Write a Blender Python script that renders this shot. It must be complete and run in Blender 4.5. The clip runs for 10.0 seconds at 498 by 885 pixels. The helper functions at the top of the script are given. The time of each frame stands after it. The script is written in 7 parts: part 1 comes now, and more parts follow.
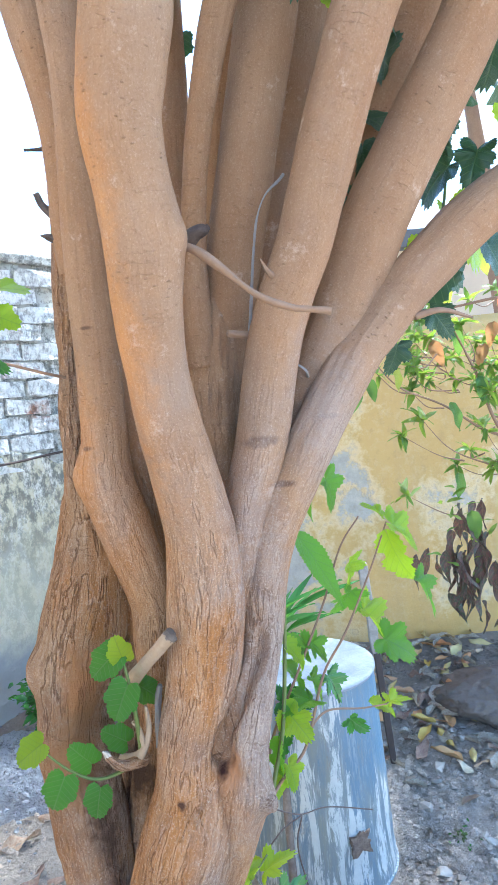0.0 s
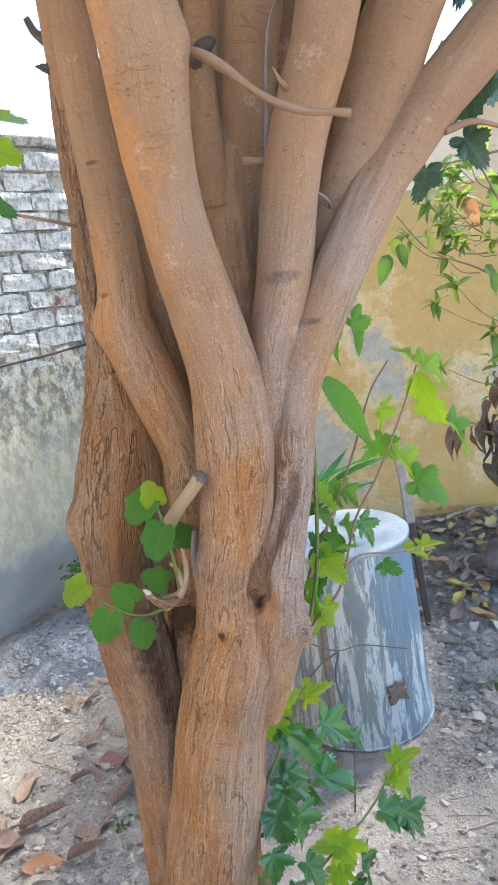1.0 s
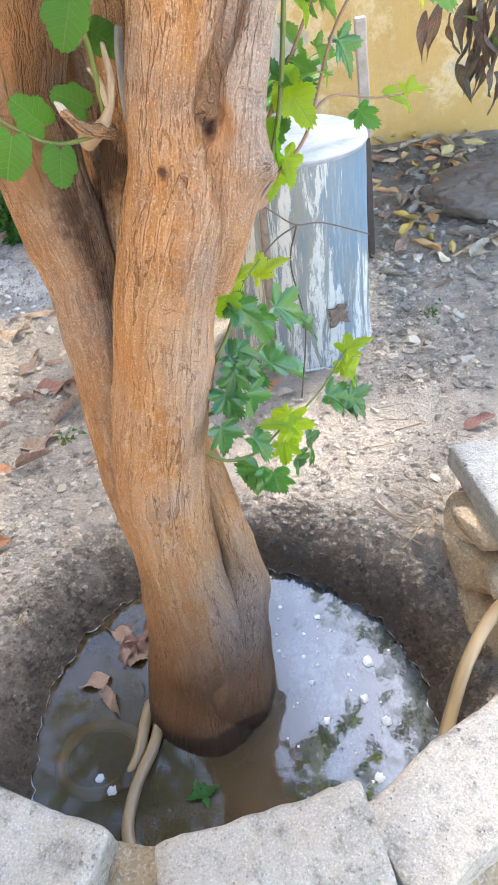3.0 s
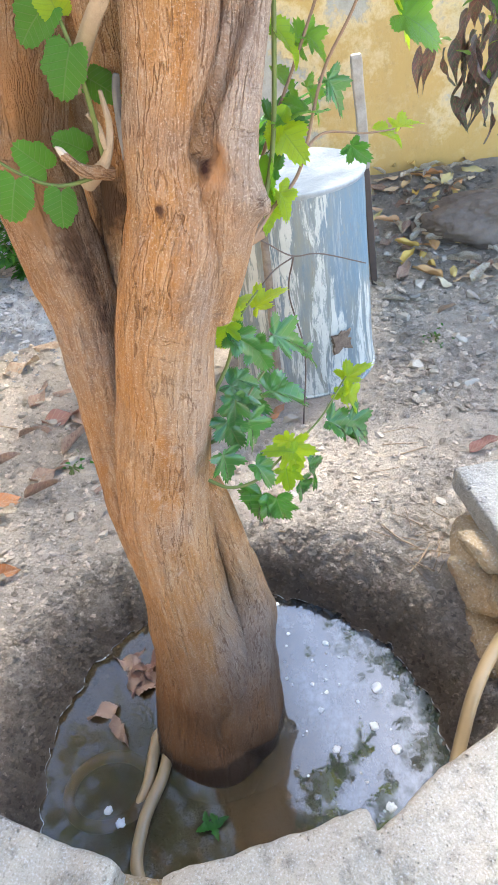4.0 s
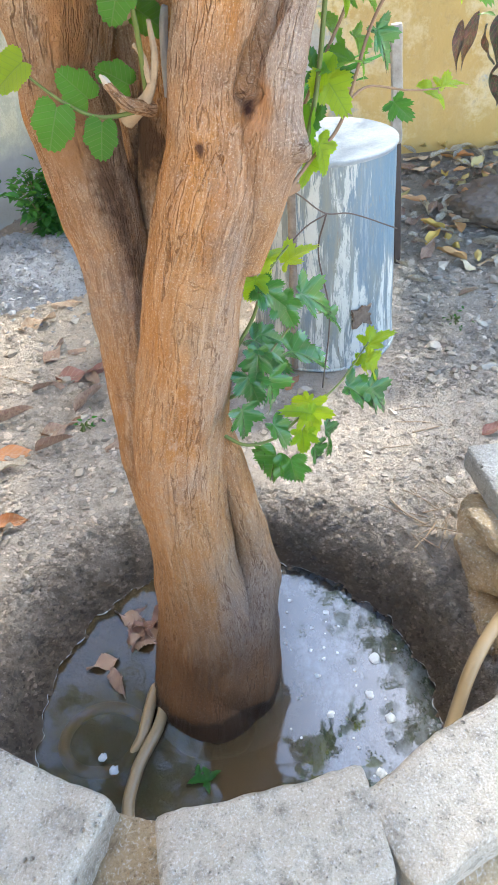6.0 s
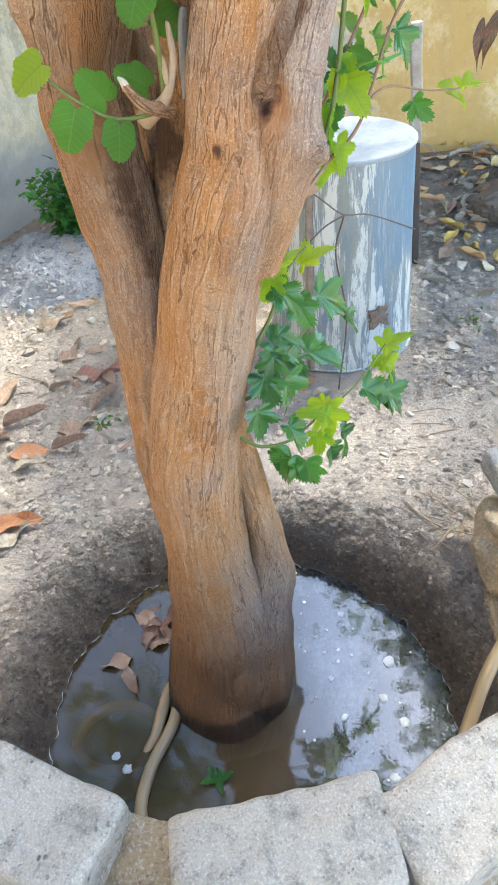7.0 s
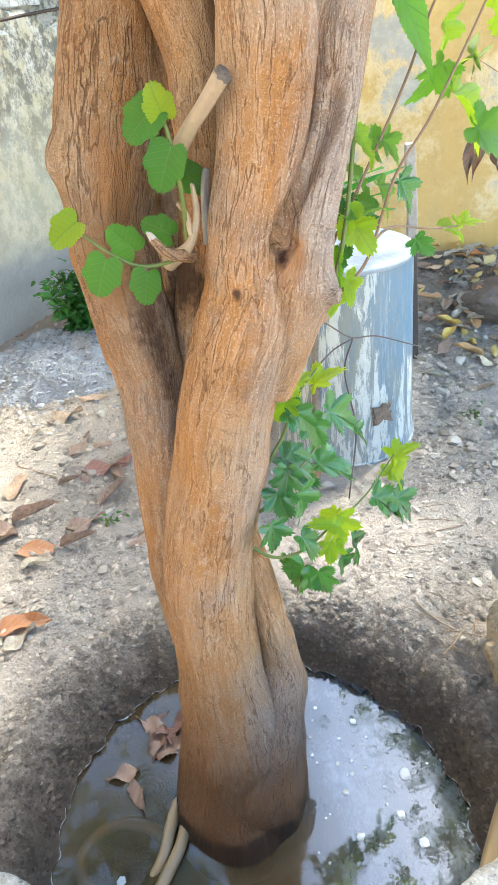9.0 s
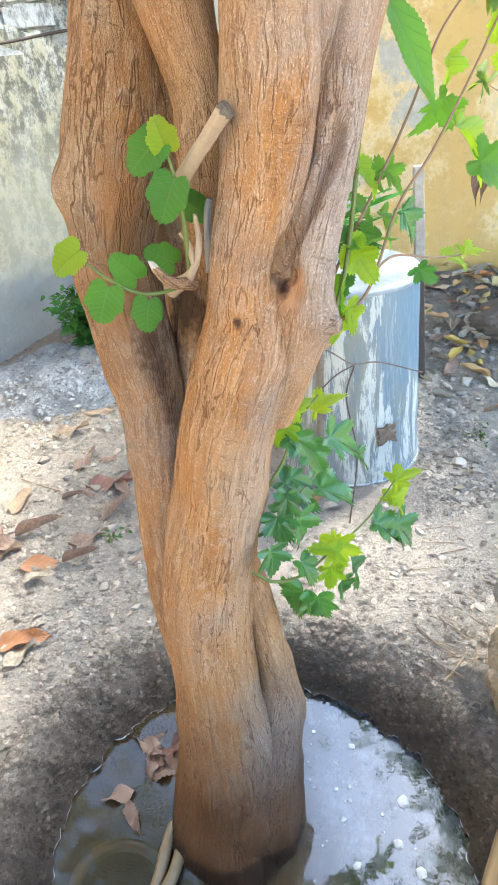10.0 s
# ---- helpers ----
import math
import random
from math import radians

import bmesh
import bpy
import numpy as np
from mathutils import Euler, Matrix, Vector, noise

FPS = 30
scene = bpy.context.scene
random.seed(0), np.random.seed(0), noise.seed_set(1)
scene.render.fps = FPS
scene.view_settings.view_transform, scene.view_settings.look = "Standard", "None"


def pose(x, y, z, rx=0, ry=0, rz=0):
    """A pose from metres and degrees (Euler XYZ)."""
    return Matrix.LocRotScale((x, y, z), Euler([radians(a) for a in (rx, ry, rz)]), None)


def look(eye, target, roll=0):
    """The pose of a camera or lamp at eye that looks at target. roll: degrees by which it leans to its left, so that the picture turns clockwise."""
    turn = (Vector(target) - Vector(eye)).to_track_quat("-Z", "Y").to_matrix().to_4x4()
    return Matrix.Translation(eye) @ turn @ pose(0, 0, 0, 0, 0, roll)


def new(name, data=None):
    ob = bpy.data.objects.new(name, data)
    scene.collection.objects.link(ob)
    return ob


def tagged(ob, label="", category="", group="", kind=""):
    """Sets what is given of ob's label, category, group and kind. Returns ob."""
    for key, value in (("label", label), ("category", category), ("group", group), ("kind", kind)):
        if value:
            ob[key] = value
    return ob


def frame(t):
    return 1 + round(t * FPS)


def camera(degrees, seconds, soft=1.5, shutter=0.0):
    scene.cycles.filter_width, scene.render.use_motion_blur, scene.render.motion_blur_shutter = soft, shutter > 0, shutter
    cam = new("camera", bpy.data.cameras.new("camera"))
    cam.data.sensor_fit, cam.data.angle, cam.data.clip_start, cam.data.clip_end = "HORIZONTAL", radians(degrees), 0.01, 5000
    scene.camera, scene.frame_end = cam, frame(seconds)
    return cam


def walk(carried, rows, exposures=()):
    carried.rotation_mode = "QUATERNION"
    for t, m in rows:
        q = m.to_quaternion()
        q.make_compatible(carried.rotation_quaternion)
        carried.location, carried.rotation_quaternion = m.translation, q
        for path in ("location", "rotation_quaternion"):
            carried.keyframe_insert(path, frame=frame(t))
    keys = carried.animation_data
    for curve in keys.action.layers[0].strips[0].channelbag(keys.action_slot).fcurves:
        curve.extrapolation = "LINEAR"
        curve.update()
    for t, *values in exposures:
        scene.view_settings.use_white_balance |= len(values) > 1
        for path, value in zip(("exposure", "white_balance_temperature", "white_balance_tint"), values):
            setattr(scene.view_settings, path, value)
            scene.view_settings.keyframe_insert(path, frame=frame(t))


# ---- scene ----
cam = camera(42.2, 10.0, soft=0.8)

PATH = [
    (0, (0.127, 0.147, 1.544), (0.125, 2.143, 1.414), -5.7),
    (0.4, (0.165, 0.139, 1.573), (0.131, 2.136, 1.478), -6.3),
    (0.5, (0.152, 0.136, 1.555), (0.144, 2.135, 1.478), -6.9),
    (1, (0.128, 0.155, 1.464), (-0.012, 2.104, 1.04), -9.0),
    (1.2, (0.105, 0.175, 1.397), (-0.063, 2.022, 0.647), -9.1),
    (1.3, (0.106, 0.177, 1.366), (-0.082, 1.955, 0.47), -8.7),
    (1.5, (0.077, 0.222, 1.308), (-0.083, 1.878, 0.197), -8.8),
    (2, (0.061, 0.227, 1.282), (-0.067, 1.812, 0.069), -7.4),
    (2.5, (0.062, 0.237, 1.253), (-0.001, 1.719, -0.088), -6.9),
    (4, (0.083, 0.223, 1.264), (0.007, 1.779, 0.01), -9.5),
    (4.5, (0.07, 0.221, 1.256), (-0.01, 1.757, -0.022), -8.9),
    (5, (0.072, 0.195, 1.237), (-0.007, 1.723, -0.052), -6.5),
    (5.5, (0.058, 0.196, 1.235), (-0.02, 1.718, -0.06), -6.0),
    (7, (0.058, 0.203, 1.237), (-0.086, 1.721, -0.058), -6.9),
    (7.5, (0.056, 0.21, 1.252), (-0.082, 1.769, 0.007), -6.6),
    (8, (0.066, 0.226, 1.318), (-0.016, 1.952, 0.311), -6.9),
    (8.5, (0.054, 0.225, 1.328), (0.004, 1.966, 0.345), -5.1),
    (9, (0.042, 0.222, 1.301), (-0.088, 1.881, 0.193), -6.5),
    (9.5, (0.064, 0.224, 1.315), (-0.047, 1.914, 0.25), -6.3),
    (10, (0.055, 0.232, 1.317), (-0.097, 1.912, 0.242), -5.9),
]
walk(cam, [(t, look(eye, target, roll)) for t, eye, target, roll in PATH], [(0.0, 2.8, 5050, 5), (0.4, 2.42, 5400, 6), (1.0, 2.44, 5650, 7), (1.5, 2.77, 6050, 7), (2.5, 3.11, 6250, 9), (4.0, 3.02, 6200, 8), (5.5, 2.96, 6100, 6), (7.5, 2.94, 6050, 4), (9.0, 3.15, 6080, 2), (10.0, 3.15, 6020, 3)])

# ---------------------------------------------------------------- light
world = bpy.data.worlds.new("sky_world")
scene.world = world
world.use_nodes = True
wn = world.node_tree.nodes
sky = wn.new("ShaderNodeTexSky")
sky.sky_type = "NISHITA"
sky.sun_disc = False
SUN_EL, SUN_AZ = 55.0, 44.0
sky.sun_elevation, sky.sun_rotation = radians(SUN_EL), radians(SUN_AZ)
sky.air_density, sky.dust_density = 1.0, 0.8
wn["Background"].inputs["Strength"].default_value = 0.125
world.node_tree.links.new(sky.outputs["Color"], wn["Background"].inputs["Color"])
to_sun = Vector((math.sin(radians(SUN_AZ)) * math.cos(radians(SUN_EL)), math.cos(radians(SUN_AZ)) * math.cos(radians(SUN_EL)), math.sin(radians(SUN_EL))))
sun = new("sun", bpy.data.lights.new("sun", "SUN"))
sun.data.energy, sun.data.angle, sun.data.color = 4.8, radians(7.0), (1.0, 0.93, 0.82)
sun.matrix_world = look(to_sun * 20, (0, 0, 0))


# ---------------------------------------------------------------- materials
class Mat:
    """A node material with short helpers."""

    def __init__(self, name, rough=0.8, metal=0.0, spec=0.3):
        self.m = bpy.data.materials.new(name)
        self.m.use_nodes = True
        self.t = self.m.node_tree
        self.b = self.t.nodes["Principled BSDF"]
        self.b.inputs["Roughness"].default_value = rough
        self.b.inputs["Metallic"].default_value = metal
        self.b.inputs["Specular IOR Level"].default_value = spec
        self.co = self.t.nodes.new("ShaderNodeTexCoord").outputs["Object"]

    def link(self, a, b):
        self.t.links.new(a, b)
        return self

    def scaled(self, s, co=None):
        n = self.t.nodes.new("ShaderNodeMapping")
        n.inputs["Scale"].default_value = s
        self.link(co or self.co, n.inputs["Vector"])
        return n.outputs["Vector"]

    def noise(self, scale, detail=4, rough=0.6, co=None, dist=0.0):
        n = self.t.nodes.new("ShaderNodeTexNoise")
        n.inputs["Scale"].default_value, n.inputs["Detail"].default_value = scale, detail
        n.inputs["Roughness"].default_value, n.inputs["Distortion"].default_value = rough, dist
        self.link(co or self.co, n.inputs["Vector"])
        return n.outputs["Fac"]

    def voronoi(self, scale, feature="F1", co=None, out="Distance"):
        n = self.t.nodes.new("ShaderNodeTexVoronoi")
        n.feature = feature
        n.inputs["Scale"].default_value = scale
        self.link(co or self.co, n.inputs["Vector"])
        return n.outputs[out]

    def ramp(self, fac, *stops):
        n = self.t.nodes.new("ShaderNodeValToRGB")
        e = n.color_ramp.elements
        while len(e) < len(stops):
            e.new(0.5)
        for k, (p, c) in enumerate(stops):
            e[k].position = p
            e[k].color = (*c, 1) if isinstance(c, tuple) else (c, c, c, 1)
        self.link(fac, n.inputs["Fac"])
        return n.outputs["Color"]

    def mix(self, fac, a, b, mode="MIX"):
        n = self.t.nodes.new("ShaderNodeMix")
        n.data_type, n.blend_type = "RGBA", mode
        for k, v in ((0, fac), (6, a), (7, b)):
            if isinstance(v, tuple):
                n.inputs[k].default_value = (*v, 1)
            elif isinstance(v, (int, float)):
                n.inputs[k].default_value = v if k == 0 else (v, v, v, 1)
            else:
                self.link(v, n.inputs[k])
        return n.outputs[2]

    def math(self, op, a, b=0.0, c=0.0):
        n = self.t.nodes.new("ShaderNodeMath")
        n.operation = op
        for sock, v in zip(n.inputs, (a, b, c)):
            if isinstance(v, (int, float)):
                sock.default_value = v
            else:
                self.link(v, sock)
        return n.outputs[0]

    def xyz(self, co=None):
        n = self.t.nodes.new("ShaderNodeSeparateXYZ")
        self.link(co or self.co, n.inputs[0])
        return n.outputs

    def near(self, p, r, soft=0.5, tall=0.5):
        """1 inside a ball round p, 0 outside, with a ragged edge."""
        n = self.t.nodes.new("ShaderNodeVectorMath")
        n.operation = "DISTANCE"
        self.link(self.scaled((1, 1, tall)), n.inputs[0])
        n.inputs[1].default_value = (p[0], p[1], p[2] * tall)
        d = self.math("ADD", self.math("DIVIDE", n.outputs["Value"], r), self.math("MULTIPLY", self.math("SUBTRACT", self.noise(60, 3), 0.5), 0.9))
        return self.ramp(d, (1 - soft, 1.0), (1.0, 0.0))

    def island(self):
        return self.t.nodes.new("ShaderNodeNewGeometry").outputs["Random Per Island"]

    def each(self):
        return self.t.nodes.new("ShaderNodeObjectInfo").outputs["Random"]

    def bump(self, height, strength=0.4, dist=0.01):
        n = self.t.nodes.new("ShaderNodeBump")
        n.inputs["Strength"].default_value, n.inputs["Distance"].default_value = strength, dist
        self.link(height, n.inputs["Height"])
        self.link(n.outputs["Normal"], self.b.inputs["Normal"])
        return self

    def color(self, c):
        if isinstance(c, tuple):
            self.b.inputs["Base Color"].default_value = (*c, 1)
        else:
            self.link(c, self.b.inputs["Base Color"])
        return self

    def rough(self, r):
        self.link(r, self.b.inputs["Roughness"])
        return self


# Orange patches on left-facing bark: warm side light put into the colour.
WARM_SIDE = [((-0.25, 0.95, 0.05), 0.13, 0.35), ((-0.22, 0.97, 0.38), 0.11, 0.25), ((-0.20, 0.98, 0.72), 0.10, 0.28), ((-0.11, 0.96, 0.95), 0.07, 0.3), ((-0.24, 1.05, 1.0), 0.07, 0.3), ((-0.02, 0.94, 1.30), 0.065, 0.3), ((-0.025, 0.90, 1.58), 0.06, 0.2), ((-0.03, 0.86, 1.85), 0.05, 0.2), ((0.10, 1.0, 1.45), 0.04, 0.3), ((-0.11, 1.02, 1.5), 0.04, 0.25)]
SCARS = [((0.140, 1.012, 1.487), 0.034), ((0.170, 1.022, 1.425), 0.022), ((0.243, 1.034, 1.512), 0.018), ((0.05, 0.965, 1.37), 0.014), ((-0.10, 1.02, 1.50), 0.016), ((-0.075, 1.005, 1.66), 0.012)]
# Grey patches on right-facing bark: cool side light put into the colour.
COOL_SIDE = [((0.0, 0.99, 0.62), 0.085, 0.3), ((0.03, 1.0, 0.18), 0.085, 0.3), ((-0.05, 0.93, 0.12), 0.05, 0.3), ((0.11, 0.98, 1.12), 0.06, 0.3), ((0.12, 1.0, 1.38), 0.06, 0.3), ((0.14, 1.02, 1.22), 0.07, 0.3), ((0.10, 0.97, 0.98), 0.055, 0.4), ((0.24, 1.04, 1.5), 0.08, 0.4), ((0.02, 0.98, 0.88), 0.05, 0.3)]


def bark_material(name, wounds_and_shade=(), deep=0.0):
    """Tan bark that follows each limb's own run: upright fissures low down, smoother with lenticels higher up. deep: 0 plain, 1 old and gnarled."""
    m = Mat(name, 0.88, spec=0.15)
    z = m.xyz()[2]
    run = m.t.nodes.new("ShaderNodeAttribute")
    run.attribute_name = "grain"
    wob = m.t.nodes.new("ShaderNodeTexNoise")
    wob.inputs["Scale"].default_value, wob.inputs["Detail"].default_value = 55.0, 4
    bend = m.t.nodes.new("ShaderNodeVectorMath")
    bend.operation = "MULTIPLY_ADD"
    m.link(run.outputs["Vector"], wob.inputs["Vector"]).link(wob.outputs["Color"], bend.inputs[0]).link(run.outputs["Vector"], bend.inputs[2])
    bend.inputs[1].default_value = (0.006, 0.006, 0.014)
    way = bend.outputs[0]
    # broad tints mixed at random: orange, tan and grey
    orange = m.mix(m.noise(1.0, 5, 0.65, m.scaled((26, 26, 4), way)), (0.29, 0.105, 0.028), (0.52, 0.26, 0.088))
    tan = m.mix(m.noise(1.0, 4, 0.6, m.scaled((14, 14, 7), way)), (0.34, 0.19, 0.092), (0.50, 0.31, 0.168))
    grey = m.mix(m.noise(11, 5), (0.25, 0.185, 0.145), (0.37, 0.295, 0.24))
    col = m.mix(m.ramp(m.noise(1.0, 5, 0.6, m.scaled((8, 8, 3.5))), (0.40, 0.0), (0.62, 1.0)), orange, tan)
    col = m.mix(m.ramp(m.noise(1.0, 5, 0.6, m.scaled((5, 5, 3), m.scaled((1, 1, 1)))), (0.50, 0.0), (0.68, 0.85)), col, grey)
    zs = m.math("DIVIDE", m.math("ADD", z, m.math("MULTIPLY", m.noise(4, 2), 0.25)), 2.6)
    plain = m.math("MULTIPLY", m.ramp(zs, (1.34 / 2.6, 0.0), (1.75 / 2.6, 1.0)), 1.0 - 0.85 * deep)
    rough = m.math("SUBTRACT", 1.0, m.math("MULTIPLY", plain, 0.86))
    young = m.mix(m.noise(1.0, 5, 0.65, m.scaled((13, 13, 6), way)), (0.17, 0.095, 0.05), (0.31, 0.195, 0.115))
    col = m.mix(m.math("MULTIPLY", plain, 0.8), col, young)
    for p, r, t in WARM_SIDE:
        col = m.mix(m.math("MULTIPLY", m.near(p, r, 0.85, t), 0.95), col, orange)
    for p, r in SCARS:
        col = m.mix(m.math("MULTIPLY", m.near(p, r, 0.5, 3.5), 0.8), col, (0.10, 0.055, 0.035))
    for p, r, t in COOL_SIDE:
        col = m.mix(m.math("MULTIPLY", m.near(p, r, 0.85, t), 0.75), col, grey)
    # long streaks, then fissures of two sizes, then a fine net of wrinkles
    streak = m.noise(1.0, 6, 0.7, m.scaled((75, 75, 6), way))
    col = m.mix(m.math("MULTIPLY", m.ramp(streak, (0.32, 0.8), (0.48, 0.0)), m.math("MULTIPLY", rough, 0.6)), col, m.mix(0.65, col, (0.17, 0.065, 0.025)))
    col = m.mix(m.math("MULTIPLY", m.ramp(streak, (0.54, 0.0), (0.72, 0.6)), rough), col, m.mix(0.55, col, (0.74, 0.54, 0.36)))
    big = m.math("ABSOLUTE", m.math("SUBTRACT", m.noise(1.0, 3, 0.55, m.scaled((62 - 14 * deep, 62 - 14 * deep, 6.5), way)), 0.5))
    mid = m.math("ABSOLUTE", m.math("SUBTRACT", m.noise(1.0, 3, 0.6, m.scaled((120, 120, 24), way)), 0.5))
    net = m.voronoi(1.0, "DISTANCE_TO_EDGE", m.scaled((300, 300, 190), way))
    where = m.ramp(m.noise(1.0, 4, 0.6, m.scaled((13, 13, 6), way)), (0.38 - 0.1 * deep, 0.3 + 0.3 * deep), (0.58, 1.0))
    where2 = m.ramp(m.noise(1.0, 4, 0.6, m.scaled((22, 22, 13))), (0.40, 0.1), (0.62, 1.0))
    l1 = m.math("MULTIPLY", m.ramp(big, (0.0, 1.0), (0.019 + 0.010 * deep, 0.0)), where)
    l2 = m.math("MULTIPLY", m.ramp(mid, (0.0, 1.0), (0.018, 0.0)), where2)
    l3 = m.ramp(net, (0.0, 1.0), (0.16, 0.0))
    crack = m.math("MULTIPLY", m.math("MAXIMUM", l1, m.math("MULTIPLY", l2, 0.72)), rough)
    if deep:
        crack = m.math("MULTIPLY", crack, m.ramp(m.math("ADD", m.math("DIVIDE", z, 2.6), m.math("MULTIPLY", m.noise(9, 3), 0.08)), (0.38, 0.3), (0.45, 1.0)))
    col = m.mix(m.math("MULTIPLY", crack, 0.88), col, m.mix(0.84, col, (0.13, 0.06, 0.03)))
    col = m.mix(m.math("MULTIPLY", l3, m.math("ADD", 0.06, m.math("MULTIPLY", rough, 0.20))), col, m.mix(0.6, col, (0.14, 0.07, 0.035)))
    lip = m.math("MULTIPLY", m.math("MULTIPLY", m.ramp(big, (0.02, 0.0), (0.035, 1.0)), m.ramp(big, (0.04, 1.0), (0.07, 0.0))), m.math("MULTIPLY", where, rough))
    col = m.mix(m.math("MULTIPLY", lip, 0.25), col, m.mix(0.6, col, (0.82, 0.62, 0.44)))
    crumb = m.noise(380, 4, 0.7, run.outputs["Vector"])
    col = m.mix(m.math("MULTIPLY", m.ramp(crumb, (0.55, 0.0), (0.68, 0.6)), m.math("ADD", 0.2, m.math("MULTIPLY", rough, 0.8))), col, m.mix(0.55, col, (0.84, 0.68, 0.52)))
    col = m.mix(m.ramp(crumb, (0.32, 0.6), (0.44, 0.0)), col, m.mix(0.55, col, (0.14, 0.075, 0.04)))
    # rings of old growth and short cross cracks
    ring = m.ramp(m.math("ABSOLUTE", m.math("SUBTRACT", m.noise(1.0, 3, 0.55, m.scaled((7, 7, 40), way)), 0.5)), (0.003, 1.0), (0.010, 0.0))
    ring = m.math("MULTIPLY", m.math("MULTIPLY", ring, m.math("ADD", 0.3, m.math("MULTIPLY", rough, 0.7))), m.ramp(m.noise(17, 4), (0.50, 0.0), (0.62, 1.0)))
    col = m.mix(m.math("MULTIPLY", ring, 0.55), col, m.mix(0.7, col, (0.13, 0.06, 0.03)))
    lent = m.ramp(m.voronoi(70, co=m.scaled((1, 1, 2.2), run.outputs["Vector"])), (0.10, 1.0), (0.2, 0.0))
    lent = m.math("MULTIPLY", lent, m.ramp(m.noise(9, 3), (0.42, 0.2), (0.60, 1.0)))
    col = m.mix(m.math("MULTIPLY", lent, m.math("ADD", 0.12, m.math("MULTIPLY", plain, 0.42))), col, m.mix(0.7, col, (0.16, 0.09, 0.05)))
    dust = m.ramp(m.noise(24, 6, 0.75), (0.60, 0.0), (0.74, 1.0))
    col = m.mix(m.math("MULTIPLY", dust, 0.4), col, (0.66, 0.52, 0.41))
    for p, r, c in wounds_and_shade:
        col = m.mix(m.near(p, r), col, c)
    zz = m.math("ADD", m.math("ADD", z, 0.13), m.math("MULTIPLY", m.noise(10, 3), 0.06))
    wet = m.ramp(zz, (0.066, 1.0), (0.076, 0.0))
    damp = m.ramp(zz, (0.08, 1.0), (0.18, 0.9), (0.32, 0.45), (0.55, 0.0))
    col = m.mix(m.math("MULTIPLY", damp, 0.9), col, m.mix(0.80, col, (0.065, 0.042, 0.030)))
    col = m.mix(m.math("MULTIPLY", wet, 0.85), col, (0.032, 0.022, 0.016))
    m.color(col)
    h = m.math("SUBTRACT", m.math("MULTIPLY", streak, m.math("MULTIPLY", rough, 0.7)), m.math("MULTIPLY", crack, 0.45 + 0.35 * deep))
    h = m.math("ADD", h, m.math("MULTIPLY", crumb, m.math("ADD", 0.10, m.math("MULTIPLY", rough, 0.45))))
    h = m.math("SUBTRACT", h, m.math("MULTIPLY", l3, m.math("MULTIPLY", rough, 0.16)))
    h = m.math("SUBTRACT", h, m.math("MULTIPLY", ring, 0.35))
    h = m.math("ADD", h, m.math("MULTIPLY", m.math("MULTIPLY", lent, plain), 0.25))
    m.bump(h, 1.0, 0.0055 + 0.003 * deep)
    m.rough(m.mix(wet, 0.88, 0.35))
    return m.m


def leaf_material(name, c1, c2, thin=0.45, gloss=0.38, glow=(0.42, 0.55, 0.03), sick=None, coat=0.3, veins=0.22):
    """A leaf that lets light through; veins from the leaf's own plan (uv)."""
    m = Mat(name, gloss, spec=0.5)
    m.b.inputs["Coat Weight"].default_value, m.b.inputs["Coat Roughness"].default_value = coat, 0.08
    r = m.each()
    uv = m.t.nodes.new("ShaderNodeTexCoord").outputs["UV"]
    u = m.xyz(uv)
    v = m.math("ABSOLUTE", m.math("SUBTRACT", u[1], 0.5))
    side = m.math("ABSOLUTE", m.math("SUBTRACT", m.math("FRACT", m.math("MULTIPLY", m.math("SUBTRACT", u[0], m.math("MULTIPLY", v, 0.55)), 7.0)), 0.5))
    vein = m.math("MAXIMUM", m.ramp(side, (0.0, 1.0), (0.09, 0.0)), m.ramp(v, (0.008, 1.0), (0.022, 0.0)))
    base = m.mix(r, c1, c2)
    base = m.mix(m.math("MULTIPLY", m.noise(40, 4), 0.5), base, m.mix(0.55, base, (0.02, 0.05, 0.01)))
    if sick:
        base = m.mix(m.ramp(m.noise(14, 4), (0.45, 0.0), (0.62, 1.0)), base, sick)
    base = m.mix(m.math("MULTIPLY", vein, veins), base, m.mix(0.5, base, (0.5, 0.6, 0.22) if coat else (0.62, 0.48, 0.34)))
    m.color(base)
    m.bump(m.math("SUBTRACT", m.math("MULTIPLY", m.noise(95, 3), 1.5), m.math("MULTIPLY", vein, 0.9)), 0.8, 0.0035)
    tr = m.t.nodes.new("ShaderNodeBsdfTranslucent")
    lit = m.mix(m.math("MULTIPLY", vein, 0.5), m.mix(0.65, base, glow), m.mix(0.5, base, (0.1, 0.2, 0.02)))
    m.link(lit, tr.inputs["Color"])
    mx = m.t.nodes.new("ShaderNodeMixShader")
    mx.inputs[0].default_value = thin
    m.link(m.b.outputs[0], mx.inputs[1]).link(tr.outputs[0], mx.inputs[2])
    m.link(mx.outputs[0], m.t.nodes["Material Output"].inputs["Surface"])
    return m.m


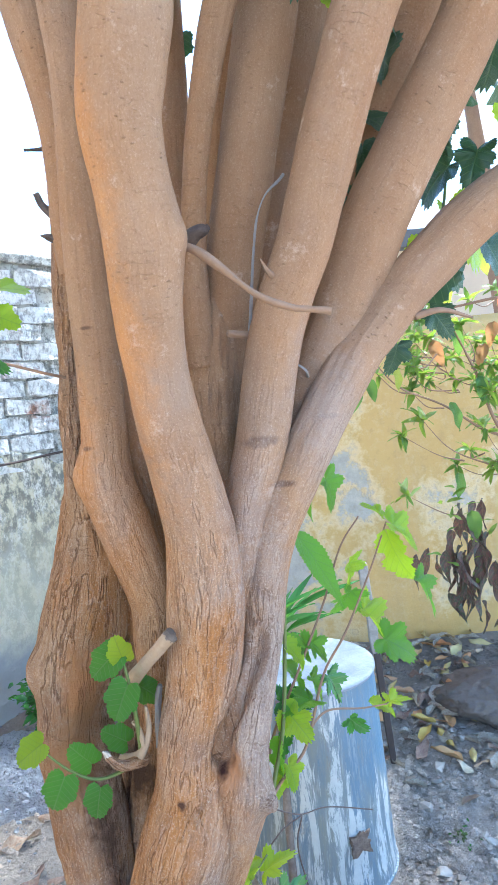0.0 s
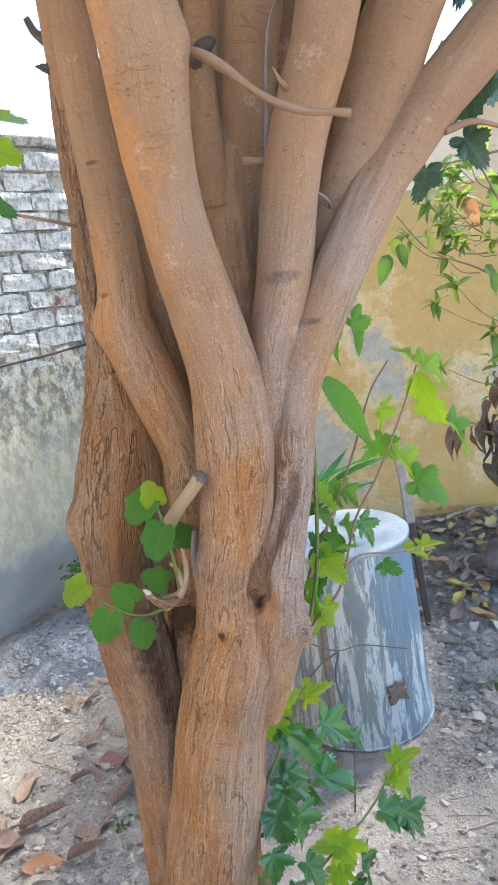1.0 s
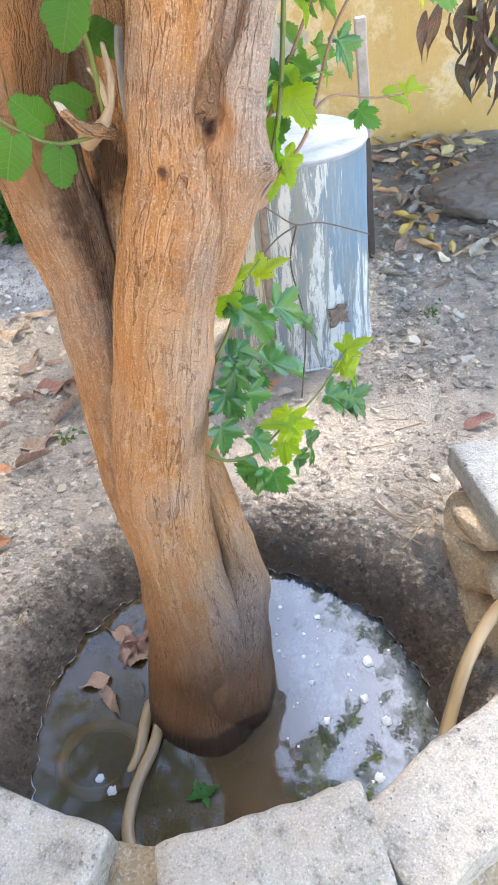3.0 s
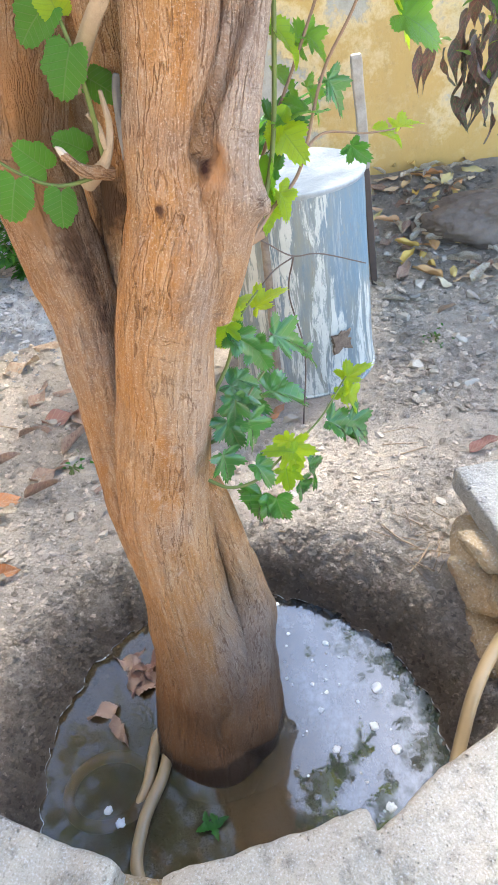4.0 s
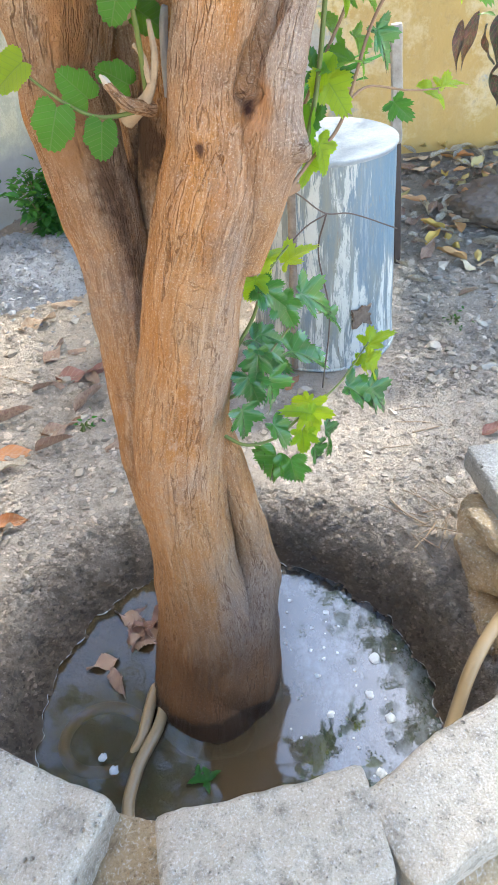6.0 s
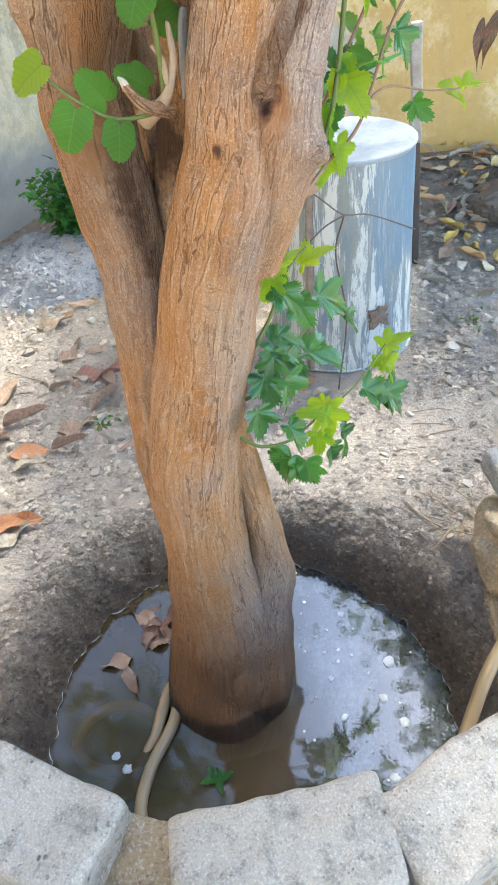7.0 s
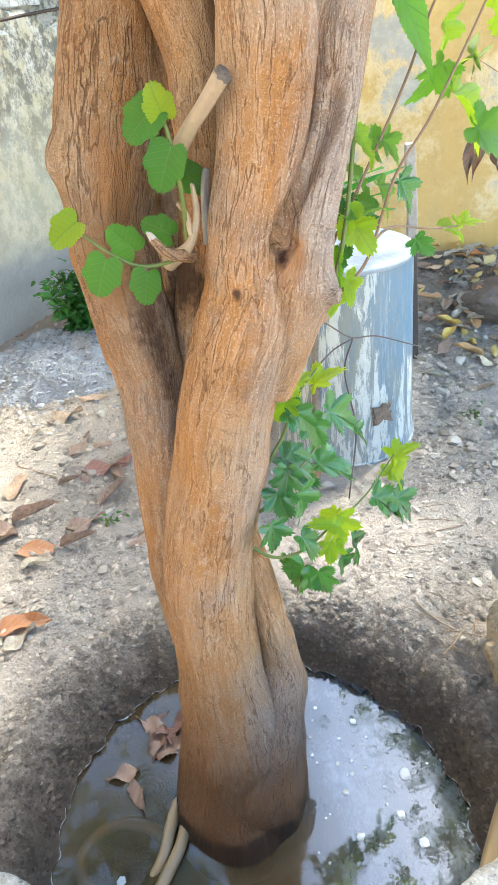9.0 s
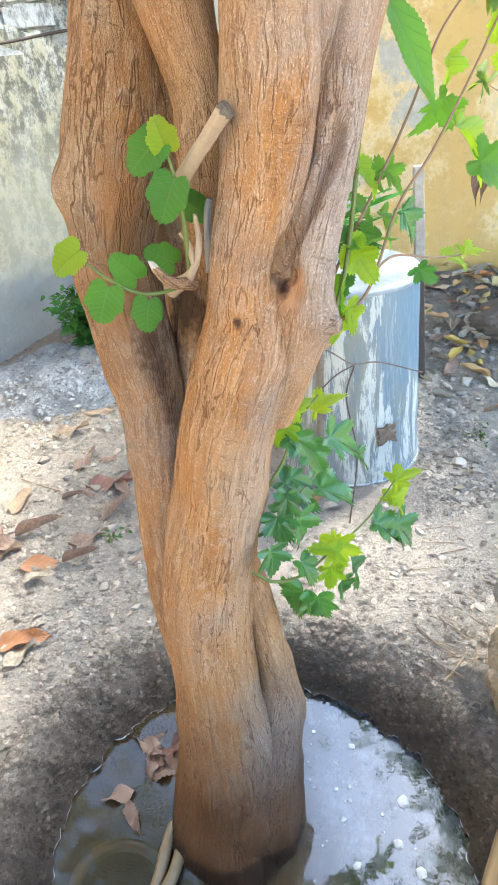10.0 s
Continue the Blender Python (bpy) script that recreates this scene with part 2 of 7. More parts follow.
SCAR = (0.060, 0.988, 1.050)
# Scar and old bark patches; the darkest spots paint shade into cleft and fork hollow.
WOUNDS_AND_SHADE = ((SCAR, 0.021, (0.38, 0.19, 0.09)), ((0.047, 0.99, 1.064), 0.015, (0.035, 0.014, 0.010)), ((0.052, 0.985, 1.083), 0.013, (0.025, 0.016, 0.014)), ((0.056, 0.99, 1.10), 0.012, (0.03, 0.02, 0.018)), ((0.066, 0.995, 1.118), 0.009, (0.06, 0.035, 0.028)), ((-0.012, 0.972, 1.014), 0.007, (0.10, 0.05, 0.03)), ((-0.15, 1.08, 1.12), 0.05, (0.36, 0.17, 0.07)), ((-0.18, 1.08, 1.03), 0.045, (0.33, 0.17, 0.08)), ((-0.13, 1.07, 0.98), 0.045, (0.17, 0.09, 0.05)), ((-0.112, 1.17, 0.90), 0.055, (0.08, 0.042, 0.027)), ((-0.09, 1.12, 1.0), 0.04, (0.10, 0.055, 0.033)), ((-0.125, 1.055, 0.94), 0.045, (0.11, 0.062, 0.038)), ((-0.118, 1.06, 0.86), 0.032, (0.12, 0.065, 0.04)))
BARK = bark_material("mulberry_bark", WOUNDS_AND_SHADE)
GNARLED = bark_material("gnarled_mulberry_bark", WOUNDS_AND_SHADE[5:], 1.0)
STEM_BARK = BARK


def soil_material(name, crumbs=False):
    """Dry soil that turns dark and damp towards the pit; crumbs of it differ a little one by one."""
    m = Mat(name, 0.95, spec=0.15)
    dry = m.mix(m.noise(1.7, 5), (0.49, 0.40, 0.31), (0.61, 0.52, 0.425))
    dry = m.mix(m.ramp(m.noise(14, 6, 0.7), (0.44, 0.0), (0.68, 0.65)), dry, (0.31, 0.265, 0.225))
    dry = m.mix(m.ramp(m.noise(55, 4, 0.7), (0.54, 0.0), (0.66, 0.8)), dry, (0.53, 0.465, 0.405))
    dry = m.mix(m.ramp(m.voronoi(150), (0.08, 0.35), (0.20, 0.0)), dry, (0.18, 0.145, 0.115))
    dry = m.mix(m.ramp(m.noise(260, 4, 0.75), (0.36, 0.8), (0.46, 0.0)), dry, m.mix(0.55, dry, (0.10, 0.08, 0.065)))
    dry = m.mix(m.ramp(m.noise(190, 4, 0.75), (0.56, 0.0), (0.64, 0.6)), dry, (0.53, 0.47, 0.41))
    xyz = m.xyz()
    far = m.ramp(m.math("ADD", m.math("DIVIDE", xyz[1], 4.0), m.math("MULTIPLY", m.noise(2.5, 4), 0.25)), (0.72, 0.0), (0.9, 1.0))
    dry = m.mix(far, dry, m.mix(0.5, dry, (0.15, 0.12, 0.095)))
    w = m.math("ADD", m.math("ADD", xyz[2], 0.3), m.math("MULTIPLY", m.math("SUBTRACT", m.noise(16, 4), 0.5), 0.16))
    wet = m.ramp(w, (0.21, 1.0), (0.30, 0.0))
    # water has soaked into the soil round the pit
    off = [m.math("POWER", m.math("ABSOLUTE", m.math("DIVIDE", m.math("SUBTRACT", xyz[k], c), r_)), 2.0) for k, c, r_ in ((0, -0.084, 0.437), (1, 0.869, 0.42))]
    rim = m.math("ADD", m.math("SQRT", m.math("ADD", off[0], off[1])), m.math("MULTIPLY", m.math("SUBTRACT", m.noise(9, 6, 0.7), 0.5), 0.55))
    soaked = m.ramp(m.math("DIVIDE", rim, 2.0), (0.56, 1.0), (0.73, 0.0))
    dry = m.mix(m.math("MULTIPLY", soaked, 0.80), dry, m.mix(m.ramp(m.noise(75, 6, 0.75), (0.38, 0.0), (0.60, 1.0)), (0.11, 0.085, 0.066), (0.265, 0.21, 0.16)))
    col = m.mix(m.math("MULTIPLY", wet, 0.84), dry, (0.135, 0.104, 0.079))
    if crumbs:
        each = m.ramp(m.island(), (0.0, 0.62), (0.5, 1.05), (0.85, 1.3), (1.0, 1.65))
        col = m.mix(1.0, col, each, "MULTIPLY")
    m.color(col)
    m.rough(m.mix(wet, 0.95, 0.6))
    h = m.math("ADD", m.noise(55, 7, 0.75), m.math("MULTIPLY", m.noise(240, 4), 0.5))
    m.bump(h, 1.0, 0.026)
    return m.m


def stone_material(name, c1, c2, dark, scale=1.0, pits=0.8):
    m = Mat(name, 0.92, spec=0.2)
    r = m.each()
    col = m.mix(m.noise(6 * scale, 5), c1, c2)
    col = m.mix(m.math("MULTIPLY", r, 0.35), col, m.mix(0.5, c2, c1))
    spots = m.ramp(m.noise(34 * scale, 6, 0.75), (0.50, 0.0), (0.66, 1.0))
    col = m.mix(m.math("MULTIPLY", spots, 0.55), col, dark)
    pit = m.ramp(m.voronoi(120 * scale), (0.06, 1.0), (0.2, 0.0))
    pit = m.math("MULTIPLY", pit, m.ramp(m.noise(20 * scale, 3), (0.45, 0.0), (0.6, 1.0)))
    col = m.mix(m.math("MULTIPLY", pit, pits), col, dark)
    hole = m.ramp(m.voronoi(52 * scale), (0.05, 1.0), (0.20, 0.0))
    hole = m.math("MULTIPLY", hole, m.ramp(m.noise(9 * scale, 3), (0.48, 0.0), (0.62, 1.0)))
    col = m.mix(m.math("MULTIPLY", hole, pits * 0.7), col, dark)
    blot = m.ramp(m.noise(15 * scale, 7, 0.8), (0.50, 0.0), (0.62, 1.0))
    col = m.mix(m.math("MULTIPLY", blot, 0.4), col, m.mix(0.5, col, dark))
    speck = m.noise(260 * scale, 4, 0.75)
    col = m.mix(m.ramp(speck, (0.54, 0.0), (0.64, 0.7)), col, m.mix(0.55, col, (0.80, 0.78, 0.74)))
    col = m.mix(m.ramp(speck, (0.35, 0.75), (0.44, 0.0)), col, m.mix(0.6, col, dark))
    m.color(col)
    h = m.math("SUBTRACT", m.math("ADD", m.noise(60 * scale, 6, 0.7), m.math("MULTIPLY", m.noise(9 * scale, 3), 0.8)), m.math("ADD", m.math("MULTIPLY", pit, 0.6), m.math("MULTIPLY", hole, 0.8)))
    m.bump(h, 1.0, 0.014)
    return m.m


def plain_material(name, c1, c2, rough=0.8, scale=30.0, bump=0.3, metal=0.0, spec=0.3):
    m = Mat(name, rough, metal, spec)
    col = m.mix(m.noise(scale, 5, 0.65), c1, c2)
    col = m.mix(m.math("MULTIPLY", m.noise(scale * 5, 4), 0.35), col, m.mix(0.5, c1, (0.03, 0.03, 0.03)))
    m.color(col)
    m.bump(m.noise(scale * 3, 5, 0.7), bump, 0.005)
    return m.m


def each_material(name, *cols, rough=0.85, scale=35.0, spec=0.25, islands=False):
    """Colours picked piece by piece."""
    m = Mat(name, rough, spec=spec)
    r = m.island() if islands else m.each()
    col = m.ramp(r, *[(k / max(1, len(cols) - 1), c) for k, c in enumerate(cols)])
    col = m.mix(m.math("MULTIPLY", m.noise(scale, 5, 0.7), 0.6), col, m.mix(0.55, col, (0.06, 0.05, 0.045)))
    m.color(col)
    m.bump(m.noise(scale * 2.5, 5, 0.7), 0.5, 0.004)
    return m.m


def ash_material():
    """Pale wood ash trodden into soil, flecked with char."""
    m = Mat("wood_ash", 0.95, spec=0.1)
    ash = m.mix(m.noise(30, 5, 0.7), (0.30, 0.305, 0.325), (0.52, 0.53, 0.555))
    earth = m.mix(m.noise(40, 5, 0.7), (0.24, 0.20, 0.165), (0.42, 0.36, 0.30))
    col = m.mix(m.ramp(m.noise(5.5, 6, 0.7), (0.52, 0.0), (0.66, 0.9)), ash, earth)
    col = m.mix(m.ramp(m.noise(120, 4, 0.75), (0.34, 0.85), (0.45, 0.0)), col, (0.06, 0.055, 0.055))
    col = m.mix(m.ramp(m.noise(210, 4, 0.75), (0.55, 0.0), (0.66, 0.6)), col, (0.56, 0.57, 0.59))
    m.color(col)
    m.bump(m.math("ADD", m.noise(45, 7, 0.75), m.math("MULTIPLY", m.noise(190, 4), 0.5)), 1.0, 0.028)
    return m.m


def lime_brick_material():
    """Old brick under worn whitewash and black mould."""
    m = Mat("whitewashed_brick", 0.95, spec=0.1)
    m.co = m.t.nodes.new("ShaderNodeNewGeometry").outputs["Position"]
    brick = m.mix(m.each(), (0.40, 0.20, 0.13), (0.50, 0.34, 0.24))
    lime = m.mix(m.noise(5, 4), (0.70, 0.68, 0.63), (0.86, 0.85, 0.82))
    cover = m.ramp(m.math("ADD", m.noise(7, 5, 0.7), m.math("MULTIPLY", m.each(), 0.22)), (0.34, 0.0), (0.48, 1.0))
    col = m.mix(cover, brick, lime)
    mould = m.ramp(m.noise(1.0, 7, 0.8, m.scaled((30, 30, 20))), (0.47, 0.0), (0.60, 1.0))
    col = m.mix(m.math("MULTIPLY", mould, 0.65), col, (0.12, 0.115, 0.105))
    m.color(col)
    m.bump(m.math("ADD", m.noise(50, 6, 0.7), m.math("MULTIPLY", m.noise(14, 3), 1.5)), 1.0, 0.025)
    return m.m


def mould_lime_material():
    """Crumbling lime mortar, blotched with black mould and bare grey patches."""
    m = Mat("mouldy_lime_mortar", 0.95, spec=0.1)
    col = m.mix(m.noise(9, 6, 0.7), (0.40, 0.385, 0.34), (0.64, 0.62, 0.56))
    col = m.mix(m.ramp(m.noise(16, 7, 0.8), (0.47, 0.0), (0.58, 0.9)), col, (0.14, 0.135, 0.12))
    col = m.mix(m.ramp(m.noise(60, 5, 0.75), (0.34, 0.8), (0.44, 0.0)), col, (0.10, 0.095, 0.085))
    m.color(col)
    m.bump(m.math("ADD", m.noise(45, 6, 0.7), m.math("MULTIPLY", m.noise(12, 3), 1.5)), 1.0, 0.025)
    return m.m


def old_plaster_material():
    """Grey-green plaster, streaked with lime, mould and a grey foot."""
    m = Mat("old_grey_plaster", 0.95, spec=0.1)
    z = m.xyz()[2]
    col = m.mix(m.noise(3, 5), (0.45, 0.395, 0.265), (0.58, 0.525, 0.375))
    lime = m.ramp(m.noise(1.0, 6, 0.75, m.scaled((15, 15, 7))), (0.46, 0.0), (0.6, 1.0))
    top = m.ramp(m.math("ADD", m.math("DIVIDE", z, 2.0), m.math("MULTIPLY", m.noise(5, 4), 0.3)), (0.55, 0.0), (0.75, 1.0))
    col = m.mix(m.math("MULTIPLY", lime, m.math("ADD", 0.25, m.math("MULTIPLY", top, 0.7))), col, (0.64, 0.61, 0.53))
    mould = m.ramp(m.noise(1.0, 6, 0.8, m.scaled((20, 20, 13))), (0.44, 0.0), (0.56, 1.0))
    col = m.mix(m.math("MULTIPLY", mould, m.math("ADD", 0.28, m.math("MULTIPLY", top, 0.6))), col, (0.13, 0.125, 0.11))
    foot = m.ramp(m.math("ADD", z, m.math("MULTIPLY", m.noise(4, 4), 0.35)), (0.58, 1.0), (0.72, 0.0))
    col = m.mix(foot, col, m.mix(m.noise(8, 5), (0.22, 0.22, 0.21), (0.36, 0.355, 0.34)))
    m.color(col)
    m.bump(m.math("ADD", m.noise(40, 6, 0.7), m.noise(9, 3)), 0.6, 0.012)
    return m.m


def ochre_material(name, c1, c2):
    m = Mat(name, 0.95, spec=0.1)
    xyz = m.xyz()
    col = m.mix(m.noise(2.2, 5), c1, c2)
    streak = m.ramp(m.noise(1.0, 5, 0.7, m.scaled((9, 9, 1.6))), (0.5, 0.0), (0.7, 1.0))
    col = m.mix(m.math("MULTIPLY", streak, 0.4), col, (0.45, 0.33, 0.16))
    patchy = m.math("ADD", m.noise(2.6, 6, 0.7), m.math("MULTIPLY", m.noise(0.9, 2), 0.5))
    left = m.ramp(m.math("ADD", m.math("DIVIDE", xyz[0], 3.0), 0.5), (0.50, 0.20), (0.80, 0.0))
    bare = m.ramp(m.math("ADD", patchy, left), (0.86, 0.0), (0.92, 1.0))
    grey = m.mix(m.noise(16, 6, 0.75), (0.22, 0.21, 0.19), (0.60, 0.56, 0.48))
    col = m.mix(bare, col, grey)
    rim = m.ramp(m.math("ADD", patchy, left), (0.80, 0.0), (0.86, 1.0))
    col = m.mix(m.math("MULTIPLY", m.math("SUBTRACT", rim, bare), 0.6), col, (0.70, 0.58, 0.36))
    col = m.mix(m.ramp(m.noise(18, 8, 0.8), (0.50, 0.0), (0.74, 0.5)), col, m.mix(0.5, col, (0.72, 0.64, 0.48)))
    col = m.mix(m.ramp(m.noise(22, 6, 0.75), (0.34, 0.5), (0.46, 0.0)), col, m.mix(0.5, col, (0.30, 0.22, 0.11)))
    low = m.ramp(m.math("ADD", xyz[2], m.math("MULTIPLY", m.noise(5, 5), 0.3)), (0.36, 1.0), (0.62, 0.0))
    col = m.mix(m.math("MULTIPLY", low, 0.5), col, (0.42, 0.27, 0.08))
    m.color(col)
    m.bump(m.math("SUBTRACT", m.math("ADD", m.noise(30, 6, 0.7), m.noise(5, 3)), bare), 0.45, 0.01)
    return m.m


def drum_material():
    """Blue-grey sheet metal under white paint that has run and flaked in long streaks."""
    m = Mat("flaking_painted_metal", 0.55, 0.1, 0.35)
    metal = m.mix(m.noise(3, 4), (0.11, 0.155, 0.195), (0.20, 0.24, 0.265))
    dull = m.mix(m.ramp(m.noise(1.0, 5, 0.7, m.scaled((16, 16, 3))), (0.4, 0.0), (0.6, 1.0)), metal, (0.21, 0.215, 0.185))
    run = m.noise(1.0, 6, 0.72, m.scaled((24, 24, 2.6)), 0.5)
    x = m.xyz()[0]
    blue = m.ramp(m.math("ADD", m.math("ADD", x, 0.5), m.math("MULTIPLY", m.noise(6, 4), 0.12)), (0.60, 0.0), (0.76, 0.85))
    blue = m.math("MULTIPLY", blue, m.ramp(m.math("ADD", m.xyz()[2], m.math("MULTIPLY", m.noise(1.0, 4, 0.7, m.scaled((18, 18, 3))), 0.3)), (0.44, 0.25), (0.54, 1.0)))
    dull = m.mix(blue, dull, m.mix(m.noise(9, 4), (0.075, 0.15, 0.225), (0.13, 0.21, 0.28)))
    bare = m.ramp(m.math("ADD", m.math("MULTIPLY", x, 1.6), m.math("MULTIPLY", m.noise(3, 3), 0.25)), (0.20, 0.0), (0.38, 0.22))
    bare = m.math("MULTIPLY", bare, m.ramp(m.math("ADD", m.xyz()[2], m.math("MULTIPLY", m.noise(1.0, 4, 0.7, m.scaled((18, 18, 3))), 0.3)), (0.44, 0.0), (0.54, 1.0)))
    paint = m.ramp(m.math("SUBTRACT", run, bare), (0.488, 0.0), (0.525, 1.0))
    col = m.mix(paint, dull, m.mix(m.noise(20, 4), (0.37, 0.375, 0.35), (0.54, 0.54, 0.50)))
    hair = m.ramp(m.noise(1.0, 6, 0.8, m.scaled((70, 70, 4)), 0.3), (0.52, 0.0), (0.60, 1.0))
    col = m.mix(m.math("MULTIPLY", hair, 0.22), col, (0.50, 0.50, 0.48))
    chip = m.ramp(m.noise(1.0, 6, 0.8, m.scaled((46, 46, 13)), 0.6), (0.40, 1.0), (0.46, 0.0))
    col = m.mix(m.math("MULTIPLY", chip, 0.8), col, m.mix(m.noise(9, 3), (0.15, 0.19, 0.22), (0.22, 0.225, 0.20)))
    rust = m.ramp(m.noise(1.0, 6, 0.75, m.scaled((30, 30, 7))), (0.62, 0.0), (0.72, 1.0))
    col = m.mix(m.math("MULTIPLY", rust, 0.5), col, (0.20, 0.09, 0.04))
    m.color(col)
    m.rough(m.mix(paint, 0.42, 0.75))
    m.bump(m.math("ADD", m.math("MULTIPLY", paint, 0.6), m.noise(30, 5)), 0.3, 0.006)
    return m.m


def water_material():
    """Muddy standing water: a mirror on top, brown and half clear below, a pale film drifting on it."""
    m = Mat("muddy_water", 0.03, spec=0.5)
    t = m.t
    film = m.ramp(m.noise(1.0, 6, 0.75, m.scaled((16, 11, 5)), 0.0), (0.44, 0.0), (0.70, 1.0))
    x = m.xyz()[0]
    right = m.ramp(m.math("ADD", x, m.math("MULTIPLY", m.noise(6, 4), 0.2)), (0.02, 0.0), (0.22, 1.0))
    film = m.math("MULTIPLY", film, right)
    mud = t.nodes.new("ShaderNodeBsdfDiffuse")
    m.link(m.mix(m.math("MULTIPLY", film, 0.8), m.mix(m.noise(7, 4), m.mix(right, (0.062, 0.046, 0.026), (0.022, 0.019, 0.015)), m.mix(right, (0.10, 0.076, 0.043), (0.04, 0.036, 0.03))), (0.16, 0.175, 0.20)), mud.inputs["Color"])
    clear = t.nodes.new("ShaderNodeBsdfTransparent")
    clear.inputs["Color"].default_value = (0.55, 0.44, 0.28, 1)
    under = t.nodes.new("ShaderNodeMixShader")
    m.link(m.math("SUBTRACT", 0.46, m.math("MULTIPLY", right, 0.43)), under.inputs[0])
    m.link(mud.outputs[0], under.inputs[1]).link(clear.outputs[0], under.inputs[2])
    top = t.nodes.new("ShaderNodeBsdfGlossy")
    top.inputs["Roughness"].default_value = 0.04
    wave = t.nodes.new("ShaderNodeBump")
    wave.inputs["Strength"].default_value, wave.inputs["Distance"].default_value = 0.05, 0.004
    spot = t.nodes.new("ShaderNodeVectorMath")
    spot.operation = "DISTANCE"
    m.link(m.co, spot.inputs[0])
    spot.inputs[1].default_value = (-0.33, 0.985, -0.13)
    d = spot.outputs["Value"]
    rings = m.math("MULTIPLY", m.math("SINE", m.math("MULTIPLY", d, 480.0)), m.ramp(m.math("MULTIPLY", d, 5.0), (0.05, 0.7), (0.55, 0.0)))
    m.link(m.math("ADD", m.noise(38, 3, 0.5), m.math("MULTIPLY", rings, 0.35)), wave.inputs["Height"])
    m.link(wave.outputs[0], top.inputs["Normal"])
    fr = t.nodes.new("ShaderNodeFresnel")
    fr.inputs["IOR"].default_value = 2.2
    m.link(wave.outputs[0], fr.inputs["Normal"])
    out = t.nodes.new("ShaderNodeMixShader")
    cut = m.math("MULTIPLY", fr.outputs[0], m.math("SUBTRACT", m.math("ADD", 0.36, m.math("MULTIPLY", right, 0.64)), m.math("MULTIPLY", film, 0.22)))
    m.link(cut, out.inputs[0]).link(under.outputs[0], out.inputs[1]).link(top.outputs[0], out.inputs[2])
    m.link(out.outputs[0], t.nodes["Material Output"].inputs["Surface"])
    return m.m


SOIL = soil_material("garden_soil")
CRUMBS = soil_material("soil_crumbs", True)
LEAF = leaf_material("mulberry_leaf", (0.022, 0.145, 0.032), (0.07, 0.28, 0.03), 0.30, 0.26, (0.20, 0.42, 0.03))
YOUNG = leaf_material("young_mulberry_leaf", (0.20, 0.45, 0.012), (0.44, 0.62, 0.016), 0.52, 0.38, (0.72, 0.80, 0.015))
SHRUB_LEAF = leaf_material("shrub_leaf", (0.08, 0.22, 0.03), (0.30, 0.40, 0.05), 0.45, 0.42)
DARK_LEAF = leaf_material("bronze_shrub_leaf", (0.085, 0.066, 0.066), (0.07, 0.10, 0.06), 0.22, 0.35, (0.30, 0.14, 0.09), sick=(0.15, 0.07, 0.065), veins=0.4)
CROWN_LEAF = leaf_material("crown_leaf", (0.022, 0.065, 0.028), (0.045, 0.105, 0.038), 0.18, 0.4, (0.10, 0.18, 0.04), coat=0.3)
STEM_GREEN = plain_material("green_shoot_bark", (0.10, 0.15, 0.03), (0.17, 0.17, 0.05), 0.6, 80)
STEM_BROWN = plain_material("brown_shoot_bark", (0.20, 0.115, 0.065), (0.32, 0.205, 0.13), 0.8, 90)
DEADWOOD = plain_material("bleached_dead_wood", (0.30, 0.20, 0.115), (0.50, 0.38, 0.26), 0.85, 70, 0.5)
PALEWOOD = plain_material("split_pale_wood", (0.50, 0.40, 0.30), (0.68, 0.60, 0.50), 0.85, 120, 0.8)
DARKWOOD = plain_material("dark_broken_bark", (0.07, 0.05, 0.045), (0.20, 0.15, 0.12), 0.95, 90, 1.0)
GREYWOOD = plain_material("grey_dead_wood", (0.22, 0.19, 0.17), (0.36, 0.33, 0.31), 0.9, 70, 0.5)
BLOCK = stone_material("pale_rough_block", (0.40, 0.335, 0.255), (0.57, 0.495, 0.40), (0.13, 0.11, 0.085))
FIELD = stone_material("ochre_field_stone", (0.34, 0.23, 0.12), (0.48, 0.37, 0.24), (0.13, 0.09, 0.06), 0.7, 0.5)
CONCRETE = stone_material("grey_concrete_slab", (0.30, 0.275, 0.24), (0.44, 0.41, 0.365), (0.14, 0.13, 0.12))
STONE = each_material("loose_stones", (0.26, 0.215, 0.17), (0.42, 0.36, 0.29), (0.46, 0.40, 0.325), (0.22, 0.18, 0.145))
YELLOWED = each_material("yellowed_leaf", (0.64, 0.42, 0.09), (0.60, 0.50, 0.24), (0.60, 0.27, 0.10), (0.66, 0.56, 0.38), rough=0.7)
SOAKED = each_material("soaked_leaf", (0.08, 0.04, 0.028), (0.34, 0.22, 0.15), (0.16, 0.075, 0.05), (0.26, 0.16, 0.11), rough=0.3, scale=60.0, spec=0.5)
ASH = ash_material()
BRICK = lime_brick_material()
PLASTER = old_plaster_material()
OCHRE = ochre_material("ochre_limewash", (0.47, 0.31, 0.11), (0.58, 0.41, 0.17))
# Saturated ochre for the added wall, so its bounced light turns orange.
BOUNCE_OCHRE = ochre_material("bounce_ochre_limewash", (0.76, 0.38, 0.065), (0.84, 0.46, 0.09))
MORTAR = mould_lime_material()
DRUM = drum_material()
DRUMTOP = plain_material("chalky_white_lid", (0.13, 0.16, 0.185), (0.46, 0.47, 0.465), 0.5, 16, 0.8)
RUST = plain_material("rusted_seam", (0.07, 0.035, 0.022), (0.44, 0.36, 0.28), 0.85, 42, 1.0)
HOSE = plain_material("beige_plastic_hose", (0.24, 0.165, 0.085), (0.33, 0.235, 0.125), 0.35, 10, 0.08, spec=0.5)
WATER = water_material()
